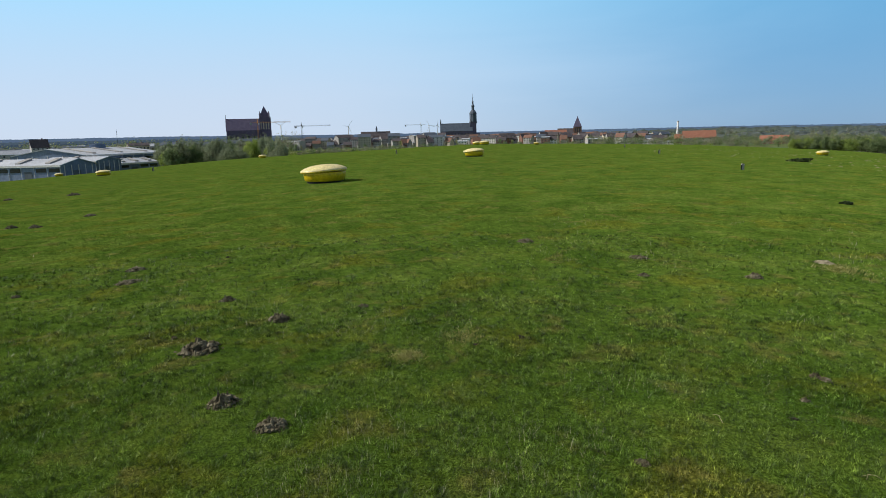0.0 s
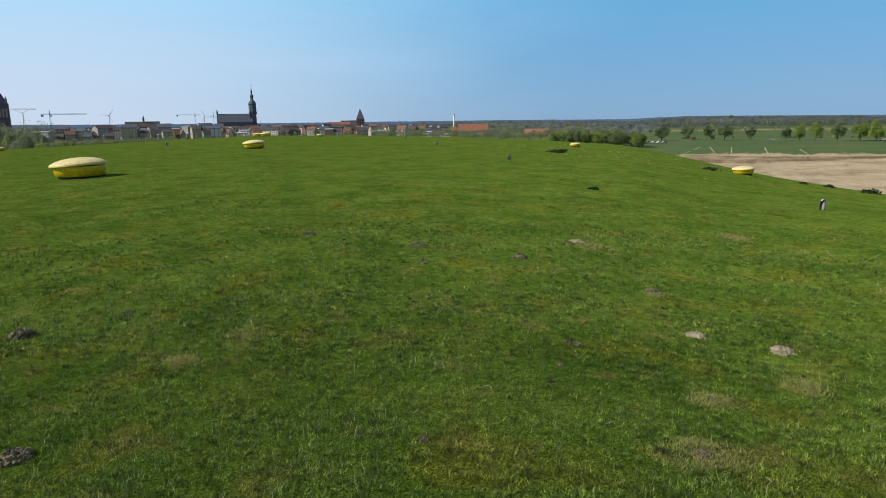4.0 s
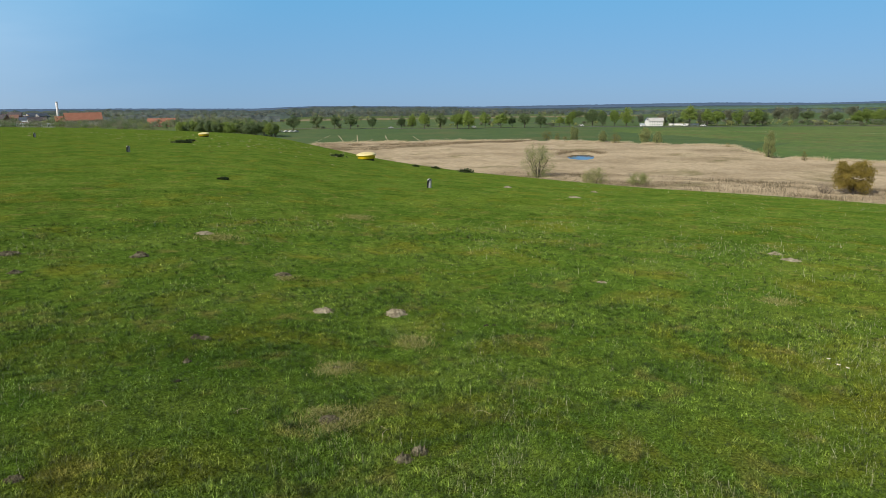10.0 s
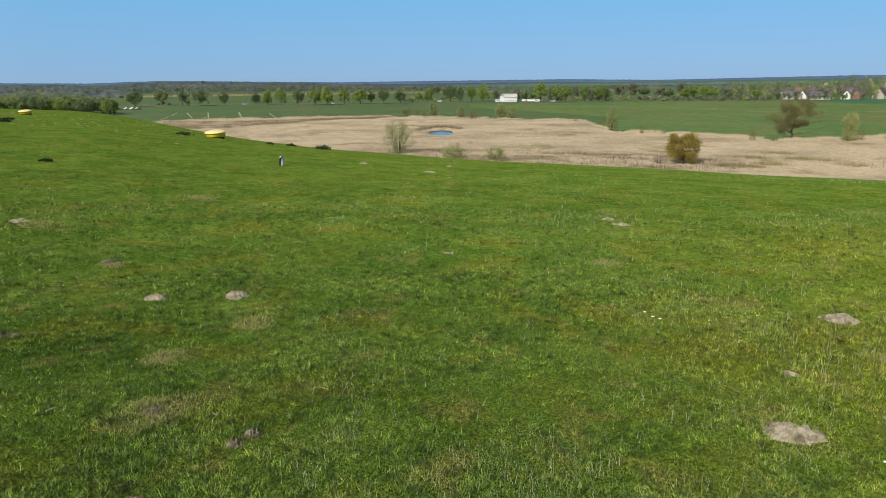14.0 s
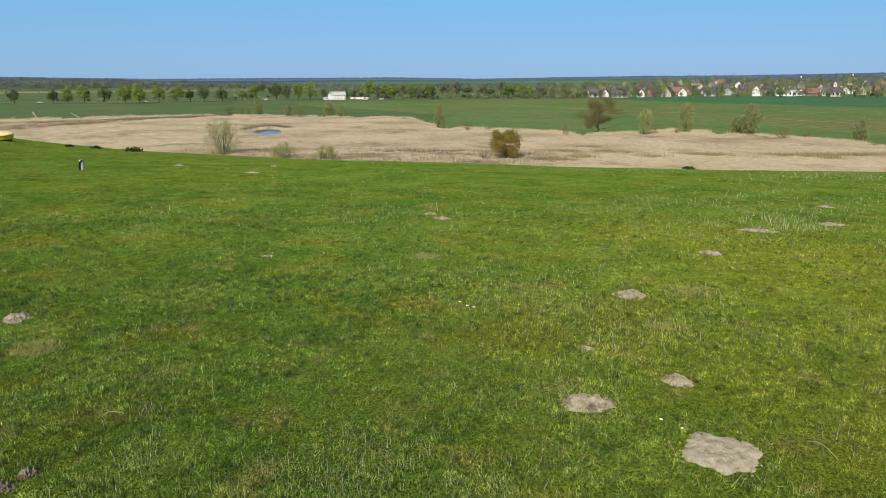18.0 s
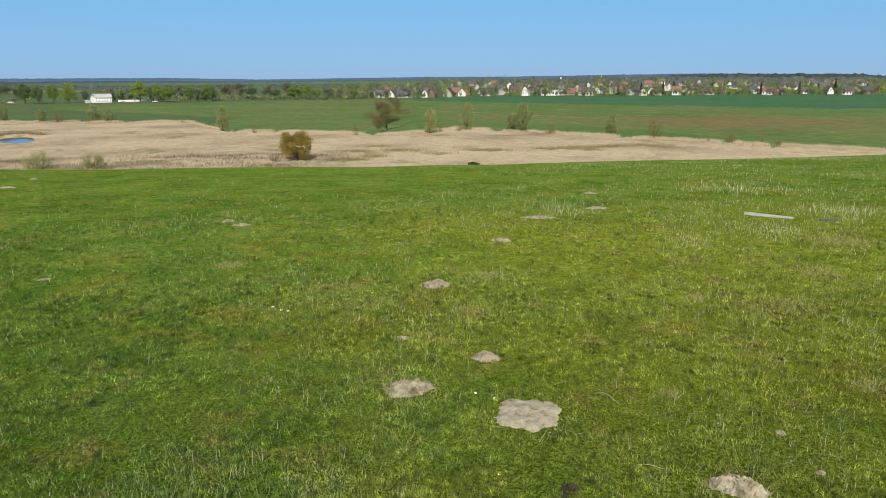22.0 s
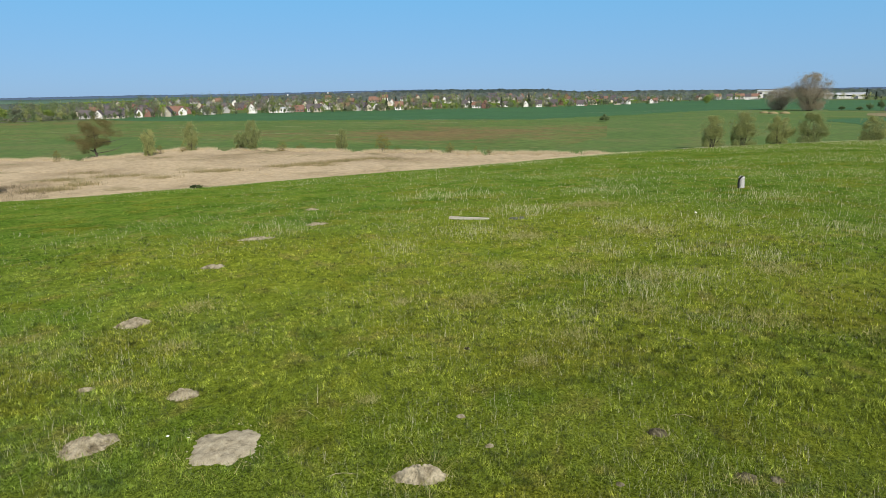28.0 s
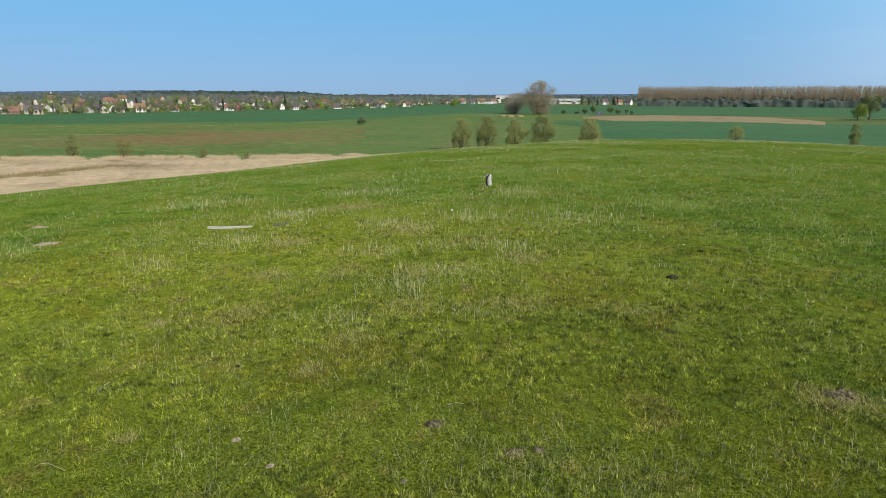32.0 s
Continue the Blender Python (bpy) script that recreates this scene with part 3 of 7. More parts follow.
for line in (((42.3, 424), (42.3, 339)), ((44.7, 417), (45.0, 318)), ((45.6, 363), (46.1, 321)), ((47.1, 396), (47.8, 330)), ((48.6, 358), (48.8, 328)), ((49.8, 369), (50.7, 337)), ((51, 368), (51.5, 342)),
             ((41.1, 354), (40.7, 427)), ((39.5, 391), (40.0, 431)), ((38.7, 347), (39.3, 377)), ((43.6, 367), (43.2, 337)), ((41.7, 340), (42.1, 364)), ((53.5, 352), (54.6, 338)), ((55.6, 362), (57.2, 352)), ((58.4, 372), (60.3, 360))):
    strip("dry_ditch", "narrow pale dry drainage cut in the field", F_PALE, line, .7, .12)
for line in (((100, 333), (102, 315), (104, 304)), ((104, 302), (106, 298), (108.6, 288)), ((106, 421), (109, 415), (112, 413)), ((92, 402), (97, 396)), ((113, 452), (117, 446), (122, 440)), ((86, 381), (88, 384), (91, 388)), ((134, 641), (138, 642), (142, 638)), ((128, 560), (132, 590), (136, 620)),
             ((94, 352), (98.5, 336)), ((103, 380), (107, 372)), ((116, 396), (121, 405)), ((108, 330), (111.5, 322)), ((110, 352), (114, 348)), ((70, 455), (76, 440)), ((80, 430), (84, 418))):
    strip("dry_ditch", "thin pale dry streak along a ditch in the meadow", F_PALE, line, 1.0, .20)
band("field_brown", "brownish trodden strip between the field and the reeds", F_STUBBLE, [(38.5, 316, 330), (45, 304, 318), (52, 306, 318), (58, 316, 322)], .14)

# ---- reed bed ----
REEDEDGE = [(36.5, 250, 262), (39, 230, 317), (44, 180, 322), (48, 150, 323), (58, 105, 318), (68, 95, 287), (73.2, 92, 279), (74.6, 92, 245), (76, 92, 223), (83, 92, 209), (89, 92, 198), (92, 92, 204), (95.6, 92, 221), (100, 92, 210), (106, 92, 199), (114, 95, 188), (121, 100, 180), (130, 110, 181), (137, 140, 172)]
rt = np.array(REEDEDGE, float)
ra = np.arange(36.5, 137.01, .2)
rn, rf = np.interp(ra, rt[:, 0], rt[:, 1]), np.interp(ra, rt[:, 0], rt[:, 2])
rf = rf * (1 + .010 * np.sin(ra * 3.1) + .008 * np.sin(ra * 8.3 + 1))
ru = np.linspace(0, 1, 70)[:, None]
r = rn + (rf - rn) * ru
x, y = r * np.sin(np.radians(ra)), r * np.cos(np.radians(ra))
edge = np.clip(np.minimum(ru, 1 - ru) * (rf - rn) / 3.0, 0, 1)
pond = np.exp(-(((ra - 61.5) / 1.9) ** 2 + ((r - 222) / 19.0) ** 2) ** 2)
lump = .55 + .30 * np.sin(x * .21 + 1.3 * np.sin(y * .13)) * np.sin(y * .17 + .5) + .22 * np.sin(x * .9 + y * .35) * np.sin(y * 1.1)
z = np.maximum(ground_z(x, y), PLAIN) + .05 + edge * (.6 + .55 * lump) * (1 - pond) - pond * .05
i = np.arange(x.size).reshape(x.shape)
q = np.stack([i[:-1, :-1], i[:-1, 1:], i[1:, 1:], i[1:, :-1]], -1).reshape(-1, 4)
me = mesh_of("reed_bed", np.stack([x.ravel(), y.ravel(), z.ravel()], 1).tolist(), q.tolist(), REED, True)
tagged(new("reed_bed", me), "wide bed of dry straw-coloured reeds", "reeds", kind="stuff")
rng = np.random.default_rng(3)
count = 90000
a = rng.uniform(38, 135, count)
lo, hi = np.interp(a, ra, rn), np.interp(a, ra, rf)
rr = np.maximum(lo, 112) + (hi - np.maximum(lo, 112)) * rng.uniform(0, 1, count)
ok = (((a - 61.5) / 1.8) ** 2 + ((rr - 222) / 18) ** 2 > 1) & (hi > np.maximum(lo, 112))
a, rr = a[ok], rr[ok]
x, y = rr * np.sin(np.radians(a)), rr * np.cos(np.radians(a))
h, w, t = rng.uniform(.7, 1.3, len(a)), rng.uniform(.02, .06, len(a)), rng.uniform(0, math.pi, len(a))
base = np.stack([x, y, np.full(len(a), PLAIN + .05)], 1)
d = np.stack([np.cos(t) * w, np.sin(t) * w, 0 * t], 1)
tip = np.stack([rng.normal(.15, .2, len(a)), rng.normal(-.1, .2, len(a)), h], 1)
tagged(new("reed_stems", tris_mesh("reed_stems", np.stack([base - d, base + d, base + tip], 1), REEDBLADE)), "upright dry reed stems and plumes", "reeds", kind="stuff")


def stems(name, label, mat, spots, seed, tall, wide, foot=.6):
    """Upright stems round a list of (azimuth, distance, half width along, half depth, count)."""
    r_ = np.random.default_rng(seed)
    out = []
    for az_, rr_, half, deep, n_ in spots:
        u, w_ = r_.normal(0, .5, n_) * half, r_.normal(0, .5, n_) * deep
        cx, cy = at(az_, rr_)
        ca, sa_ = math.cos(radians(az_)), math.sin(radians(az_))
        x_, y_ = cx + u * ca + w_ * sa_, cy - u * sa_ + w_ * ca
        h_, t_ = r_.uniform(*tall, n_), r_.uniform(0, math.pi, n_)
        b_ = np.stack([x_, y_, np.maximum(ground_z(x_, y_), PLAIN) + foot + 0 * x_], 1)
        d_ = np.stack([np.cos(t_), np.sin(t_), 0 * t_], 1) * r_.uniform(.5, 1.2, n_)[:, None] * wide
        tip_ = np.stack([r_.normal(0, .25, n_), r_.normal(0, .25, n_), h_], 1)
        out.append(np.stack([b_ - d_, b_ + d_, b_ + tip_], 1))
    tagged(new(name, tris_mesh(name, np.concatenate(out), mat)), label, "reeds", kind="stuff")


SEDGE = leaf_material("grey_green_sedge", (.19, .175, .085), (.34, .295, .16), .2)
WITHERED = leaf_material("withered_sedge", (.13, .105, .065), (.30, .25, .165), .2)
PALESTALK = leaf_material("pale_stalk", (.50, .43, .28), (.70, .61, .44), .25)
gr = random.Random(4)
stems("sedge", "grey-green sedge tussocks among the reeds", SEDGE, [(a_ + gr.uniform(-.4, .4), r_ + gr.uniform(-2, 2), 3.4, 1.7, 420) for a_, r_ in ((97, 151), (98.2, 151), (99.4, 150.5), (102.6, 153), (103.6, 155), (104.8, 157), (105.8, 160), (107, 158), (108, 161), (106.6, 155), (109.5, 164), (88.6, 157), (90, 152), (92, 148), (94, 144), (87, 150), (86.3, 146), (85.6, 135), (86.5, 133), (88, 138), (111, 168))], 61, (.6, 1.2), .06)
stems("withered_sedge", "grey-brown withered sedge along the foot of the mound", WITHERED, [(a_, 152 - (a_ - 62) * .55 + gr.uniform(-17, 5), 4.5, 1.8, 110) for a_ in np.arange(54, 86, .2)], 62, (.5, 1.1), .05)
stems("withered_sedge", "brown withered sedge inside the rim of the reeds", WITHERED, [(a_ + gr.uniform(-.3, .3), float(np.interp(a_, [38.5, 44, 52, 58], [312, 300, 303, 312])) - gr.random() * float(np.interp(a_, [38.5, 41, 45, 52, 58], [40, 50, 38, 8, 2])), 4, 2.5, 110) for a_ in np.arange(38.8, 57, .2) for q_ in (0, 1)], 66, (.6, 1.2), .06)
stems("pale_rim", "bleached stalks along the edge of the reed bed", PALESTALK, [(a_, float(np.interp(a_, ra, rf)) + 1.2 + gr.uniform(-.8, .8), 2.2, 1.0, 260) for a_ in np.arange(38.5, 136, .25) if math.sin(a_ * 1.7) + math.sin(a_ * .61 + 1) > -.9], 63, (.8, 1.65), .07, 0)
stems("wet_reeds", "dark wet reeds round the pond", WITHERED, [(61.5 + 1.9 * math.cos(t_), 222 + 19 * math.sin(t_), 2.2, .6, 80) for t_ in np.linspace(.5, 2.9, 16)] + [(58.8 + .35 * k, 248 - k * 2.4, 1.6, .8, 60) for k in range(6)], 64, (.6, 1.1), .05)
bm = bmesh.new()
ring = []
for k in range(48):
    t = 2 * math.pi * k / 48
    wob = 1 + .05 * math.sin(3 * t + 1) + .05 * math.sin(7 * t) + .03 * math.sin(13 * t)
    u, w = wob * math.copysign(abs(math.cos(t)) ** .55, math.cos(t)), wob * math.copysign(abs(math.sin(t)) ** .7, math.sin(t))
    ring.append(bm.verts.new((*at(61.5 + 1.35 * u - .32 * w, 222 + 15 * w * (.75 + .25 * u)), PLAIN + .12)))
bm.faces.new(ring)
me = bpy.data.meshes.new("pond")
bm.to_mesh(me)
bm.free()
me.materials.append(WATER)
tagged(new("water_pond", me), "small blue pond among the dry reeds", "water", kind="structure")


# ---- far woods and ridges ----
def canopy(name, label, mat, table, depth, lumps, seed, step_az=.05, kind="stuff"):
    """A wood seen from afar: a lumpy roof of crowns over steep edges. table: (azimuth, distance, height of the tops over the plain)."""
    tt = np.array(table, float)
    a = np.arange(tt[0, 0], tt[-1, 0], step_az)
    r0, hh = np.interp(a, tt[:, 0], tt[:, 1]), np.interp(a, tt[:, 0], tt[:, 2])
    g = np.random.default_rng(seed)
    v = []
    win = np.hanning(int(np.clip(16 / (float(r0.mean()) * radians(step_az)), 5, 25)))
    for k, (u, f) in enumerate(((0, 0), (.02, .5), (.06, .75), (.2, .9), (.5, 1.0), (1, .97))):
        jag = g.normal(0, 1, len(a))
        jag = np.convolve(jag, win / np.sqrt((win ** 2).sum()), "same")
        slow = np.interp(np.arange(len(a)), np.arange(0, len(a) + 14, 14), g.normal(0, 1, len(np.arange(0, len(a) + 14, 14))))
        h = hh * f + (lumps * (jag * .8 + slow * .55) * (f > 0))
        rr = r0 + depth * u + np.convolve(g.normal(0, 1, len(a)), win / win.sum(), "same") * lumps * 1.5
        v.append(np.stack([rr * np.sin(np.radians(a)), rr * np.cos(np.radians(a)), PLAIN + np.maximum(h, 0)], 1))
    v = np.array(v)
    i = np.arange(v.shape[0] * v.shape[1]).reshape(v.shape[:2])
    q = np.stack([i[:-1, :-1], i[:-1, 1:], i[1:, 1:], i[1:, :-1]], -1).reshape(-1, 4)
    return tagged(new(name, mesh_of(name, v.reshape(-1, 3).tolist(), q.tolist(), mat)), label, "woods", kind=kind)


SKYLINE = [(-70, .7), (-40, .8), (-22, .72), (-8, .5), (6, .38), (24, .26), (34, .12), (39, .28), (46, .16), (53, .04), (62, .08), (72, .12), (79, -.02), (87, .1), (93, .18), (100, .2), (108, .33), (115, .42), (125, .34), (128.5, .1), (140, .1), (155, .2), (200, .25)]
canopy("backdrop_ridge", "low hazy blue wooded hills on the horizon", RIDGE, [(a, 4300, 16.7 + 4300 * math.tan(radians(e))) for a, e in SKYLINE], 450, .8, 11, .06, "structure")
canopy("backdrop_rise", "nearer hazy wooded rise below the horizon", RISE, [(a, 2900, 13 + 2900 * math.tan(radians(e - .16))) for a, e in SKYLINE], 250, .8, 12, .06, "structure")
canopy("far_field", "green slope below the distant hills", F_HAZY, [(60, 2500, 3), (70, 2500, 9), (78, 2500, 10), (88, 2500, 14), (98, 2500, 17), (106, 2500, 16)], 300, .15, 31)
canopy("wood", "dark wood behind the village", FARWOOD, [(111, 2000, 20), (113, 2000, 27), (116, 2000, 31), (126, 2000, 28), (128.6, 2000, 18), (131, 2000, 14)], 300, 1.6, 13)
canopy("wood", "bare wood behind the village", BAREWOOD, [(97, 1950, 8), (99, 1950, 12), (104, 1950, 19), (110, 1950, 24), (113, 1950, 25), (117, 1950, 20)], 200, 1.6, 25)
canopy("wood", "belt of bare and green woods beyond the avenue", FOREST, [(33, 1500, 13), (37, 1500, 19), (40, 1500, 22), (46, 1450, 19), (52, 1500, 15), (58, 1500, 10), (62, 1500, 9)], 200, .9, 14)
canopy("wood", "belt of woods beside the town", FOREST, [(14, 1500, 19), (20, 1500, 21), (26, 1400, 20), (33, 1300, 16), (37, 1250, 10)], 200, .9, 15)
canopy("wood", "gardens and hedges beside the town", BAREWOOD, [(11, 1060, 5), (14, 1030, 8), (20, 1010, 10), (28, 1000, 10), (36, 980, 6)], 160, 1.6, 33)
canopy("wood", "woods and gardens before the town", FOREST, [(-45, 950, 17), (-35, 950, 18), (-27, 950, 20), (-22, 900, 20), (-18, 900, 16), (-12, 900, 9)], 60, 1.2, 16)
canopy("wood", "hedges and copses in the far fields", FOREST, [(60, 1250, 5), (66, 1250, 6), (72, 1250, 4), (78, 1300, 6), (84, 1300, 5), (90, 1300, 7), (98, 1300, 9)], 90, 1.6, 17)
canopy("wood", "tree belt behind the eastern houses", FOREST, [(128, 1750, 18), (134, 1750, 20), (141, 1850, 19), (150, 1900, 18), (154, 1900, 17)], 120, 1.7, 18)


# ---- trees and shrubs ----
def tube(bm, pts, radii_, sides=6):
    rings = []
    for k, (p, r) in enumerate(zip(pts, radii_)):
        d = (Vector(pts[min(k + 1, len(pts) - 1)]) - Vector(pts[max(k - 1, 0)])).normalized()
        u = d.orthogonal().normalized()
        w = d.cross(u)
        rings.append([bm.verts.new(Vector(p) + (u * math.cos(2 * math.pi * j / sides) + w * math.sin(2 * math.pi * j / sides)) * r) for j in range(sides)])
    for a, b in zip(rings, rings[1:]):
        for j in range(sides):
            bm.faces.new((a[j], a[(j + 1) % sides], b[(j + 1) % sides], b[j])).smooth = True
    bm.faces.new(rings[-1])


def facing(d, r):
    """Two directions across each leaf, so that leaves look roughly out of their clump, along d."""
    n0 = d + r.normal(0, .45, d.shape) + (0, 0, .25)
    n1 = np.cross(n0, r.normal(0, 1, d.shape))
    n1 /= np.linalg.norm(n1, axis=1)[:, None]
    n2 = np.cross(n0, n1)
    n2 /= np.linalg.norm(n2, axis=1)[:, None]
    return n1, n2


def tree(name, label, category, height, width, leaf, leaf_size, leaves, seed, stem=.28, flat=.55, multi=1, spread=1.0, tall=1.0, bark=None, limbs=False, oval=True, many=17, clump=(.11, .25), slim=1.0):
    """A thing at the origin: trunk with limbs, and a crown of loose clumps of leaves round the limbs' ends."""
    g = random.Random(seed)
    top = thing(name, label, category, 0, 0, 0)
    bm = bmesh.new()
    tips = []
    for s in range(multi):
        a0 = g.uniform(0, 6.28)
        off = Vector((math.cos(a0), math.sin(a0), 0)) * (0 if multi == 1 else width * .12)
        lean = off * g.uniform(.6, 1.6)
        thick = height * .021 / math.sqrt(multi)
        trunk = [off + lean * u + Vector((g.uniform(-1, 1), g.uniform(-1, 1), 0)) * width * .02 + Vector((0, 0, height * (u * .8 - (.06 if u == 0 else 0)))) for u in (0, .15, .3, .5, .7, .9)]
        tube(bm, trunk, [thick * k for k in (1.25, 1, .85, .6, .4, .15)], 7)
        for k in range(max(5, 11 // multi)):
            u = stem + (1 - stem) * (k + g.random()) / max(5, 11 // multi) * .75
            p0 = trunk[min(5, int(u * 5))].lerp(trunk[min(5, int(u * 5) + 1)], (u * 5) % 1)
            ang = k * 2.4 + g.uniform(-.5, .5)
            reach = width * .5 * g.uniform(.55, .95) * (1 - .55 * max(0, u - .45)) * spread
            rise = height * g.uniform(.08, .3)
            mid = p0 + Vector((math.cos(ang) * reach * .5, math.sin(ang) * reach * .5, rise * .3))
            end = p0 + Vector((math.cos(ang) * reach, math.sin(ang) * reach, rise))
            limb = bmesh.new() if limbs else bm
            tube(limb, [p0, mid, end], [thick * .45, thick * .28, thick * .06], 5)
            if limbs:
                part("limb", limb, bark or BARK, top)
            tips += [mid.lerp(end, .4), end, end]
        tips.append(trunk[5] + Vector((0, 0, height * .06)))
    part("trunk", bm, bark or BARK, top)
    r = np.random.default_rng(seed)
    d = r.normal(0, 1, (leaves, 3))
    d /= np.linalg.norm(d, axis=1)[:, None]
    if oval:
        # overlapping clumps that fill an egg from the lowest limbs to the top
        q = r.normal(0, 1, (many, 3))
        q /= np.linalg.norm(q, axis=1)[:, None]
        q *= r.uniform(.4, 1.12, many)[:, None]
        low = height * stem * .7
        mid_ = np.stack([q[:, 0] * width * .37 * (1 - .25 * q[:, 2]), q[:, 1] * width * .37 * (1 - .25 * q[:, 2]), (low + height) / 2 + q[:, 2] * (height - low) * .40], 1)
        size_ = width * r.uniform(*clump, many)
        pick = r.integers(0, many, leaves)
        c = mid_[pick] + d * (size_[pick] * r.uniform(.45, 1.12, leaves))[:, None] * (1, 1, min(1.5, (height - low) / width))
    else:
        c = np.array(tips)[r.integers(0, len(tips), leaves)]
        c = c + d * (width * .19 * r.uniform(.3, 1.15, leaves)[:, None]) * (1, 1, flat * 1.6 * tall)
        low = height * stem * .55
    c[:, 2] = np.clip(c[:, 2], low * .9, None)
    c[:, 2] *= np.minimum(1, height / max(c[:, 2].max(), .1))
    n1, n2 = facing(d, r)
    s = leaf_size * r.uniform(.5, 1.3, leaves)[:, None]
    part("crown", tris_mesh("crown", np.stack([c - n1 * s * slim, c - n2 * s * .6, c + n1 * s * slim, c + n2 * s * .7], 1), leaf, 4), leaf, top)
    return top


def fan_tree(name, label, category, height, width, leaf, leaf_size, leaves, seed, stems_=9, low=.08, slim=2.4, puff=.07):
    """Many stems that part from one foot, each feathered with thin upright twigs and leaves."""
    g = random.Random(seed)
    top = thing(name, label, category, 0, 0, 0)
    lines = []
    for k in range(stems_):
        a0, q = k * 2.4 + g.uniform(-.4, .4), math.sqrt((k + .5) / stems_) * g.uniform(.75, 1.05)
        tip = Vector((math.cos(a0) * q * width * .44, math.sin(a0) * q * width * .44, height * g.uniform(.82, 1.0) * (1 - .42 * q * q)))
        foot = Vector((math.cos(a0), math.sin(a0), 0)) * width * .04
        pts = [foot + Vector((0, 0, -height * .04)), foot.lerp(tip, .3) * .8 + Vector((0, 0, tip.z * .10)), foot.lerp(tip, .65) + Vector((g.uniform(-.04, .04) * width, g.uniform(-.04, .04) * width, tip.z * .04)), tip]
        bm = bmesh.new()
        thick = .03 + height * .007
        tube(bm, pts, [thick, thick * .75, thick * .4, thick * .08], 5)
        lines.append(pts)
        for j in range(4):
            u = g.uniform(.3, .85)
            p0 = pts[1].lerp(pts[2], (u - .3) / .35) if u < .65 else pts[2].lerp(pts[3], (u - .65) / .35)
            b = a0 + g.uniform(-1.5, 1.5)
            e = p0 + Vector((math.cos(b) * width * .13, math.sin(b) * width * .13, height * g.uniform(.06, .2)))
            tube(bm, [p0, p0.lerp(e, .5) + Vector((0, 0, -.02 * height)), e], [thick * .3, thick * .2, thick * .05], 4)
            lines.append([p0, p0.lerp(e, .3), p0.lerp(e, .7), e])
        part("limb", bm, BARK, top)
    r = np.random.default_rng(seed)
    L = np.array([[tuple(p) for p in q] for q in lines])
    pick = r.integers(0, len(L), leaves)
    u = low + (1 - low) * r.uniform(0, 1, leaves) ** .8
    f = u * 3
    i = np.minimum(f.astype(int), 2)
    w = (f - i)[:, None]
    c = L[pick, i] * (1 - w) + L[pick, i + 1] * w + r.normal(0, 1, (leaves, 3)) * width * puff * (1, 1, .9)
    # and loose clumps that round the whole to an egg, down to the ground
    many = 46
    z_ = r.uniform(-.95, .95, many)
    t_ = r.uniform(0, 2 * math.pi, many)
    q_ = np.sqrt(r.uniform(.15, 1, many)) * np.sqrt(1 - z_ ** 2 * .92) * width * .40 * (1 - .12 * z_)
    eggs = np.stack([q_ * np.cos(t_), q_ * np.sin(t_), height * (.50 + .44 * z_)], 1)
    half = r.uniform(0, 1, leaves) < .66
    ball = r.normal(0, 1, (leaves, 3))
    ball /= np.linalg.norm(ball, axis=1)[:, None]
    c = np.where(half[:, None], eggs[r.integers(0, many, leaves)] + ball * (r.uniform(.2, 1, leaves) * width * .11)[:, None] * (1, 1, max(1, height / width)), c)
    c[:, 2] = np.clip(c[:, 2], height * .03, height)
    n1 = r.normal(0, .55, (leaves, 3)) + np.stack([c[:, 0] / width, c[:, 1] / width, .5 + 0 * u], 1)
    n1 /= np.linalg.norm(n1, axis=1)[:, None]
    n2 = np.cross(n1, r.normal(0, 1, (leaves, 3)))
    n2 /= np.linalg.norm(n2, axis=1)[:, None]
    s = leaf_size * r.uniform(.5, 1.3, leaves)[:, None]
    part("crown", tris_mesh("crown", np.stack([c - n1 * s * slim * .5, c - n2 * s * .45, c + n1 * s * slim * .5, c + n2 * s * .45], 1), leaf, 4), leaf, top)
    return top


def plant(template, az, r, sx, sz, turn):
    x, y = at(az, r)
    return copy_thing(template, pose(x, y, gz(x, y), 0, 0, turn) @ Matrix.Diagonal((sx, sx, sz, 1)))


def settle(template, az, r, turn=0):
    x, y = at(az, r)
    template.matrix_world = pose(x, y, gz(x, y), 0, 0, turn)
    return template


# avenue along the country road
AVENUE = [(38.95, 600, 12, 12), (40.44, 576, 11, 9), (41.75, 560, 11, 11.5), (43.64, 558, 9.3, 8.7), (46.1, 545, 10, 7), (47, 556, 11, 9), (48.1, 542, 12, 11), (49.5, 535, 11.4, 10), (50.9, 526, 12.4, 12), (51.9, 520, 12.8, 11.5),
          (53.3, 546, 11.7, 10.5), (54.63, 540, 11, 13), (55.6, 548, 9, 7), (56.65, 534, 10.7, 10), (58.03, 532, 10.5, 9.8), (59.6, 572, 7.7, 7.5), (60.4, 560, 10.2, 9.3), (62.3, 558, 12.6, 13), (63.15, 554, 11, 8), (64.1, 562, 13.2, 8.8), (65.1, 558, 13.4, 11)]
kinds = [tree("avenue_tree", "young green lime tree beside the country road", "tree", 11, 10, LEAF_SPRING, .25, 4200, 20 + k, stem=.20, many=32, clump=(.10, .21)) for k in range(4)]
darks = [tree("avenue_tree", "darker green tree beside the country road", "tree", 11, 10, LEAF_DARK, .25, 4200, 30 + k, stem=.20, many=32, clump=(.10, .21)) for k in range(2)]
g = random.Random(5)
for az, r, h, w in AVENUE:
    t = g.choice(kinds) if g.random() < .62 else g.choice(darks)
    m = plant(t, az, r, w / 8.6, h / 9.6, g.uniform(0, 360))
    tagged(m, group="avenue trees")
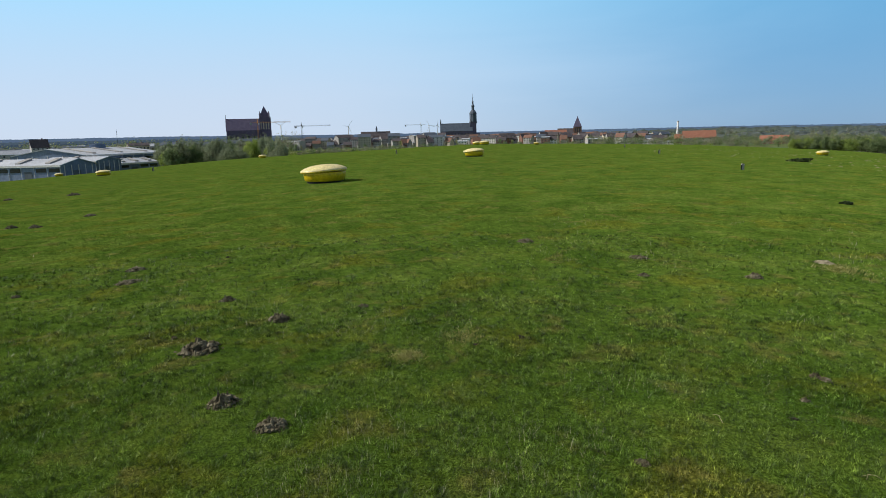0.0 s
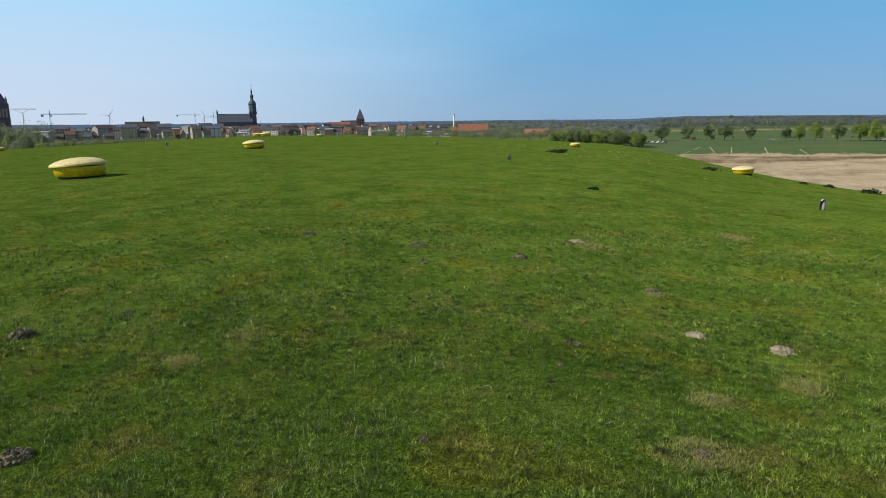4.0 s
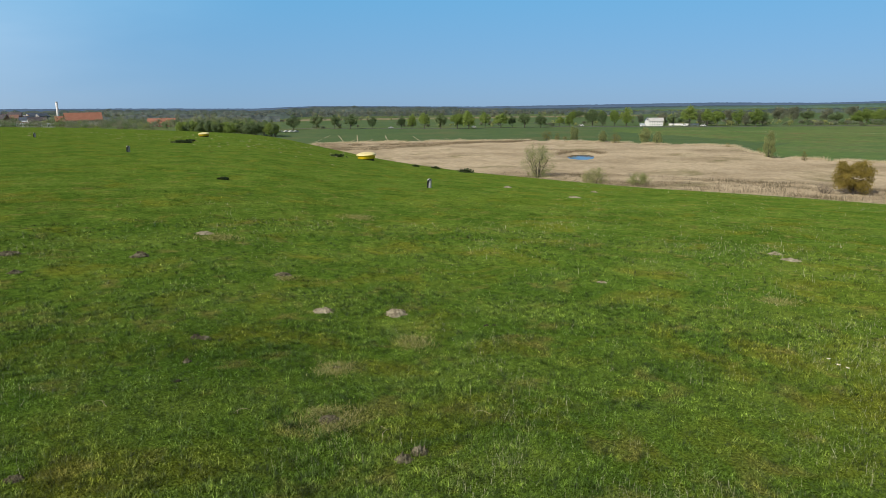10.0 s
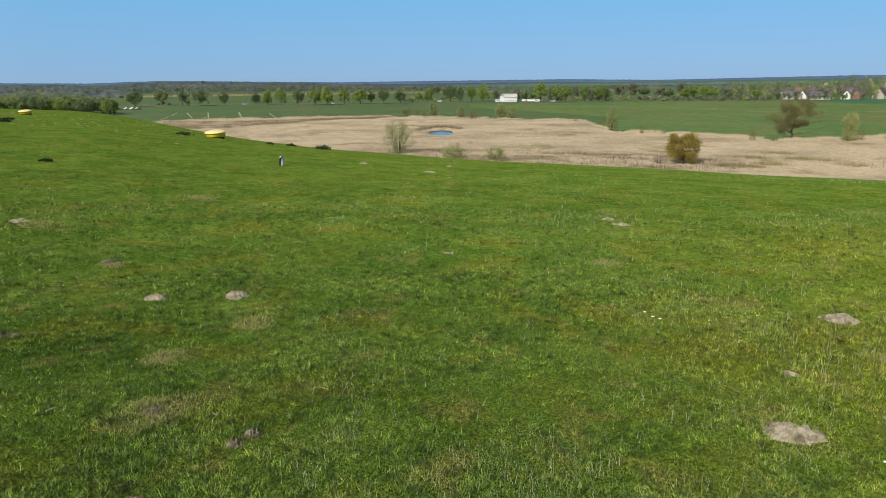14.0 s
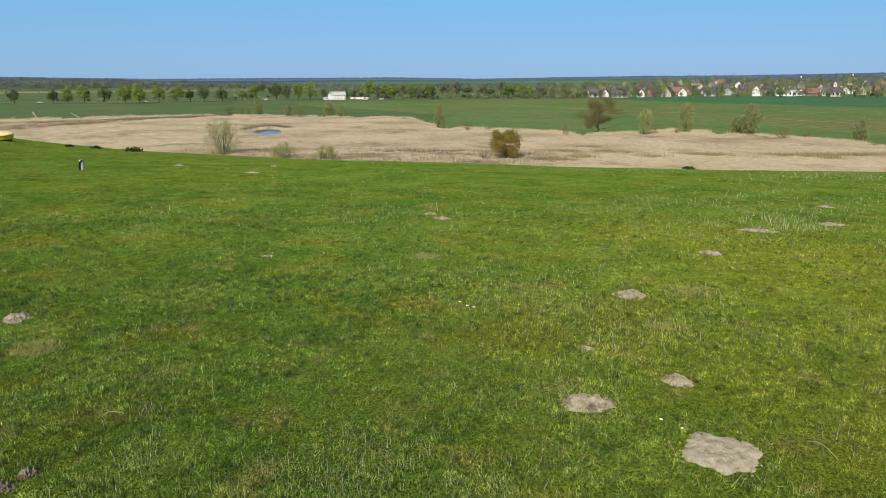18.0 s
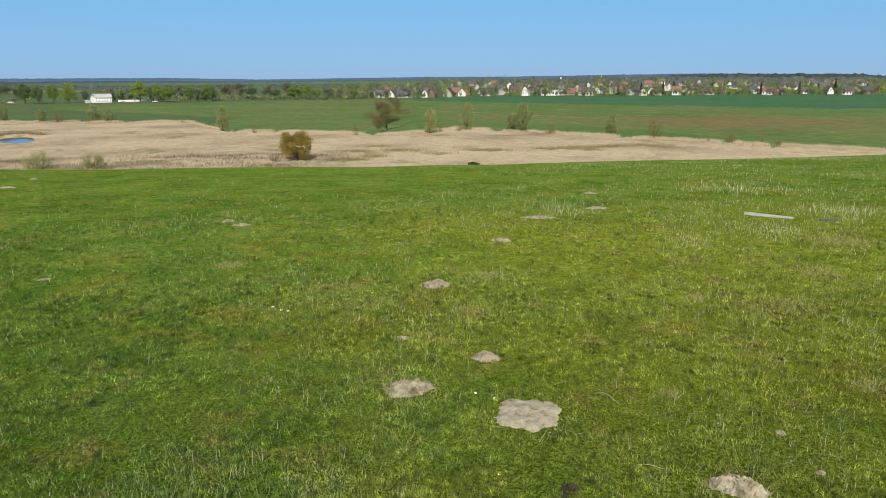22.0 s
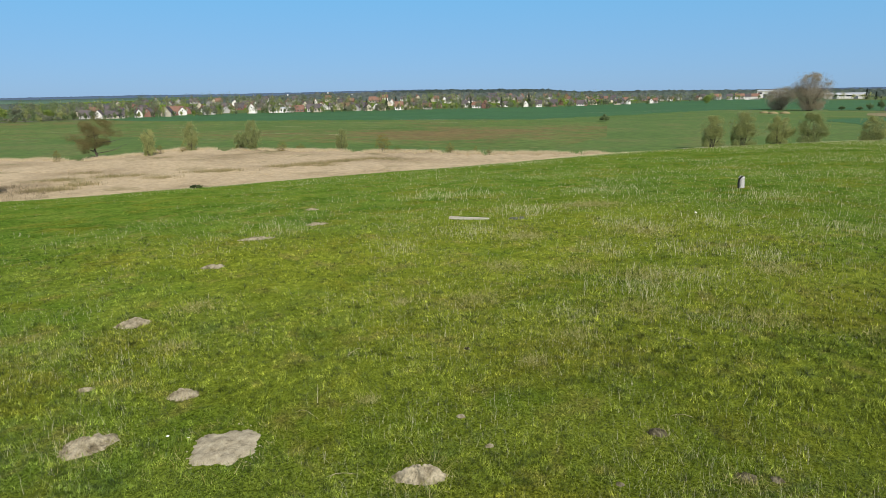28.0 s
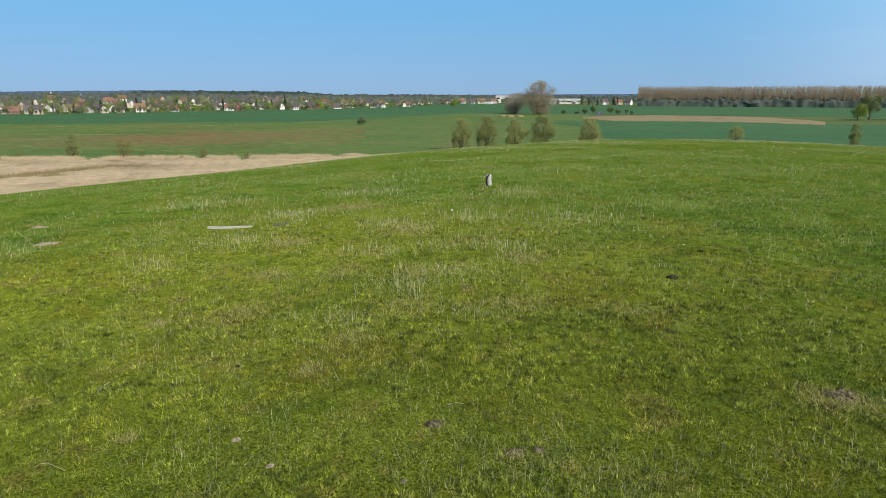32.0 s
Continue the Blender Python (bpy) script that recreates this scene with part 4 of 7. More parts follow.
GROVE = [(37.0, 570, 11.6, 13, 1), (67.9, 600, 10, 9, 2), (68.6, 590, 8, 6, 1), (69.3, 585, 6.5, 6, 1), (69.95, 560, 15.5, 12, 0), (70.7, 590, 12, 8, 2), (71.35, 560, 13, 11, 0), (72.05, 558, 13, 10.5, 0), (72.8, 585, 12.5, 10, 2), (73.6, 565, 12, 11, 0), (74.1, 560, 9.5, 8, 2), (74.85, 560, 12.5, 12, 0), (75.3, 575, 10, 9, 1)]
GROVE += [(76.4, 700, 13, 16, 2), (77.4, 690, 14, 14, 2), (78.3, 680, 11, 12, 1), (79.6, 660, 12, 11, 2), (80.2, 640, 9, 10, 1), (81.5, 620, 10, 11, 0), (82.1, 625, 11.5, 12, 0), (82.9, 615, 11.5, 12, 0), (83.6, 625, 10.5, 10, 0), (81.2, 700, 14, 12, 2), (84.6, 640, 9, 12, 2), (86.6, 615, 9, 9, 0), (66.2, 620, 9, 8, 2)]
greys = [tree("tree", "still half bare greyish tree by the country road", "tree", 11, 10, TWIG_GREY, .17, 3600, 34 + k, stem=.10, slim=2.2, many=30, clump=(.10, .20)) for k in range(2)]
for az, r, h, w, dark in GROVE:
    plant(g.choice((kinds, darks, greys)[dark]), az, r, w / 9.0, h / 10.2, g.uniform(0, 360))
# copse on the shoulder beside the town
for k in range(52):
    az = 28.0 + 7.6 * (k + g.random()) / 52
    r = 500 - (az - 28) * 10 + g.uniform(-18, 25)
    plant(g.choice(kinds if g.random() < .75 - (az - 28) * .09 else darks), az, r, g.uniform(.75, 1.1), g.uniform(.78, 1.0), g.uniform(0, 360))
# leaf green paled and blued in its colour to imitate haze on far trees
FARLEAF = leaf_material("blue_green_leaf", (.15, .195, .125), (.28, .33, .205), .55)
blues = [tree("tree", "bluish green broad tree below the mound", "tree", 11, 10, FARLEAF, .27, 3000, 84 + k, stem=.12, many=24) for k in range(2)]
# trees below the mound towards the brick church
for k in range(40):
    az = -23.0 + 9.8 * (k + g.random()) / 40
    r = g.uniform(400, 540)
    plant(g.choice(kinds if g.random() < .12 else g.choice((blues, blues, blues, greys, darks))), az, r, g.uniform(.95, 1.5), g.uniform(1.2, 1.95), g.uniform(0, 360))
# gardens of the village and of the town's edge, past counting
def many_trees(name, label, places, mats, size, leaves, seed):
    """Crowns of loose clumps over thin trunks, joined. places: (azimuth, distance, height, width)."""
    r = np.random.default_rng(seed)
    out = [[] for _ in mats]
    for az, rr, h, w in places:
        x, y = at(az, rr)
        z0 = gz(x, y)
        k = r.integers(0, len(mats))
        nb = 9
        q = r.normal(0, 1, (nb, 3))
        q /= np.linalg.norm(q, axis=1)[:, None]
        q *= r.uniform(.3, 1, nb)[:, None]
        mid = np.stack([q[:, 0] * w * .36, q[:, 1] * w * .36, h * (.56 + .34 * q[:, 2])], 1)
        pick = r.integers(0, nb, leaves)
        d = r.normal(0, 1, (leaves, 3))
        d /= np.linalg.norm(d, axis=1)[:, None]
        c = mid[pick] + d * (w * r.uniform(.08, .24, leaves))[:, None] * (1, 1, min(1.4, h / w)) + (x, y, z0)
        n1, n2 = facing(d, r)
        s = size * r.uniform(.5, 1.3, leaves)[:, None]
        out[k].append(np.stack([c - n1 * s, c - n2 * s * .6, c + n1 * s, c + n2 * s * .7], 1))
        t = np.array([[(x - .3, y, z0), (x + .3, y, z0), (x + .15, y, z0 + h * .7), (x - .15, y, z0 + h * .7)], [(x, y - .3, z0), (x, y + .3, z0), (x, y + .15, z0 + h * .7), (x, y - .15, z0 + h * .7)]])
        out[k].append(t)
    for m, o in zip(mats, out):
        if o:
            tagged(new(name, tris_mesh(name, np.concatenate(o), m, 4)), label, "trees", kind="stuff")


near_v = lambda az: float(np.interp(az, [83, 91, 99, 108, 118, 127, 134, 141], [640, 600, 655, 695, 750, 815, 990, 1350]))
spots = []
for k in range(860):
    az = g.uniform(84.5, 141)
    back_ = .985 + .42 * g.random() ** 1.7
    hh = g.uniform(4.5, 10.5) if back_ < 1.06 else g.uniform(9, 17)
    spots.append((az, near_v(az) * back_, hh, hh * g.uniform(.6, 1.0)))
many_trees("garden_trees", "trees and hedges among the village houses", spots, [LEAF_DARK, FARLEAF, TWIG_GREY, TWIG_GREY, LEAF_WILLOW, LEAF_DARK, TWIG_GREY, LEAF_SPRING, FARLEAF], .42, 205, 71)
spots = []
for k in range(190):
    hh = g.uniform(7, 15)
    spots.append((g.uniform(12.5, 31), g.uniform(740, 1250), hh, hh * g.uniform(.7, 1.0)))
for k in range(210):
    hh = g.uniform(6, 10.5)
    spots.append((g.uniform(-40, 13), g.uniform(800, 1300), hh, hh * g.uniform(.7, 1.0)))
for a0, a1, count in ((-11.5, -2.5, 60), (-13, 4, 50), (3, 7, 26), (8.5, 14, 40), (13, 34, 330), (-6, 3, 22)):
    for k in range(count):
        hh = g.uniform(3.5, 6.5) if a0 < 13 else g.uniform(5, 11)
        spots.append((g.uniform(a0, a1), g.uniform(640, 760) if a0 < 13 else g.uniform(640, 980), hh, hh * g.uniform(1.2, 2.1)))
many_trees("town_trees", "trees and gardens between the town's houses", spots, [LEAF_DARK, FARLEAF, TWIG_GREY, LEAF_DARK, TWIG_GREY, LEAF_WILLOW], .50, 135, 72)
spots = []
for k in range(26):
    az0, r0 = g.uniform(38, 92), g.choice([780, 900, 1050, 1180]) * g.uniform(.95, 1.08)
    for j in range(7):
        hh = g.uniform(3.5, 9)
        spots.append((az0 + g.gauss(0, .8), r0 + g.gauss(0, 14), hh, hh * g.uniform(.8, 1.5)))
for k in range(170):
    az = g.uniform(66.5, 88) if k < 130 else g.uniform(38, 66)
    hh = g.uniform(2.2, 5.0)
    spots.append((az, g.uniform(566, 625), hh, hh * g.uniform(1.2, 2.2)))
many_trees("field_trees", "scattered trees and hedges beyond the avenue", spots, [LEAF_DARK, FARLEAF, TWIG_GREY, LEAF_WILLOW, TWIG_GREY], .42, 170, 73)
spots = []
for k in range(80):
    az = g.uniform(136, 156)
    hh = g.uniform(8, 15)
    spots.append((az, g.uniform(1350, 1650), hh, hh * g.uniform(.7, 1.2)))
many_trees("hamlet_trees", "trees round the far hamlet", spots, [LEAF_DARK, TWIG_GREY, LEAF_WILLOW], .9, 90, 74)
spots = []
for k in range(560):
    az = g.uniform(13, 62)
    hh = g.uniform(.55, 1.0) * float(np.interp(az, [13, 22, 33, 40, 50, 62], [20, 21, 18, 20, 16, 9]))
    spots.append((az, g.uniform(1230, 1460), hh, hh * g.uniform(.6, 1.1)))
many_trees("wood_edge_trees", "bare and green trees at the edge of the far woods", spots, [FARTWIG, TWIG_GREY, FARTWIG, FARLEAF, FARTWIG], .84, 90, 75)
spots = []
for k in range(300):
    az = g.uniform(-44, -12)
    hh = g.uniform(.6, 1.0) * (26 if az > -24 else 27)
    spots.append((az, g.uniform(680, 900), hh, hh * g.uniform(.6, 1.0)))
many_trees("wood_edge_trees", "dark trees of the gardens before the town", spots, [LEAF_DARK, FARLEAF, TWIG_GREY, FARLEAF], .72, 110, 76)
for ob in kinds + darks + greys + blues:
    settle(ob, g.uniform(60, 64), g.uniform(900, 1000), 0)

# shrubs along the reeds
settle(fan_tree("willow", "pale green willow standing in the reeds", "tree", 8.8, 9, LEAF_WILLOW, .10, 7500, 41, 12), 57.9, 150)
settle(fan_tree("shrub", "low pale willow shrub at the reed bed", "shrub", 4.2, 6.8, LEAF_WILLOW, .085, 4800, 42, 12), 62.75, 140)
settle(fan_tree("shrub", "low olive shrub at the reed bed", "shrub", 3.4, 5.8, LEAF_WILLOW, .085, 4200, 43, 11), 66.26, 138)
settle(tree("tree", "dense olive-brown round tree at the reed bed", "tree", 7.8, 7.9, LEAF_GOLD, .12, 12000, 44, stem=.14, tall=1.3, limbs=True, many=52, clump=(.07, .14)), 81.8, 134)
settle(fan_tree("shrub", "bare brown shrub beside the round tree", "shrub", 3.3, 4.6, TWIG, .05, 2600, 45, 11), 80.0, 134)
settle(tree("oak", "wide open-crowned oak with young brown leaves", "tree", 12.8, 16.5, OAKLEAF, .105, 20000, 46, stem=.10, spread=1.2, limbs=True, many=46, clump=(.06, .13)), 89.5, 203)
thin = [fan_tree("shrub", "thin willow shrub at the edge of the reeds", "shrub", 6, 5, LEAF_WILLOW, .15, 3200, 50 + k, 9) for k in range(3)]
olive = [fan_tree("shrub", "small brownish shrub at the edge of the reeds", "shrub", 6, 6, LEAF_OLIVE, .11, 1600, 55 + k, 8) for k in range(2)]
SHRUBS = [(75.96, 222, 6.5, 4.6, 0), (86.8, 196, 2.9, 2.4, 1), (93.2, 201, 6.1, 5, 0), (93.97, 204, 2.6, 3, 1), (96.3, 214, 7.1, 5.5, 0), (95.7, 207, 2.6, 2.4, 1), (101.16, 208, 7.3, 6.6, 0), (103.5, 201, 2.7, 4.2, 1), (105.05, 206, 2, 3.6, 1), (108.5, 199, 5.2, 4.6, 0)]
SHRUBS += [(113.2, 191, 1.7, 3.2, 1), (72.95, 267, 2, 1.8, 1), (75.24, 244, 1.8, 1.7, 1), (78.4, 214, 2.5, 2, 1), (60.88, 314, 5.7, 5.4, 0), (64.26, 294, 4, 5.6, 1), (66.67, 296, 5.5, 6.2, 0), (59.47, 319, 3.2, 3.3, 1), (60.1, 321, 2.4, 2.8, 1),
          (116.1, 186, 1.6, 1.5, 1), (117.8, 186, 2.7, 3.2, 1), (120, 185, 2, 1.5, 1), (121.2, 182, 1.8, 1.8, 1), (161.5, 258, 5, 6, 0), (163.6, 262, 1.8, 3, 1), (169.5, 258, 6.2, 5, 0)]
for k, (az, r, h, w, o) in enumerate(SHRUBS):
    plant((olive if o else thin)[k % (2 if o else 3)], az, r, w / (6 if o else 5), h / 4.4, k * 77)
settle(thin[0], 67.6, 292), settle(thin[1], 63.2, 300), settle(thin[2], 100.2, 214), settle(olive[0], 58.6, 322), settle(olive[1], 112, 193)
settle(tree("bush", "lone round dark green bush in the meadow", "bush", 4.6, 7, LEAF_DARK, .2, 2600, 60, stem=.02, multi=4, tall=1.3, limbs=True), 130.7, 398)
rows_ = [fan_tree("willow", "rounded light green willow behind the mound", "tree", 10, 8.5, LEAF_WILLOW, .16, 9500, 62 + k, 14, puff=.085) for k in range(2)]
for k, (az, r, h, w) in enumerate(((141.5, 207, 11, 9.5), (144.0, 208, 10, 9), (146.2, 209, 11, 9.8))):
    tagged(plant(rows_[k % 2], az, r, w / 8.5, h / 10, k * 50), group="willow row")
settle(rows_[0], 139.3, 206), settle(rows_[1], 150.1, 214)
settle(fan_tree("poplar", "very large bare greyish-brown round tree", "tree", 31, 37, PLANTATION, .24, 22000, 66, 26, slim=5, puff=.075), 145.8, 630)
settle(fan_tree("poplar", "smaller bare greyish-brown tree", "tree", 20, 29, PLANTATION, .24, 12000, 67, 20, slim=5, puff=.075), 143.8, 655)
big = [tree("tree", "broad dark green tree at the field's edge", "tree", 21, 19, LEAF_DARK, .4, 6000, 68 + k, stem=.06, tall=1.2) for k in range(2)]
settle(big[0], 170.2, 585), settle(big[1], 172.4, 590, 80)
settle(tree("tree", "yellow-green tree before the dark trees", "tree", 12.5, 13, LEAF_SPRING, .3, 4000, 70, stem=.06, tall=1.2), 169.5, 560)

settle(tree("tree", "round yellow-green tree at the end of the village", "tree", 15, 17, LEAF_SPRING, .3, 4500, 80, stem=.05), 138.6, 1010)
for az, r, h, w in ((149.6, 650, 6, 7), (150.3, 660, 9, 7), (151.7, 655, 8.5, 7), (152.3, 650, 5, 8), (153.4, 640, 4, 5), (153.0, 660, 5, 4), (147.9, 640, 4, 6), (149.0, 646, 3.5, 7)):
    plant(g.choice(darks), az, r, w / 10, h / 11, g.uniform(0, 360))


def conifer(label, height, width, seed):
    r = np.random.default_rng(seed)
    top = thing("spruce", label, "tree", 0, 0, 0)
    part("trunk", lathe([(height * .02, -.5), (height * .012, height * .6), (.03, height * .96)], 7), BARK, top)
    n_ = 1500
    u = r.uniform(0, 1, n_) ** 1.4
    t = r.uniform(0, 2 * math.pi, n_)
    q = width * .5 * (1 - u) * (.75 + .25 * np.sin(u * 40)) * np.sqrt(r.uniform(.2, 1, n_))
    c = np.stack([q * np.cos(t), q * np.sin(t), height * (.06 + .92 * u)], 1)
    out = np.stack([np.cos(t), np.sin(t), -.35 + 0 * t], 1) * height * .04
    side = np.stack([-np.sin(t), np.cos(t), 0 * t], 1) * height * .022
    part("needles", tris_mesh("needles", np.stack([c - side, c + side, c + out], 1), FARNEEDLE), FARNEEDLE, top)
    return top


FARNEEDLE = leaf_material("dark_needles", (.016, .034, .022), (.045, .075, .042), .1)
spruce = conifer("dark spruce among the houses", 18, 9, 5)
for az, r, h in ((149.3, 1330, 19), (149.9, 1340, 15), (150.6, 1320, 14), (151.9, 1340, 17), (152.2, 1335, 15), (110.6, 760, 13), (112.3, 770, 14), (113.1, 765, 15), (116.0, 790, 12), (119.5, 800, 14), (122.1, 830, 13), (106.2, 735, 11), (108.8, 740, 10), (96.6, 690, 9), (126.4, 870, 12), (68.75, 575, 7)):
    plant(spruce, az, r, h / 18 * 1.1, h / 18, az * 40)
settle(spruce, 124.4, 850)

# poplar plantation: slender bare crowns, too many to count
r_ = np.random.default_rng(8)
quads_ = []
for k in range(1700):
    az, rr = r_.uniform(153.8, 172.0), 1190 + 90 * r_.random() ** 2
    x, y = at(az, rr)
    h = r_.uniform(30, 35)
    w = r_.uniform(1.5, 2.6)
    for j in range(34):
        zc = PLAIN + h * r_.uniform(.3, .97)
        ww = w * (1.1 - .75 * (zc - PLAIN) / h)
        cx, cy = x + r_.normal(0, ww * .5), y + r_.normal(0, ww * .5)
        hh, t = r_.uniform(.7, 2.0), r_.uniform(0, 3.14)
        dx, dy = math.cos(t) * ww * .2, math.sin(t) * ww * .2
        quads_.append([(cx, cy, zc - hh), (cx - dx, cy - dy, zc), (cx + r_.normal(0, .5), cy, zc + hh), (cx + dx, cy + dy, zc)])
    quads_.append([(x - .25, y, PLAIN), (x + .25, y, PLAIN), (x + .08, y, PLAIN + h * .9), (x - .08, y, PLAIN + h * .9)])
tagged(new("poplar_wood", tris_mesh("poplar_wood", quads_, PLANTATION, 4)), "plantation of tall slender bare poplars", "woods", kind="stuff")
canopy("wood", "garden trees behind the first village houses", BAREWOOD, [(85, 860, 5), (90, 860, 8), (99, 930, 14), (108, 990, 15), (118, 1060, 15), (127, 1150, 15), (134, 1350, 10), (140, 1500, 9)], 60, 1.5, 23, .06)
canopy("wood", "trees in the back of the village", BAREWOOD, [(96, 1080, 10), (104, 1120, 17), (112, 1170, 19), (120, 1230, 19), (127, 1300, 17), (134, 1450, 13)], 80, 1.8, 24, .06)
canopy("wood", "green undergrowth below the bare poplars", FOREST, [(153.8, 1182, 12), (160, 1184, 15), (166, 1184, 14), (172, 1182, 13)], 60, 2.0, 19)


# ---- houses ----
def gable(w, d, h, rise, over=.4, thick=.3):
    """Roof slabs over a block w across, d deep, the ridge along x."""
    bm = bmesh.new()
    for s in (-1, 1):
        y0, y1 = s * (d / 2 + over), 0
        z0 = h - over * rise / (d / 2)
        a = [(-w / 2 - over, y0, z0), (w / 2 + over, y0, z0), (w / 2 + over, y1, h + rise), (-w / 2 - over, y1, h + rise)]
        v = a + [(p[0], p[1], p[2] + thick) for p in a]
        put(bm, (v, [(0, 1, 2, 3), (7, 6, 5, 4), (0, 4, 5, 1), (1, 5, 6, 2), (3, 2, 6, 7), (0, 3, 7, 4)]))
    return bm


def walls(w, d, h, rise):
    v = [(-w / 2, -d / 2, -1), (w / 2, -d / 2, -1), (w / 2, d / 2, -1), (-w / 2, d / 2, -1), (-w / 2, -d / 2, h), (w / 2, -d / 2, h), (w / 2, d / 2, h), (-w / 2, d / 2, h), (-w / 2, 0, h + rise), (w / 2, 0, h + rise)]
    return put(bmesh.new(), (v, [(0, 1, 5, 4), (2, 3, 7, 6), (1, 2, 6, 9, 5), (3, 0, 4, 8, 7), (0, 3, 2, 1)]))


WIN = {}


def window_mesh(w, h):
    key = (round(w, 1), round(h, 1))
    if key not in WIN:
        f = boxes((-w / 2, w / 2, -.06, .05, -h / 2, -h / 2 + .12), (-w / 2, w / 2, -.06, .05, h / 2 - .12, h / 2), (-w / 2, -w / 2 + .12, -.06, .05, -h / 2 + .12, h / 2 - .12), (w / 2 - .12, w / 2, -.06, .05, -h / 2 + .12, h / 2 - .12))
        fm = bpy.data.meshes.new("window")
        f.to_mesh(fm)
        f.free()
        fm.materials.append(WALL_WHITE)
        p = boxes((-w / 2 + .1, w / 2 - .1, -.03, .03, -h / 2 + .1, h / 2 - .1))
        pm = bpy.data.meshes.new("pane")
        p.to_mesh(pm)
        p.free()
        pm.materials.append(GLASS)
        WIN[key] = fm, pm
    return WIN[key]


def window(parent, x, y, z, w, h, turn=0):
    fm, pm = window_mesh(w, h)
    o = new("window", fm)
    o.parent = parent
    o.matrix_local = pose(x, y, z, 0, 0, turn)
    q = new("pane", pm)
    q.parent = o
    return o


def house(label, az, r, w, d, h, rise, wall, roof, turn=0, floors=1, cols=3, chimney=True, name="house", gable_windows=True, lift=0.0):
    x, y = at(az, r)
    top = thing(name, label, "house" if name == "house" else "building", x, y, gz(x, y) + lift, -az + turn)
    part("wall", walls(w, d, h, rise), wall, top)
    part("roof", gable(w, d, h, rise), roof, top)
    fh = h / floors
    for f in range(floors):
        for c in range(cols):
            window(top, -w / 2 + w * (c + .5) / cols, -d / 2 - .02, fh * (f + .55), min(1.6, w / cols * .5), fh * .5)
    if gable_windows:
        for s in (-1, 1):
            window(top, s * (w / 2 + .02), 0, h + rise * .28, 1.2, 1.3, 90)
    if chimney:
        part("chimney", boxes((w * .18, w * .18 + .8, .3, 1.0, h + rise * .5, h + rise + 1.0), (w * .18 - .1, w * .18 + .9, .2, 1.1, h + rise + 1.0, h + rise + 1.2)), BRICK, top)
    return top


# country house by the avenue with its low annexe and wall
house("long white country house with a grey roof", 67.38, 566, 11, 7, 3.9, 2.2, WALL_WHITE, WALL_GREY, 4, 2, 6)
house("white gabled end of the country house", 66.72, 566, 6, 3.8, 4.4, 2.4, WALL_WHITE, SLATE, 94, 1, 2, False)
house("low white outbuilding of the country house", 66.32, 562, 3, 3, 1.2, .5, WALL_WHITE, STEELROOF, 8, 1, 1, False, "shed", False)
for az_, long_ in ((68.95, 5.6), (70.15, 5.6)):
    x, y = at(az_, 574)
    wall_ = thing("garden_wall", "low white garden wall beside the country house", "wall", x, y, gz(x, y), -69)
    part("panel", boxes((-long_, long_, -.15, .15, -.5, 1.5)), WALL_WHITE, wall_)
    part("coping", boxes((-long_ - .1, long_ + .1, -.22, .22, 1.5, 1.62)), CONCRETE, wall_)

g = random.Random(9)
VWALL = [(WALL_WHITE, "white"), (WALL_CREAM, "cream"), (WALL_CREAM, "cream"), (WALL_GREY, "grey"), (BRICK, "brick"), (WALL_WHITE, "white")]
VROOF = [(TILE_DARK, "dark grey tiled roof"), (TILE_DARK, "brown tiled roof"), (TILE_RED, "red tiled roof"), (TILE_DARK, "dark tiled roof"), (TILE_DARK, "brown tiled roof"), (TILE_RED, "orange tiled roof")]
for k in range(165):
    az = 88.5 + 50.0 * (k + g.random() * .9) / 165
    near = np.interp(az, [83, 91, 99, 108, 118, 127, 134, 140], [625, 600, 655, 695, 750, 815, 1000, 1350])
    r = near * (1.005 + .42 * g.random())
    (wm, wt), (rm, rt_) = g.choice(VWALL), g.choice(VROOF)
    turned = g.random() < .45
    house(f"{wt} village house with a {rt_}", az, r, g.uniform(6.8, 10.5), g.uniform(6.5, 8), g.uniform(2.8, 4.4), g.uniform(3.2, 4.8), wm, rm, (90 if turned else 0) + g.uniform(-18, 18), 1, 2 if r > near * 1.15 else 3, True, "house", r < near * 1.15)
house("white flat village hall with a shallow roof", 103.25, 700, 17, 10, 4.6, .9, WALL_WHITE, STEELROOF, 0, 1, 5, False)
house("large village house under an orange-red roof", 95.4, 668, 12, 9, 3.6, 4.6, BRICK, TILE_RED, 5, 1, 4)
house("low farm house with a wide dark roof", 91.0, 610, 14, 10, 2.6, 3.6, WALL_CREAM, TILE_DARK, 0, 1, 5)
house("white gabled house at the village edge", 89.9, 620, 6, 6, 3.4, 3.4, WALL_WHITE, TILE_DARK, 70, 1, 2)
house("white gabled house at the village edge", 92.6, 625, 6, 6, 3.4, 3.6, WALL_WHITE, TILE_DARK, 100, 1, 2)
house("white gabled house with a dark roof", 101.2, 690, 9, 9, 4.5, 5, WALL_WHITE, TILE_RED, 85, 1, 2)
# long flats of the larger place behind the village
for az, w, wm, rm in ((116.4, 36, WALL_CREAM, TILE_RED), (118.4, 30, WALL_GREY, TILE_DARK), (113.6, 34, WALL_WHITE, STEELROOF), (109.5, 22, WALL_CREAM, STEELROOF), (121.5, 24, WALL_GREY, TILE_DARK)):
    house("long block of flats behind the village", az, 1250, w, 12, 11.5, 3, wm, rm, g.uniform(-12, 12), 4, 8, False, "apartment_building", True, -5.0)
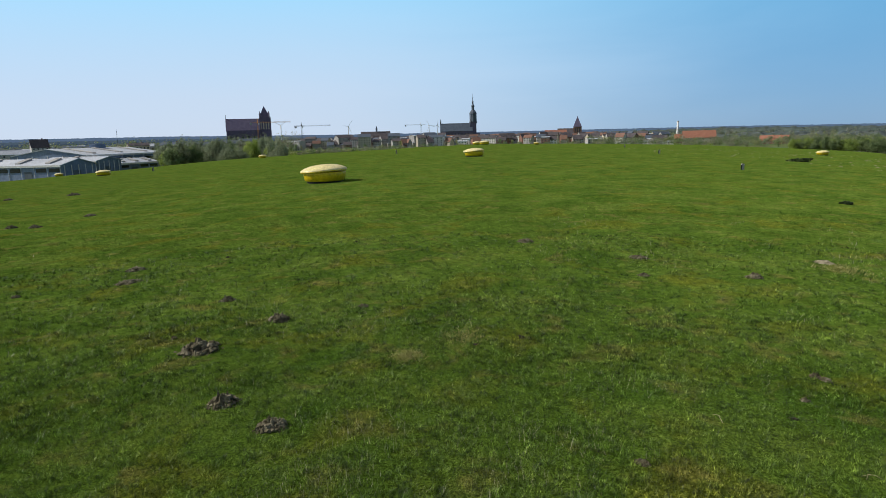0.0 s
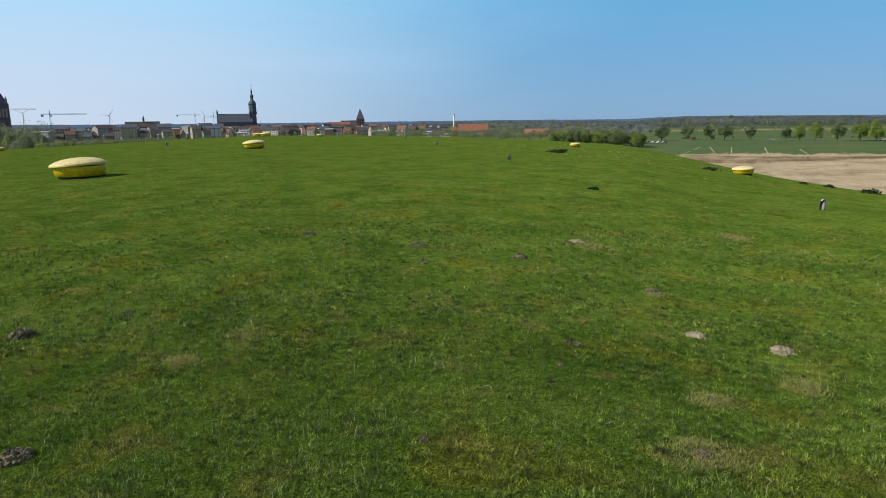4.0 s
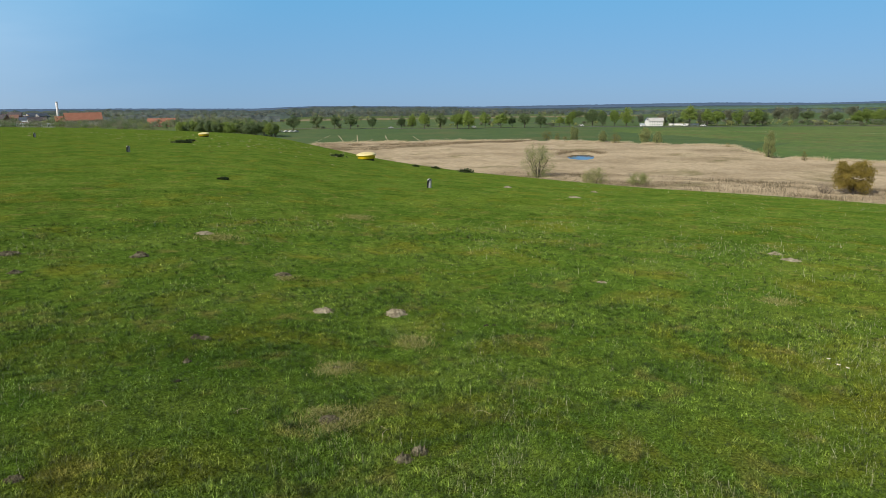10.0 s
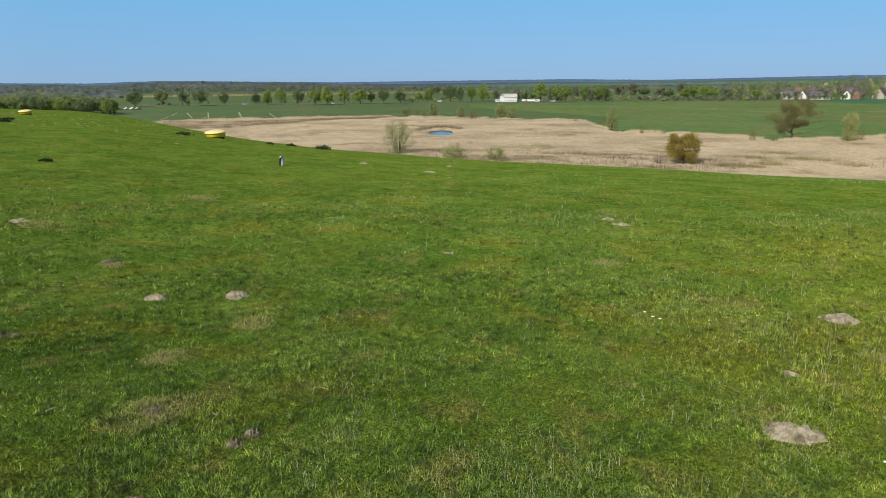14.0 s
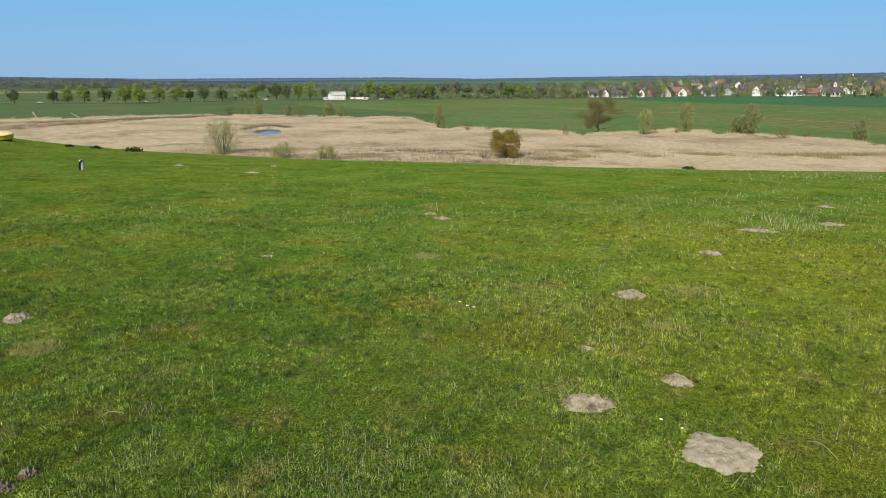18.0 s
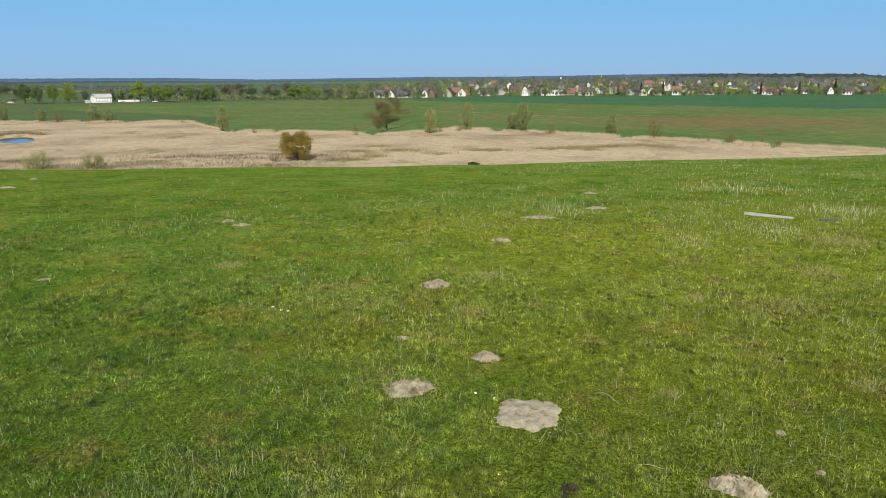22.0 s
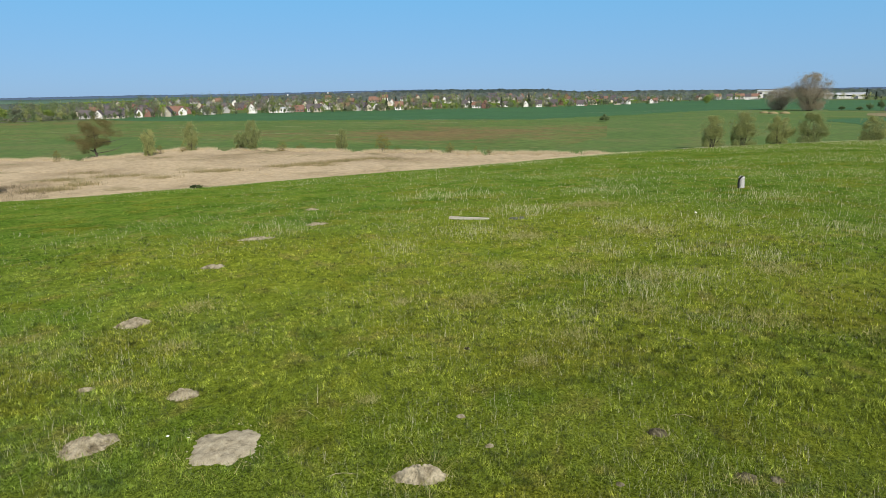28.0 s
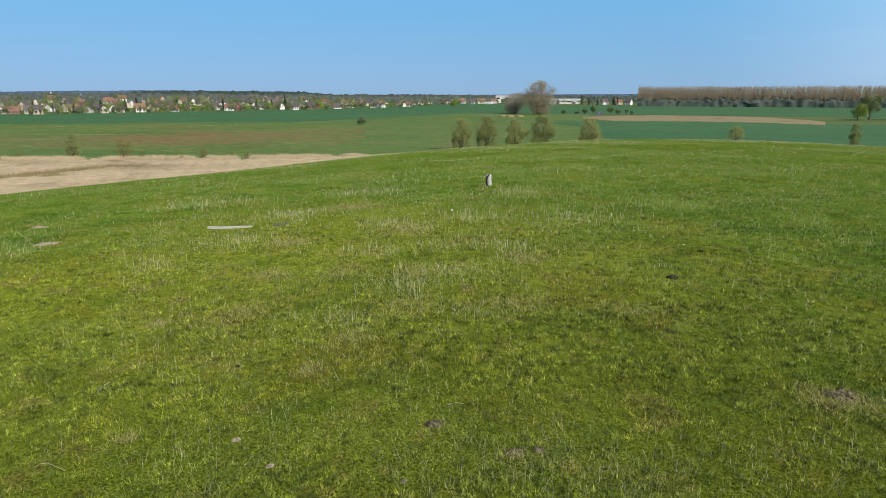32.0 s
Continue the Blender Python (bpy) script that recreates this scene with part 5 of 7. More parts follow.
for az, r, w in ((140.9, 1500, 18), (139.3, 1480, 14), (142.0, 1450, 15), (140.2, 1380, 11), (138.2, 1420, 12), (141.5, 1400, 10), (152.3, 1350, 13), (153.1, 1330, 12), (151.2, 1350, 12)):
    wm, rm = g.choice([(WALL_WHITE, TILE_RED), (WALL_WHITE, TILE_DARK), (WALL_CREAM, TILE_RED)])
    house("house of the far hamlet", az, r, w, 10, 6, 5, wm, rm, g.uniform(-30, 30), 2, 4)


def hall(label, x, y, turn, w, d, h, rise, wall, roof, bays=8, lights=0):
    """A shed of sheet steel: walls with gates and window bands, a shallow roof, raised strips of roof lights. turn: the way of the ridge."""
    top = thing("hall", label, "industrial hall", x, y, gz(x, y), turn)
    part("wall", walls(w, d, h, rise), wall, top)
    part("roof", gable(w, d, h, rise, .8, .35), roof, top)
    for k in range(bays):
        xx = -w / 2 + w * (k + .5) / bays
        if k % 3 == 1:
            part("gate", boxes((xx - w / bays * .3, xx + w / bays * .3, -d / 2 - .15, -d / 2 - .02, -.5, h * .6)), DARKSTEEL, top)
        else:
            part("window_band", boxes((xx - w / bays * .4, xx + w / bays * .4, -d / 2 - .1, -d / 2 - .02, h * .55, h * .8)), GLASS, top)
        part("downpipe", boxes((xx + w / bays * .48, xx + w / bays * .5, -d / 2 - .35, -d / 2 - .15, -.5, h)), METAL, top)
    for k in range(lights):
        xx = -w / 2 + w * (k + .5) / lights
        for s in (-1, 1):
            v = [(xx - 1.6, s * d * .42, h + rise * .16 + .3), (xx + 1.6, s * d * .42, h + rise * .16 + .3), (xx + 1.6, s * 2, h + rise * .93 + .3), (xx - 1.6, s * 2, h + rise * .93 + .3)]
            v += [(p[0], p[1], p[2] + .7) for p in v]
            part("roof_light", put(bmesh.new(), (v, [(0, 1, 2, 3), (7, 6, 5, 4), (0, 4, 5, 1), (1, 5, 6, 2), (3, 2, 6, 7), (0, 3, 7, 4)])), WALL_GREY, top)
    for e in (-1, 1):
        for k in range(5):
            yy = -d / 2 + d * (k + .5) / 5
            part("wall_post", boxes((e * (w / 2 + .12) - .1, e * (w / 2 + .12) + .1, yy - .25, yy + .25, -.5, h)), METAL, top)
        part("gate", boxes((e * (w / 2 + .12) - .08, e * (w / 2 + .12) + .08, -d * .16, d * .04, -.5, h * .62)), DARKSTEEL, top)
    part("eaves_band", boxes((-w / 2 - .9, w / 2 + .9, -d / 2 - 1.0, -d / 2 - .82, h - .9, h + .1)), WALL_WHITE, top)
    return top


big = hall("very long industrial hall with a shallow pale sheet roof", -246, 466.8, 75, 74, 61, 11.8, 4.3, STEELWALL, STEELROOF, 7, 3)
part("roof_vent", boxes((2, 12, -2.4, 2.4, 16.2, 18.6), (1.6, 12.4, -2.8, 2.8, 18.6, 18.9)), STEELWALL, big, "box of vents on the ridge")
hall("long low blue-grey hall with roof lights", -225.4, 366.2, -15, 60, 24, 8.0, 3.0, STEELWALL, STEELROOF, 7, 3)
hall("blue-grey hall with a pale gabled roof", -216.3, 398.1, -15, 40, 20, 8.9, 2.2, STEELWALL, STEELROOF, 5, 1)
hall("smaller shed with a white sheet roof", -204, 429.1, 75, 36, 20, 6.4, 2.4, STEELWALL, STEELROOF, 4, 3)
hall("white factory with a blue front", *at(143.2, 1700), -143, 62, 40, 16, 2, WALL_WHITE, STEELROOF, 6, 0)
hall("long low white shed", *at(148.0, 1500), -148, 70, 20, 8, 3, WALL_WHITE, STEELROOF, 6, 0)
house("tall grey house with a steep dark roof", -31.1, 660, 13, 11, 18, 6.5, WALL_GREY, TILE_DARK, 8, 6, 4, True, "apartment_building")
house("long grey building of the suburb", -28.4, 720, 30, 12, 15, 3, WALL_GREY, SLATE, -6, 4, 9, False, "apartment_building")
house("long grey building of the suburb", -33.4, 600, 34, 12, 13, 3, WALL_GREY, STEELROOF, 6, 4, 9, False, "apartment_building")
mast = thing("radio_mast", "thin dark radio mast behind the halls", "mast", *at(-25.87, 900), gz(*at(-25.87, 900)))
part("pole", lathe([(.35, -1), (.28, 20), (.12, 37)], 8), DARKSTEEL, mast)
part("antenna", boxes((-.5, .5, -.5, .5, 30, 30.5), (-.35, .35, -.35, .35, 34, 34.4)), DARKSTEEL, mast)


# ---- the town ----
def placed(name, label, category, az, r, turn=0):
    x, y = at(az, r)
    return thing(name, label, category, x, y, gz(x, y), -az + turn)


def spire_roof(w, h, z, sides=8, bulge=None):
    return lathe([(w * f, z + h * u) for u, f in (bulge or ((0, 1), (1, .02)))], sides)


# brick church with a high nave and a stout gabled tower
c = placed("church", "huge dark brick church with a gabled tower", "church", -15.9, 1000)
part("nave", walls(46, 26, 30, 16), HAZYBRICK, c).matrix_local = Matrix.Translation((-9, 0, 0))
part("nave_roof", gable(46, 26, 30, 16, .5, .5), HAZYBRICK, c).matrix_local = Matrix.Translation((-9, 0, 0))
for k in range(6):
    part("buttress", boxes((-30 + k * 8 - .7, -30 + k * 8 + .7, -15.2, -13, -1, 26)), HAZYBRICK, c)
for k in range(5):
    part("tall_window", boxes((-27.4 + k * 8, -24.6 + k * 8, -13.15, -13.0, 6, 22)), GLASS, c)
part("tower", boxes((14, 30, -8, 8, -1, 48)), HAZYBRICK, c)
part("tower_roof", spire_roof(10.8, 16, 48, 4), HAZYBRICK, c).matrix_local = Matrix.Translation((21.5, 0, 0)) @ pose(0, 0, 0, 0, 0, 45)
for sx in (15.2, 27.8):
    for sy in (-7, 7):
        part("pinnacle", lathe([(1.1, 48), (1.1, 53), (.05, 57)], 6, True, (sx, sy)), HAZYBRICK, c)
for k in range(4):
    part("belfry_window", boxes((15.4 + k * 3.5, 17.0 + k * 3.5, -8.2, -8.0, 31, 41)), WALL_CREAM, c)
part("finial", boxes((-32.4, -31.8, -.3, .3, 46, 52)), DARKSTEEL, c)
part("aisle", boxes((-31, 14, -19, -15.3, -1, 9)), HAZYBRICK, c)
# cathedral with a baroque spire
c = placed("cathedral", "large cathedral with a slender dark spire", "church", 1.45, 1500)
part("nave", walls(72, 26, 24, 17), HAZYBRICK, c)
part("nave_roof", gable(72, 26, 24, 17, .5, .5), SLATE, c)
part("turret", lathe([(1.4, 41), (1.4, 46), (.05, 52)], 6, True, (-35, 0)), DARKSTEEL, c)
for k in range(9):
    part("tall_window", boxes((-33.5 + k * 7.4, -31 + k * 7.4, -13.15, -13, 6, 19)), GLASS, c)
part("tower", boxes((31, 45, -7, 7, -1, 44)), HAZYBRICK, c)
part("belfry", lathe([(8.0, 44), (7.8, 60), (8.6, 60.6), (8.6, 61.5)], 8, True, (38, 0)), SLATE, c)
part("spire", lathe([(8.0, 61.5), (7.4, 65), (4.2, 69), (3.1, 70), (3.1, 76), (3.9, 77.5), (3.2, 80), (1.7, 82), (1.6, 86), (1.9, 87), (1.0, 90), (.35, 99), (.1, 106)], 8, True, (38, 0)), COPPER, c)
for sx in (32, 44):
    part("side_gable", lathe([(2.6, 40), (2.6, 44), (.1, 50)], 4, True, (sx, -5)), SLATE, c)
part("side_chapel", walls(16, 30, 18, 9), HAZYBRICK, c).matrix_local = Matrix.Translation((45, 4, 0))
# smaller church with a pyramid roof
c = placed("church", "brick church with a pointed red pyramid roof", "church", 11.72, 1500)
part("tower", boxes((-9, 9, -8, 8, -1, 27)), BRICK, c)
part("tower_roof", spire_roof(12.8, 23, 27, 4), HAZYBRICK, c).matrix_local = pose(0, 0, 0, 0, 0, 45)
part("nave", walls(34, 18, 15, 9), BRICK, c).matrix_local = Matrix.Translation((-26, 0, 0))
part("nave_roof", gable(34, 18, 15, 9), TILE_DARK, c).matrix_local = Matrix.Translation((-26, 0, 0))
for k in range(3):
    part("tall_window", boxes((-6 + k * 4.6, -4 + k * 4.6, -8.2, -8, 15, 24)), GLASS, c)
# long roof with a ridge turret
c = placed("town_hall", "long dark roof with a small ridge turret", "building", -5.5, 1250)
part("wall", walls(54, 18, 16, 9), BRICK, c)
part("roof", gable(54, 18, 16, 9), TILE_DARK, c)
part("turret", lathe([(1.6, 24), (1.6, 29), (2, 29.3), (.1, 36)], 8, True, (2, 0)), COPPER, c)

TROOF = [(TILE_RED, "red"), (TILE_DARK, "dark"), (TILE_DARK, "dark"), (TILE_DARK, "brown"), (SLATE, "grey slate"), (STEELROOF, "pale flat")]
TWALL = [(WALL_WHITE, "white"), (WALL_CREAM, "cream"), (WALL_GREY, "grey"), (WALL_GREY, "grey"), (BRICK, "brick"), (WALL_WHITE, "white"), (BRICK, "brick")]


def joined_houses(name, label, rows):
    """Houses of the back rows, past counting: walls, roofs and window slits in one mesh. rows: azimuth, distance, width, depth, height, rise, turn, wall, roof."""
    mats = [WALL_WHITE, WALL_CREAM, WALL_GREY, BRICK, TILE_RED, TILE_DARK, SLATE, STEELROOF, GLASS]
    vs, fs, ids = [], [], []
    for az, r, w, d, h, rise, turn, wall, roof in rows:
        x, y = at(az, r)
        m = pose(x, y, gz(x, y), 0, 0, -az + turn)
        pieces = [(walls(w, d, h, rise), wall), (gable(w, d, h, rise), roof)]
        n_ = max(2, int(w / 3.2))
        pieces.append((boxes(*[(-w / 2 + w * (c_ + .5) / n_ - .45, -w / 2 + w * (c_ + .5) / n_ + .45, -d / 2 - .08, -d / 2 - .01, z0 + .9, z0 + 2.1) for c_ in range(n_) for z0 in np.arange(0, h - 2, 2.8)]), GLASS))
        for bm, mat in pieces:
            k0 = len(vs)
            bm.verts.index_update()
            vs += [tuple(m @ v.co) for v in bm.verts]
            for f in bm.faces:
                fs.append([k0 + v.index for v in f.verts])
                ids.append(mats.index(mat))
            bm.free()
    tagged(new(name, mesh_of(name, vs, fs, mats, False, ids)), label, "houses", kind="stuff")


back = []
for k in range(390):
    az = -13.8 + 32.5 * (k + g.random()) / 390
    r = g.choice([850, 900, 980, 1060, 1120, 1200, 1280, 1360]) * g.uniform(.97, 1.03)
    (wm, wt), (rm, rt_) = g.choice(TWALL), g.choice(TROOF)
    flat = rt_ == "pale flat"
    fl = g.choice([2, 2, 3, 3]) if r < 930 else g.choice([3, 3, 4, 4])
    size = (g.uniform(7, 14), g.uniform(8, 11), 2.6 * fl, .8 if flat else g.uniform(3, 5))
    turn = g.uniform(-35, 35)
    if r < 930:
        house(f"{wt} town house with a {rt_} roof", az, r, *size, wm, rm, turn, fl, 3, not flat, "house", False)
    else:
        back.append((az, r, *size, turn, wm, rm))
for k in range(22):
    az = -12.4 + 13.5 * (k + g.random() * .8) / 22
    (wm, wt), (rm, rt_) = g.choice(TWALL[:4]), g.choice(((SLATE, "grey slate"), (TILE_DARK, "dark"), (STEELROOF, "pale flat"), (TILE_DARK, "brown")))
    fl = g.choice([3, 4, 4, 5])
    house(f"{wt} block of flats in the town with a {rt_} roof", az, g.uniform(835, 930), g.uniform(9, 21), 12, 2.8 * fl, .8 if rt_ == "pale flat" else g.uniform(2.5, 4), wm, rm, g.uniform(-40, 40), fl, g.choice([3, 4, 5]), False, "apartment_building", False)
joined_houses("town_houses", "crowded houses of the old town, white, grey and red-roofed", back)
for k in range(16):
    az = -38 + 22 * (k + g.random()) / 16
    (wm, wt), (rm, rt_) = g.choice(TWALL[:4]), g.choice(((SLATE, "grey slate"), (TILE_DARK, "dark"), (STEELROOF, "pale flat")))
    house(f"{wt} house of the suburb with a {rt_} roof", az, g.uniform(660, 740), g.uniform(14, 26), 12, g.uniform(13, 16.5), 2.5, wm, rm, g.uniform(-20, 20), 3, 6, True, "house", False)
# edge of the town
house("long block with a bright red roof and white bay", 21.35, 870, 38, 13, 7.0, 8.2, WALL_CREAM, TILEBRIGHT, 6, 2, 9)
house("lower wing with a red roof", 20.0, 880, 16, 11, 6.0, 5, BRICK, TILEBRIGHT, 6, 2, 4)
house("long low brick building with a red roof", 26.8, 800, 28, 12, 3.6, 5.2, BRICK, TILEBRIGHT, -5, 1, 7)
house("long orange-red roof before the church", 9.9, 1080, 34, 15, 9, 9, BRICK, TILEBRIGHT, 0, 2, 7)
house("red roofed row by the gardens", 13.9, 980, 26, 10, 5, 5, BRICK, TILE_RED, 0, 1, 6)
for az in (16.3, 17.1, 18.0, 18.9):
    house("low white flat-roofed shed", az, 790, 15, 9, 3.4, .5, WALL_WHITE, STEELROOF, 0, 1, 4, False, "shed", False)
x, y = at(19.72, 900)
ch = thing("factory_chimney", "tall tapered white factory chimney", "chimney", x, y, gz(x, y))
part("shaft", lathe([(1.7, -1), (1.4, 14), (1.2, 27)], 12), WALL_WHITE, ch)
part("rim", lathe([(1.4, 27), (1.4, 27.8)], 12), CONCRETE, ch)
for az, r, h in ((107.4, 1500, 15), (104.1, 1500, 12)):
    x, y = at(az, r)
    ch = thing("water_tower", "slim white tower above the village", "tower", x, y, gz(x, y))
    part("shaft", lathe([(1.3, -1), (1.1, h * .8)], 12), WALL_WHITE, ch)
    part("tank", lathe([(1.15, h * .8), (1.4, h * .83), (1.4, h * .98), (.7, h)], 12), WALL_WHITE, ch)


def crane(az, r, h, jib, back, mat, turn):
    x, y = at(az, r)
    c = thing("tower_crane", "tower crane standing over the town", "crane", x, y, gz(x, y), -az + turn)
    part("mast", boxes((-.8, -.4, -.8, -.4, -1, h), (.4, .8, -.8, -.4, -1, h), (-.8, -.4, .4, .8, -1, h), (.4, .8, .4, .8, -1, h), *[(-.8, .8, -.8, -.5, z, z + .4) for z in range(2, int(h), 4)]), mat, c)
    part("jib", boxes((-back, jib, -.2, .2, h, h + .35), (-back, jib, -.12, .12, h + 1.2, h + 1.4), *[(k, k + .25, -.12, .12, h + .35, h + 1.2) for k in range(int(-back), int(jib), 3)]), mat, c)
    part("counterweight", boxes((-back, -back + 3, -.9, .9, h - 2.5, h)), CONCRETE, c)
    part("head", lathe([(.9, h), (.15, h + 6)], 4), mat, c)
    part("cab", boxes((.8, 2.4, -.9, .9, h - 2.4, h - .2)), WALL_WHITE, c)


crane(-15.25, 960, 39, 46, 10, ORANGE, 0)
crane(-11.7, 1000, 33, 42, 10, DARKSTEEL, 0)
crane(-1.6, 1500, 40, 12, 36, METAL, 0)


def turbine(az, r, h, blade, turn):
    x, y = at(az, r)
    c = thing("wind_turbine", "white three-bladed wind turbine on the horizon", "wind turbine", x, y, gz(x, y), -az + turn)
    part("mast", lathe([(1.9, -1), (1.1, h)], 10), METAL, c)
    part("nacelle", boxes((-1.5, 1.5, -2.5, 4, h, h + 3)), METAL, c)
    part("hub", lathe([(1.4, 0), (.4, 2)], 8), METAL, c).matrix_local = Matrix.Translation((0, -2.5, h + 1.5)) @ pose(0, 0, 0, 90)
    for k in range(3):
        b = part("blade", boxes((-.5, .9, -.2, .2, 0, blade * .5), (-.3, .5, -.12, .12, blade * .5, blade)), METAL, c)
        b.matrix_local = Matrix.Translation((0, -3, h + 1.5)) @ pose(0, 0, 0, 0, turn * 3 + 120 * k, 0)


turbine(-7.8, 2600, 62, 26, 12)
turbine(-.9, 2600, 56, 24, 30)
turbine(-.2, 2700, 58, 24, 4)
turbine(-13.4, 2500, 70, 24, 18)


def car(az, r, turn, label):
    x, y = at(az, r)
    c = thing("car", label, "car", x, y, gz(x, y) + .36, -az + turn, "cars on the road")
    v = [(-2.1, .35), (-2.1, .85), (-1.2, .95), (-.6, 1.45), (.9, 1.45), (1.5, .95), (2.1, .8), (2.1, .35)]
    bm = bmesh.new()
    a = [bm.verts.new((p, -.85, q)) for p, q in v]
    b = [bm.verts.new((p, .85, q)) for p, q in v]
    bm.faces.new(a), bm.faces.new(b[::-1])
    for k in range(8):
        bm.faces.new((a[k - 1], b[k - 1], b[k], a[k]))
    part("body", bm, CARPAINT, c)
    part("side_window", boxes((-.7, 1.0, -.88, -.86, .98, 1.36)), GLASS, c)
    for wx in (-1.3, 1.3):
        for wy in (-.8, .8):
            w_ = part("wheel", lathe([(.34, -.1), (.34, .1)], 12), RUBBER, c)
            w_.matrix_local = Matrix.Translation((wx, wy, .33)) @ pose(0, 0, 0, 90)
    return c


for az, r, turn in ((36.4, 500, 40), (36.8, 498, 44), (37.2, 497, 38), (35.9, 502, 42), (52.3, 538, 3), (61.4, 560, -4), (69.6, 536, 0), (45.2, 552, 5), (71.0, 540, 0)):
    car(az, r, turn, "pale-coloured car on the country road")
x, y = at(150.8, 640)
b_ = thing("container", "small blue container by the field track", "container", x, y, gz(x, y), -150)
part("body", boxes((-3, 3, -1.2, 1.2, 0, 2.6)), DARKSTEEL, b_, "faded blue sheet steel body")
part("door", boxes((-.9, .9, -1.28, -1.2, .1, 2.4)), STEELWALL, b_)
for az, r in ((142.8, 560), (143.4, 552), (144.2, 556)):
    x, y = at(az, r)
    me = bpy.data.meshes.new("straw_heap")
    bm = lathe([(4, -.3), (3.3, .8), (2.2, 1.3), (.6, 1.6)], 9)
    bm.to_mesh(me)
    bm.free()
    me.materials.append(HAY)
    s_ = new("straw_heap", me)
    s_.location = (x, y, gz(x, y))
    tagged(s_, "pale heap of straw at the field's edge", "heap")


# ---- on the mound: covers, posts, beam ----
def gas_cover(x, y, size, label, tilt=-3.5):
    """A round plastic shaft cover: tapered drum on a dark foot ring, domed lid with an overhanging rim."""
    c = thing("shaft_cover", label, "shaft cover", x, y, gz(x, y), 0, "yellow shaft covers")
    R = size / 2
    part("foot_ring", lathe([(R * .76, -.12), (R * .77, .05), (R * .75, .07)], 40), RUBBER, c)
    part("drum", lathe([(R * .80, .05), (R * .86, .075), (R * .925, R * .42), (R * .91, R * .46)], 40), YELLOW, c)
    lid = part("lid", lathe([(R * .91, R * .458), (R * .985, R * .44), (R, R * .455), (R, R * .52), (R * .97, R * .545), (R * .8, R * .63), (R * .55, R * .70), (R * .28, R * .735), (.01, R * .745)], 40), LIDCREAM, c, "faded pale yellow domed lid")
    part("rim", lathe([(R * 1.004, R * .448), (R * 1.012, R * .455), (R * 1.012, R * .475), (R * 1.004, R * .482)], 40, False), YELLOW, lid)
    lid.matrix_local = Matrix.Translation((0, 0, .02)) @ pose(0, 0, 0, 0, tilt, 0)
    return c


for x, y, size, label in ((-4.34, 24.58, 1.72, "large yellow plastic shaft cover with a faded domed lid"), (2.2, 43.0, 1.36, "yellow shaft cover in the short grass"), (6.0, 108, 1.4, "yellow shaft cover near the far crest"), (7.0, 104, 1.6, "yellow shaft cover near the far crest"),
                         (-26.3, 51.4, 1.12, "small yellow shaft cover"), (-46.2, 79.8, 1.0, "half hidden yellow shaft cover"), (-21.5, 80, 1.0, "half hidden yellow shaft cover"), (26.9, 46.4, .85, "small yellow shaft cover on the slope"), (13.4, 92, .9, "half hidden yellow shaft cover"),
                         (26.2, 27.75, 1.12, "bright yellow shaft cover above the reeds")):
    gas_cover(x, y, size, label)


def marker(x, y, h, lean, label):
    """A short concrete marker pipe with a black strap of hose along it."""
    h *= .88
    p = thing("marker_post", label, "post", x, y, gz(x, y), math.degrees(math.atan2(-x, y)), "marker posts")
    s = part("shaft", lathe([(.06, -.08), (.058, .02), (.056, h - .03), (.05, h - .006), (.03, h)], 18), CONCRETE, p)
    bm = bmesh.new()
    tube(bm, [(-.05, -.055, -.02), (-.058, -.058, h * .4), (-.045, -.062, h * .75), (.0, -.066, h * .93), (.03, -.05, h * 1.0)], [.02, .02, .02, .018, .012], 8)
    part("strap", bm, RUBBER, p)
    part("cap", lathe([(.058, h * .84), (.062, h * .85), (.062, h * .9), (.058, h * .91)], 18, False), METAL, p)
    p.matrix_world = p.matrix_world @ pose(0, 0, 0, 0, lean, 0)


for x, y, h, lean in ((14.3, 12.38, .30, 2), (9.46, -12.4, .29, -3), (12.08, 26.3, .28, 1), (14.6, 44, .3, 0), (17.8, 63.8, .3, 2), (-3.94, 59.7, .35, -1), (-23.0, 52.8, .35, 0)):
    marker(x, y, h, lean, "short grey concrete marker post in the grass")

bx, by = 9.50, -5.90
bt = thing("timber_beam", "weathered pale timber beam lying in the grass", "beam", bx, by, gz(bx, by) + .03, math.degrees(math.atan2(-6.13 + 5.64, 9.31 - 9.75)))
bm = boxes((-.34, .34, -.025, .025, -.035, .008))
bmesh.ops.bevel(bm, geom=bm.edges[:], offset=.006, segments=2, affect="EDGES")
part("beam", bm, TIMBER, bt)
for k in (-.28, .27):
    part("nail", lathe([(.004, .008), (.006, .014)], 8, True, (k, .01)), DARKSTEEL, bt)


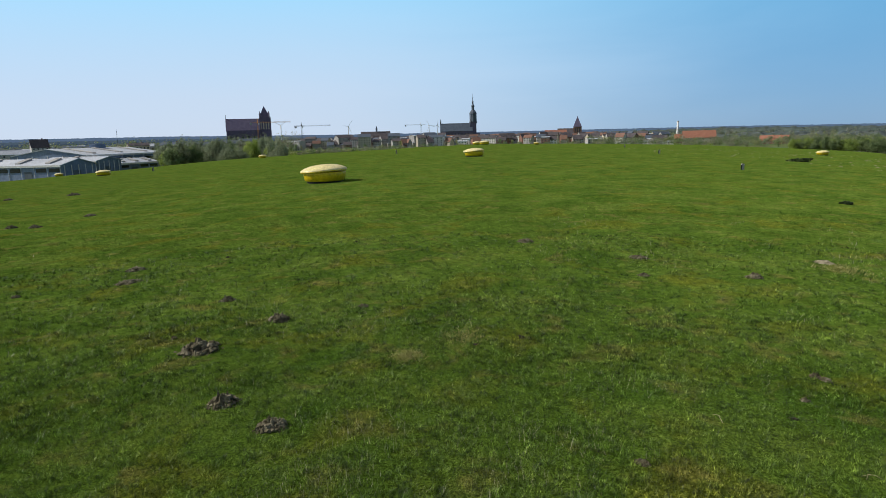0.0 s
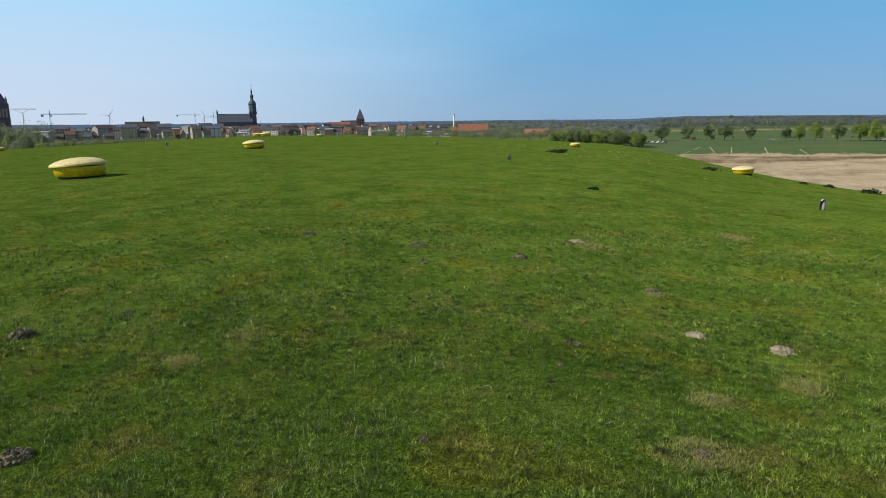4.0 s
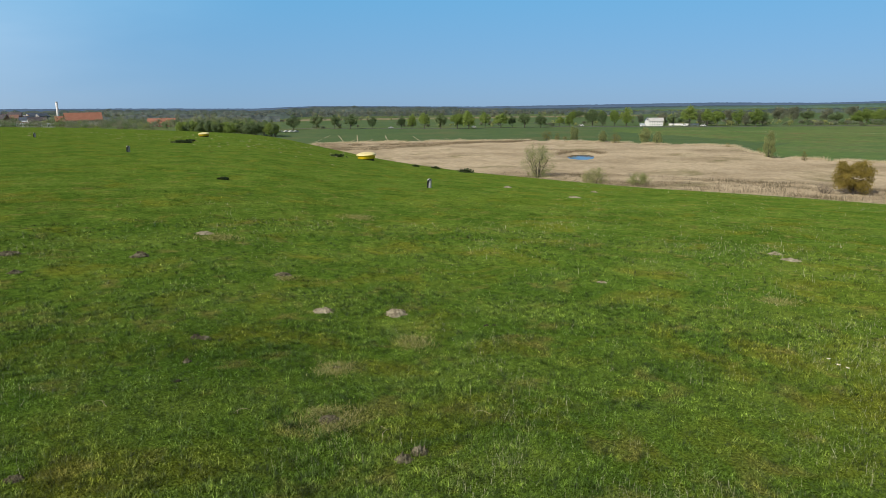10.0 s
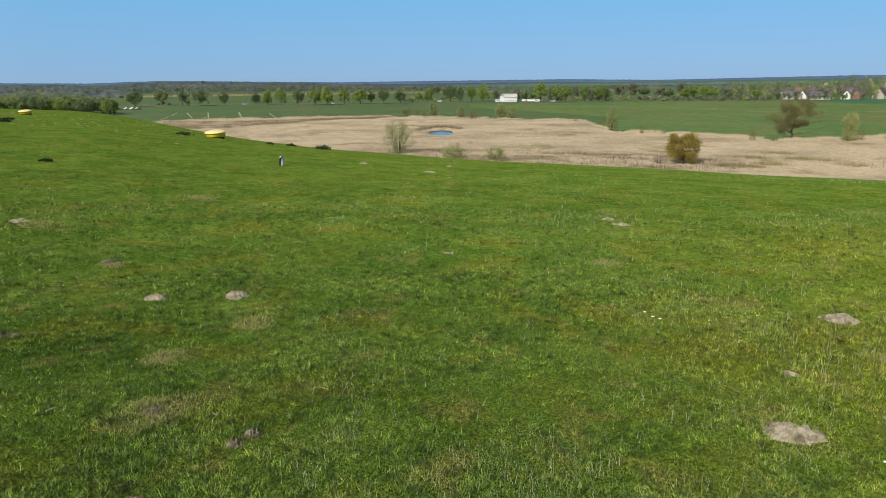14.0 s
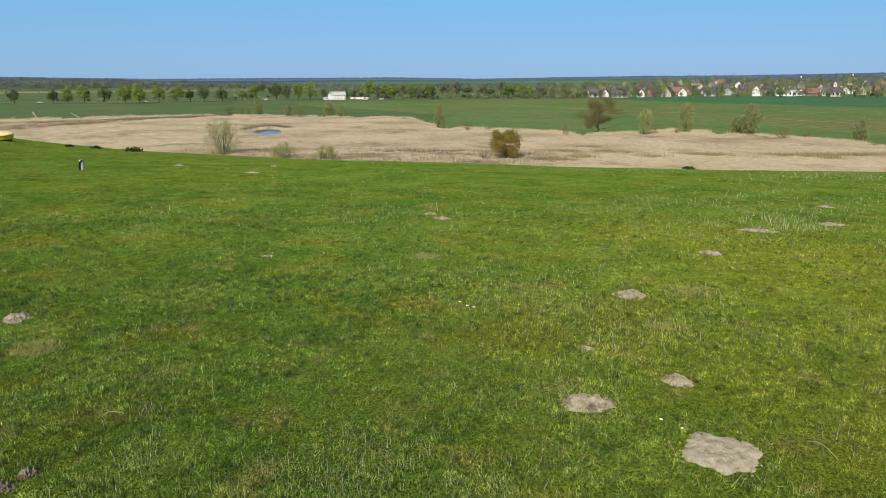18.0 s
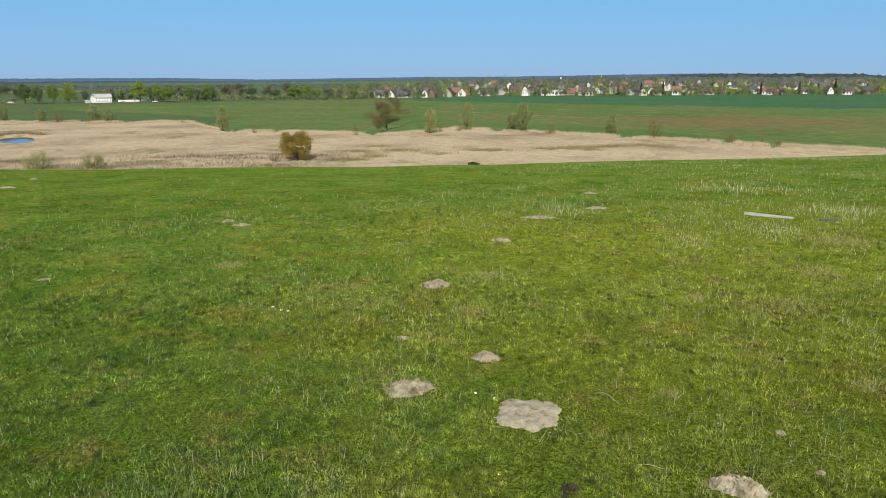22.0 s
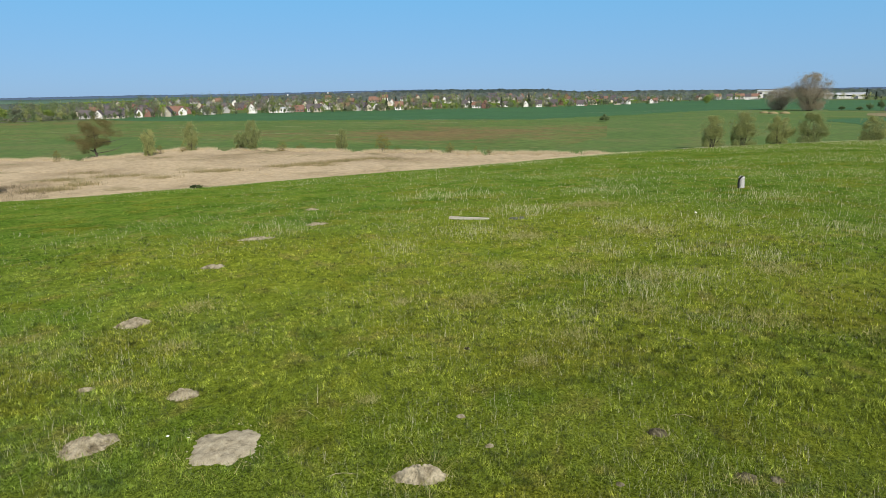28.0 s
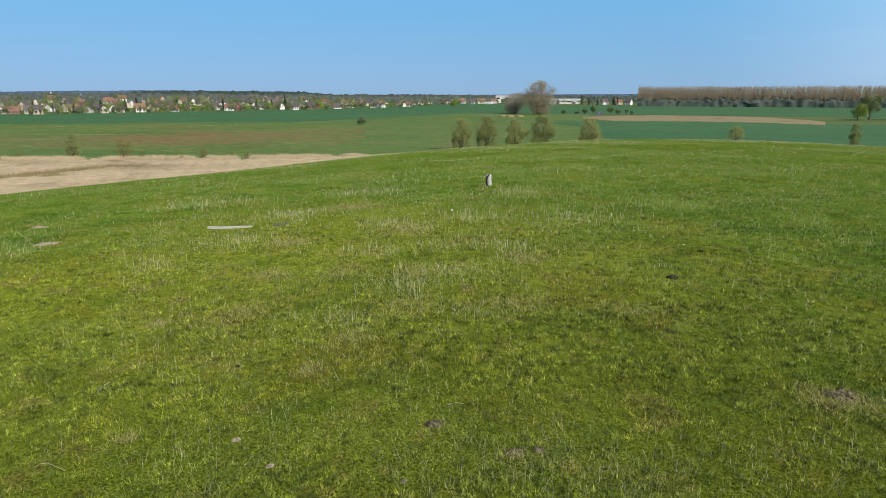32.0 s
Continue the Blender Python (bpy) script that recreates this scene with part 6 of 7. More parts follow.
# ---- molehills, bare spots and clods ----
def lump(v, f, x, y, z, s, g_, flat=.7):
    """Adds one irregular crumb of soil to a mesh under way."""
    k, sides = len(v), 6
    tilt = g_.uniform(0, 6.28)
    v.append((x, y, z - s * flat * .8))
    for ring_z, q in ((-.45, .85), (.1, 1.0), (.6, .68)):
        for j in range(sides):
            t = 2 * math.pi * j / sides + tilt
            e = q * s * g_.uniform(.65, 1.2)
            v.append((x + e * math.cos(t), y + e * math.sin(t), z + s * flat * (ring_z + g_.uniform(-.2, .2))))
    v.append((x + g_.uniform(-.3, .3) * s, y + g_.uniform(-.3, .3) * s, z + s * flat * g_.uniform(.75, 1.1)))
    for j in range(sides):
        m_ = (j + 1) % sides
        f.append((k, k + 1 + m_, k + 1 + j))
        for i in (0, 1):
            a_, b_ = k + 1 + i * sides, k + 1 + (i + 1) * sides
            f.append((a_ + j, a_ + m_, b_ + m_, b_ + j))
        f.append((k + 13 + j, k + 13 + m_, k + 19))


def mound_mesh(w, d, h, seed, mat, lumps=40, coarse=.13, rough=1.0):
    """A heap with a ragged outline, made of a lumpy body and many half-sunk crumbs that spill over its edge."""
    g_ = random.Random(seed)
    n_a, n_r = 44, 12
    v, f = [], []
    for i in range(n_r + 1):
        u = i / n_r
        for j in range(n_a):
            t = 2 * math.pi * j / n_a
            c_, s_ = math.cos(t), math.sin(t)
            rad = 1 + .30 * noise.noise(Vector((c_ * 1.3, s_ * 1.3, seed * 1.7))) + .24 * noise.noise(Vector((c_ * 3.7, s_ * 3.7, seed * 2.3)))
            x_, y_ = u * rad * w / 2 * c_, u * rad * d / 2 * s_
            q = Vector((x_ / max(w, .1) * 4.2, y_ / max(w, .1) * 4.2, seed * 3.1))
            prof = max(0, 1 - u ** 1.7)
            z_ = h * prof * (.8 + .5 * noise.noise(q)) + rough * h * prof ** .4 * (.45 * noise.noise(q * 2.3) + .28 * noise.noise(q * 5.1)) - .010 * (u > .95)
            v.append((x_, y_, z_))
    for i in range(n_r):
        for j in range(n_a):
            f.append((i * n_a + j, (i + 1) * n_a + j, (i + 1) * n_a + (j + 1) % n_a, i * n_a + (j + 1) % n_a))
    cv, cf = [], []
    for _ in range(lumps):
        t, u = g_.uniform(0, 6.28), g_.random() ** .6 * 1.18
        s = w * coarse * g_.uniform(.25, 1.0) * (1 if u < .95 else .5)
        lump(cv, cf, u * w / 2 * math.cos(t), u * d / 2 * math.sin(t), h * max(0, 1 - u ** 1.7) * .85 + s * .15, s, g_)
    return mesh_of("molehill", v, f, mat), mesh_of("loose_soil", cv, cf, mat) if cv else None


def patch_mesh(w, d, h, seed, mat, crumbs=90):
    """Bare trodden ground: nearly flat, a rounded square with frayed edges, small hummocks and loose crumbs."""
    g_ = random.Random(seed)
    n_a, n_r = 120, 26
    v, f = [], []
    for i in range(n_r + 1):
        u = i / n_r
        for j in range(n_a):
            t = 2 * math.pi * j / n_a
            c_, s_ = math.cos(t), math.sin(t)
            rad = (abs(c_) ** 3 + abs(s_) ** 3) ** (-1 / 3)
            rad *= 1 + .22 * noise.noise(Vector((c_ * 2, s_ * 2, seed))) + .08 * noise.noise(Vector((c_ * 6, s_ * 6, seed))) + .10 * noise.noise(Vector((c_ * 19, s_ * 19, seed)))
            x_, y_ = u * rad * w / 2 * c_, u * rad * d / 2 * s_
            q = Vector((x_ * 14, y_ * 14, seed))
            z_ = h * (1 - u ** 3) * (.6 + .5 * noise.noise(q)) + h * (1 - u ** 6) * (.22 * noise.noise(q * 2.1) + .22 * noise.noise(q * 6) + .18 * noise.noise(q * 13)) + .006 - .014 * u ** 8
            v.append((x_, y_, z_))
    for i in range(n_r):
        for j in range(n_a):
            f.append((i * n_a + j, (i + 1) * n_a + j, (i + 1) * n_a + (j + 1) % n_a, i * n_a + (j + 1) % n_a))
    cv, cf = [], []
    for _ in range(crumbs):
        t, u = g_.uniform(0, 6.28), g_.random() ** .5 * 1.3
        s = g_.uniform(.002, .007)
        lump(cv, cf, u * w / 2 * math.cos(t), u * d / 2 * math.sin(t), .006 + h * .4 * max(0, 1 - u), s, g_)
    return mesh_of("sand_patch", v, f, mat, True), mesh_of("loose_soil", cv, cf, mat)


def molehill(x, y, w, d, h, mat, label, name="molehill", category="molehill", lumps=40, coarse=.13, rough=1.0, mesh=None):
    molehill.n += 1
    body, crumbs = mesh or mound_mesh(w, d, h, molehill.n, mat, lumps, coarse, rough)
    o = new(name, body)
    if crumbs:
        tagged(part("loose_soil", crumbs, mat, o), kind="stuff")
    # follow the slope of the ground
    sx, sy = (gz(x + .1, y) - gz(x - .1, y)) / .2, (gz(x, y + .1) - gz(x, y - .1)) / .2
    turn = math.degrees(math.atan2(-x, y))
    up = Vector((-sx, -sy, 1)).normalized()
    o.matrix_world = Matrix.Translation((x, y, gz(x, y) - .004)) @ Vector((0, 0, 1)).rotation_difference(up).to_matrix().to_4x4() @ pose(0, 0, 0, 0, 0, turn)
    return tagged(o, label, category, "molehills" if name == "molehill" else "")


molehill.n = 0
DARKS = [(-1.60, 6.1, .25, .11), (-1.49, 4.13, .24, .12), (-1.06, 3.71, .23, .09), (-2.07, 5.30, .40, .12), (-2.37, 6.96, .19, .08), (-4.32, 9.03, .3, .07), (-4.02, 8.17, .32, .05), (-5.24, 7.82, .14, .05), (1.27, 9.9, .28, .07), (3.55, 7.3, .22, .08), (-.83, 6.49, .13, .05)]
DARKS += [(2.35, 7.52, .16, .05), (2.57, 8.48, .28, .05), (-10.16, 15.34, .3, .1), (-9.57, 15.3, .3, .1), (-2.42, 5.64, .07, .04), (-16.98, 25.7, .4, .12), (-14.72, 26.25, .5, .12), (-9.19, 17.05, .33, .08), (2.58, 4.35, .10, .05), (2.41, 2.03, .11, .05), (2.52, 2.02, .11, .055), (2.46, -3.09, .12, .045), (1.95, -3.13, .12, .03), (1.87, -3.24, .07, .03), (2.19, -2.59, .05, .02), (.88, -4.95, .22, .03), (1.81, 2.0, .2, .05), (2.42, 2.62, .15, .04), (2.98, 3.23, .10, .03), (2.28, 3.94, .07, .04),
         (1.02, 3.17, .07, .04), (4.30, 5.62, .2, .05), (1.01, 3.19, .09, .03), (2.62, 4.30, .1, .04)]
for x, y, w, h in DARKS:
    molehill(x, y, w * .88, w * .75, h * .62, SOIL, "small crumbly mound of dark soil thrown up in the grass", lumps=110, coarse=.11, rough=2.0)
SANDS = [(4.22, 3.86, .21, .2, .055), (3.80, 4.35, .21, .14, .05), (3.85, -.41, .26, .22, .07), (4.27, -.93, .18, .16, .05), (6.2, -.72, .28, .24, .065), (8.15, -1.65, .28, .2, .045), (9.9, -2.52, .5, .3, .04), (10.8, -3.7, .38, .25, .04), (12.9, -4.2, .25, .2, .04), (10.1, 2.16, .2, .18, .05), (9.62, 1.84, .24, .2, .04),
         (2.72, -1.83, .24, .17, .07), (17.6, 11.93, .28, .25, .06), (16.4, 8.85, .4, .3, .05), (19.4, 9.8, .25, .2, .06), (6.7, 3.1, .13, .1, .02), (4.9, 8.25, .26, .18, .04), (3.17, -2.30, .06, .05, .02), (2.79, -2.26, .055, .05, .02), (4.70, -.38, .12, .09, .02)]
for x, y, w, d, h in SANDS:
    molehill(x, y, w * 1.05, d * 1.05, h * .95, SANDSOIL, "low mound of pale dry sand in the grass", lumps=70, coarse=.04, rough=.6)
molehill(3.51, -1.06, .42, .45, .022, SAND, "flat bare patch of pale dry sand with frayed edges", "sand_patch", "sand", mesh=patch_mesh(.37, .40, .018, 7, SAND, 50))
for x, y, w in ((4.5, 3.06, .055), (4.1, -2.86, .055), (2.79, -1.10, .07), (2.74, -1.06, .05), (4.57, 3.02, .04), (.24, 5.11, .045), (.63, 5.3, .04), (2.06, 3.66, .05), (.64, 5.25, .06), (2.78, -6.92, .1), (3.0, -8.19, .07), (-3.2, 9.6, .07), (-1.4, 10.4, .07)):
    molehill(x, y, w, w * .8, w * .3, CLOD, "small black clod of earth in the grass", "clod", "clod", 9, .3)
molehill(8.96, -6.5, .30, .09, .028, NETTING, "crumpled grey-green netting lying in the grass", "netting", "litter", 30)
for x, y, s in ((3.78, -.80, .024), (3.71, -.90, .02), (7.59, -9.02, .05)):
    molehill(x, y, s, s * .8, s * .55, PETAL, "small white stone in the grass", "stone", "stone", 0, rough=.3)


def daisy(x, y, s):
    top = thing("daisy", "small white daisy in the grass", "flower", x, y, gz(x, y), 0, "daisies")
    part("stem", lathe([(.0018, -.01), (.0014, .045)], 6), LEAF_DARK, top)
    part("disc", lathe([(.006 * s, .045), (.005 * s, .050)], 10), YELLOW, top)
    bm = bmesh.new()
    for k in range(12):
        t = 2 * math.pi * k / 12
        c_, n_ = Vector((math.cos(t), math.sin(t), 0)), Vector((-math.sin(t), math.cos(t), 0))
        put(bm, ([c_ * .005 * s + n_ * -.002 * s + Vector((0, 0, .046)), c_ * .005 * s + n_ * .002 * s + Vector((0, 0, .046)), c_ * .019 * s + n_ * .004 * s + Vector((0, 0, .050)), c_ * .019 * s - n_ * .004 * s + Vector((0, 0, .050))], [(0, 1, 2, 3)]))
    part("petals", bm, PETAL, top)


for x, y in ((5.30, .52), (5.33, .58), (5.42, .66), (7.6, -9.1), (7.4, -8.8), (3.2, -8.2), (9.8, -9.0), (8.5, -10.6), (6.7, -15.8), (6.5, -15.4)):
    daisy(x, y, .5 + .025 * math.hypot(x, y))


# a few bent straws lying on the turf
for x, y, turn, long_ in ((2.50, 2.25, 30, .16), (3.05, 2.0, 110, .10), (2.1, 3.0, 160, .09), (2.9, -1.5, 75, .14), (3.6, -1.55, 20, .16), (4.4, -2.1, 130, .15), (2.5, -3.3, 60, .12), (3.3, -4.2, 10, .14), (1.6, 3.6, 80, .08)):
    st = thing("straw", "single pale bent straw lying in the turf", "straw", x, y, gz(x, y) + .03, turn, "loose straws")
    bm = bmesh.new()
    tube(bm, [(-long_ / 2, 0, -.01), (-long_ * .1, .012, .012), (long_ * .2, .006, .010), (long_ / 2, -.01, -.012)], [.0008, .0010, .0009, .0005], 6)
    part("stalk", bm, F_PALE, st)
    bm = bmesh.new()
    tube(bm, [(long_ * .2, .006, .010), (long_ * .34, .03, .014), (long_ * .42, .05, .004)], [.0009, .0008, .0004], 5)
    part("leaf", bm, F_PALE, st)

# dark weed clumps near the crest
def weeds(x, y, w, h, seed):
    r = np.random.default_rng(seed)
    n_ = 260
    c_ = np.stack([r.normal(0, w * .24, n_), r.normal(0, w * .16, n_), r.uniform(.02, h, n_) * r.uniform(.4, 1, n_)], 1)
    a_ = r.normal(0, 1, (n_, 3))
    a_ /= np.linalg.norm(a_, axis=1)[:, None]
    b_ = np.cross(a_, r.normal(0, 1, (n_, 3)))
    b_ /= np.linalg.norm(b_, axis=1)[:, None]
    s = .045 * r.uniform(.6, 1.4, n_)[:, None] * (1 + w)
    c_[:, 2] -= (c_[:, 0] / w) ** 2 * h * .5
    top = thing("weed_clump", "low dark green clump of weeds in the turf", "weeds", x, y, gz(x, y), math.degrees(math.atan2(-x, y)))
    part("leaves", tris_mesh("leaves", np.stack([c_ - a_ * s, c_ - b_ * s * .5, c_ + a_ * s, c_ + b_ * s * .5], 1), WEED, 4), WEED, top)
    bm = bmesh.new()
    for k in range(5):
        tube(bm, [(w * .1 * (k - 2), 0, -.05), (w * .13 * (k - 2), .02, h * .7)], [.01, .004], 5)
    part("stems", bm, LEAF_OLIVE, top)


for x, y, w, h in ((18.7, 34.4, 1.15, .18), (23.6, 27.3, .8, .16), (26.5, 24.2, .35, .12), (27.6, 21.6, .85, .28), (28.6, 24.6, .5, .16), (29.8, -3.9, .5, .14), (9.2, 14.8, .25, .05), (20.6, 37, .6, .1)):
    weeds(x, y, w * .8, h * .8, int(x * 10))

# low pale grass tufts strewn along the shoulder, as flat cones
r = np.random.default_rng(21)
pts = []
for k in range(330):
    az, rr = r.uniform(15, 42), r.uniform(26, 62)
    if abs(rr - (64 - 1.0 * (az - 15))) > 13:
        continue
    x, y = at(az, rr)
    s, zc = r.uniform(.05, .15), gz(x, y)
    m_ = [(x + s * math.cos(t) * r.uniform(.6, 1.2), y + s * math.sin(t) * r.uniform(.6, 1.2), zc - .01) for t in np.linspace(0, 6.28, 7)[:-1]]
    for j in range(6):
        pts.append([m_[j], m_[(j + 1) % 6], (x, y, zc + .012 + s * .2)])
tagged(new("sand_castings", tris_mesh("sand_castings", pts, PALETUFT)), "many small pale sand castings in the turf", "sand", kind="stuff")

# ---- the sward ----
BARE = np.array([(x, y, w * .40) for x, y, w, h in DARKS] + [(x, y, w * .46) for x, y, w, d, h in SANDS] + [(3.51, -1.06, .23)])
DRY = [(2.45, 2.58, .17, 0), (2.95, 3.18, .14, 0), (3.74, 3.15, .13, 0), (6.4, -1.25, .22, 0), (5.28, -.94, .15, 0), (4.24, 5.5, .12, 0), (3.6, -3.1, .12, 0), (.9, -4.8, .2, 0), (3.64, -1.9, .07, 0), (4.9, 7.9, .3, 0), (-.3, 4.9, .12, 1), (.15, 5.3, .2, 0)]
DRY += [(4.2, -4.6, .35, 0), (4.9, -5.4, .4, 0), (5.6, -5.0, .3, 0), (3.4, -5.2, .35, 0), (4.4, -6.6, .35, 0), (2.6, -5.6, .3, 0), (2.46, -3.09, .07, 0), (1.93, -3.1, .08, 0), (6.8, -7.2, .5, 0), (3.9, -3.7, .22, 0), (9.4, -8.4, .6, 0), (8.0, 8.5, .3, 0), (7.1, 1.4, .2, 0), (3.51, -1.06, .34, 0), (3.85, -.41, .2, 0), (2.72, -1.83, .2, 0), (5.46, -2.94, .1, 0), (5.2, -3.6, .25, 0), (6.1, -4.4, .3, 0), (7.4, -5.6, .35, 0)]


def patchy(x, y):
    return np.sin(1.1 * x + 2.1 * np.sin(.6 * y)) * np.sin(1.4 * y + 1.7 * np.sin(.5 * x + 1)) + .6 * np.sin(3.7 * x + 1.1 * y) * np.sin(3.1 * y - 1.7 * x)


def blades(name, label, x, y, h, w, lean, mat, seed):
    r = np.random.default_rng(seed)
    d2 = np.full(len(x), 9.0)
    for bx_, by_, br in BARE:
        d2 = np.minimum(d2, ((x - bx_) ** 2 + (y - by_) ** 2) / br ** 2)
    ok = d2 > r.uniform(.6, 1.1, len(x))
    x, y, h, w = x[ok], y[ok], h[ok], w[ok]
    n_ = len(x)
    t, q = r.uniform(0, math.pi, n_), r.uniform(0, 2 * math.pi, n_)
    base = np.stack([x, y, ground_z(x, y) - .004], 1)
    side = np.stack([np.cos(t) * w, np.sin(t) * w, 0 * t], 1) * .5
    l_ = np.abs(r.normal(0, lean, n_)) * h
    tip = np.stack([np.cos(q) * l_, np.sin(q) * l_, h], 1)
    ob = new(name, tris_mesh(name, np.stack([base - side, base + side, base + tip], 1), mat))
    return tagged(ob, label, "grass", kind="stuff")


r = np.random.default_rng(77)


def tufted(tufts, per, r0, r1, spread, tall, wide, lean, name, label, mat, az0=-42, az1=182):
    """Blades in small tufts that part outwards, so that the sward has light and dark hollows."""
    az_ = np.radians(r.uniform(az0, az1, tufts))
    rr_ = np.exp(r.uniform(math.log(r0), math.log(r1), tufts)) if r0 else r1 * np.sqrt(r.uniform(0, 1, tufts))
    cx, cy = rr_ * np.sin(az_), rr_ * np.cos(az_)
    clumps = np.sin(19 * cx + 3 * np.sin(7 * cy)) * np.sin(17 * cy + 3 * np.sin(6 * cx + 1)) + .7 * np.sin(33 * cx + 11 * cy) * np.sin(31 * cy - 9 * cx)
    vigour = np.clip(.85 + .22 * patchy(cx, cy) + .55 * clumps + r.normal(0, .25, tufts), .25, 2.2)
    k = np.repeat(np.arange(tufts), per)
    m_ = len(k)
    q, u = r.uniform(0, 2 * math.pi, m_), r.uniform(0, 1, m_)
    rad = spread * (1 + .02 * rr_[k]) * u
    x, y = cx[k] + rad * np.cos(q), cy[k] + rad * np.sin(q)
    h = tall * vigour[k] * r.uniform(.55, 1.25, m_) * (1 + .006 * rr_[k])
    w = np.maximum(wide, .0009 * rr_[k]) * r.uniform(.6, 1.25, m_)
    d2 = np.full(m_, 9.0)
    for bx_, by_, br in BARE:
        d2 = np.minimum(d2, ((x - bx_) ** 2 + (y - by_) ** 2) / br ** 2)
    ok = d2 > r.uniform(.6, 1.1, m_)
    x, y, h, w, q, u = x[ok], y[ok], h[ok], w[ok], q[ok], u[ok]
    m_ = len(x)
    t = q + math.pi / 2 + r.normal(0, .9, m_)
    base = np.stack([x, y, ground_z(x, y) - .004], 1)
    side = np.stack([np.cos(t) * w, np.sin(t) * w, 0 * t], 1) * .5
    out = h * (lean * u + np.abs(r.normal(0, .3, m_)))
    q2 = q + r.normal(0, .6, m_)
    tip = np.stack([np.cos(q2) * out, np.sin(q2) * out, h], 1)
    ob = new(name, tris_mesh(name, np.stack([base - side, base + side, base + tip], 1), mat))
    return tagged(ob, label, "grass", kind="stuff")


tufted(165000, 7, 1.8, 6.5, .022, .022, .0034, .8, "grass", "short green turf of the mound", BLADE)
tufted(34000, 7, 5.6, 11, .032, .030, .0044, .95, "grass", "short green turf along the mound", BLADE)
tufted(40000, 6, 4.6, 15, .034, .024, .0070, .75, "grass", "short green turf of the mound's shoulders", FARBLADE)
tufted(50000, 3, 0, 1.85, .024, .022, .0056, .8, "grass", "short green turf on the top of the mound", BLADE, -180, 180)
tufted(42000, 3, 1.8, 9, .026, .024, .0075, .8, "grass", "short green turf on the back of the mound", BLADE, 182, 318)
# the sward farther off, in broader clumps
n_ = 30000
az = np.radians(r.uniform(-42, 182, n_))
rr = np.exp(r.uniform(math.log(7), math.log(17), n_))
x, y = rr * np.sin(az), rr * np.cos(az)
blades("grass_beyond", "short green turf farther along the mound", x, y, (.022 + .0003 * rr) * r.uniform(.5, 1.3, n_), .0012 * rr * r.uniform(.6, 1.3, n_), .9, FARBLADE, 5)
# longer tufts
n_ = 150000
az = np.radians(r.uniform(-42, 182, n_))
rr = np.exp(r.uniform(math.log(1.9), math.log(60), n_))
x, y = rr * np.sin(az), rr * np.cos(az)
ok = patchy(x * 1.7 + 3, y * 1.7) > r.uniform(-.4, 1.2, n_)
x, y, rr = x[ok], y[ok], rr[ok]
for ok, mat in ((rr < 6, BLADE), (rr >= 6, FARBLADE)):
    m_ = int(ok.sum())
    blades("grass_tufts", "longer tufts of green grass in the turf", x[ok], y[ok], r.uniform(.03, .065, m_), np.maximum(.0028, .0008 * rr[ok]) * r.uniform(.6, 1.2, m_), .6, mat, 2)
# dry stalks, denser on the field side
n_ = 190000
az = np.radians(r.uniform(-42, 182, n_))
rr = np.exp(r.uniform(math.log(2.2), math.log(42), n_))
x, y = rr * np.sin(az), rr * np.cos(az)
deg = np.degrees(az)
want = np.interp(deg, [-42, 10, 40, 60, 80, 110, 125, 160, 182], [-.08, .0, .12, .42, .5, .62, .92, .85, .3])
ok = patchy(x * .8 + 1, y * .8 + 2) * .55 + .45 * patchy(x * 3.1 + 5, y * 3.1) + want - .25 > r.uniform(0, 1.1, n_)
x, y, rr = x[ok], y[ok], rr[ok]
ok = rr < np.interp(np.degrees(np.arctan2(x, y)), [60, 100, 120, 182], [13, 14, 26, 26])
x, y, rr = x[ok], y[ok], rr[ok]
blades("dry_stalks", "pale dry stalks standing in the turf", x, y, (1 - .012 * rr) * r.uniform(.022, .08, len(x)) * np.where(r.uniform(0, 1, len(x)) < .15, 1.7, 1), np.maximum(.0013, .00036 * rr) * r.uniform(.7, 1.3, len(x)), .4, STRAW, 3)
# standing clusters of bleached stalks
xs, ys = [], []
for cx, cy, rad, m_ in ((6.2, -5.9, .45, 150), (4.6, -4.94, .35, 150), (4.31, -3.98, .25, 70), (4.88, -7.08, .5, 190), (4.66, -5.6, .4, 150), (3.5, -4.76, .3, 70), (5.6, -6.6, .45, 130), (7.4, -7.4, .6, 190), (6.9, -8.6, .7, 200), (8.3, -5.2, .6, 160), (9.6, -7.2, .8, 220), (11.0, -10.2, 1.0, 260), (8.2, -11.5, .9, 240), (5.2, -9.4, .6, 160), (10.6, -3.0, .6, 120), (7.9, -3.9, .4, 80), (13.2, -7.4, 1.1, 260)):
    m_ = int(m_ * 1.6)
    xs.append(cx + r.normal(0, rad * .65, m_)), ys.append(cy + r.normal(0, rad * .5, m_))
x, y = np.concatenate(xs), np.concatenate(ys)
rr = np.hypot(x, y)
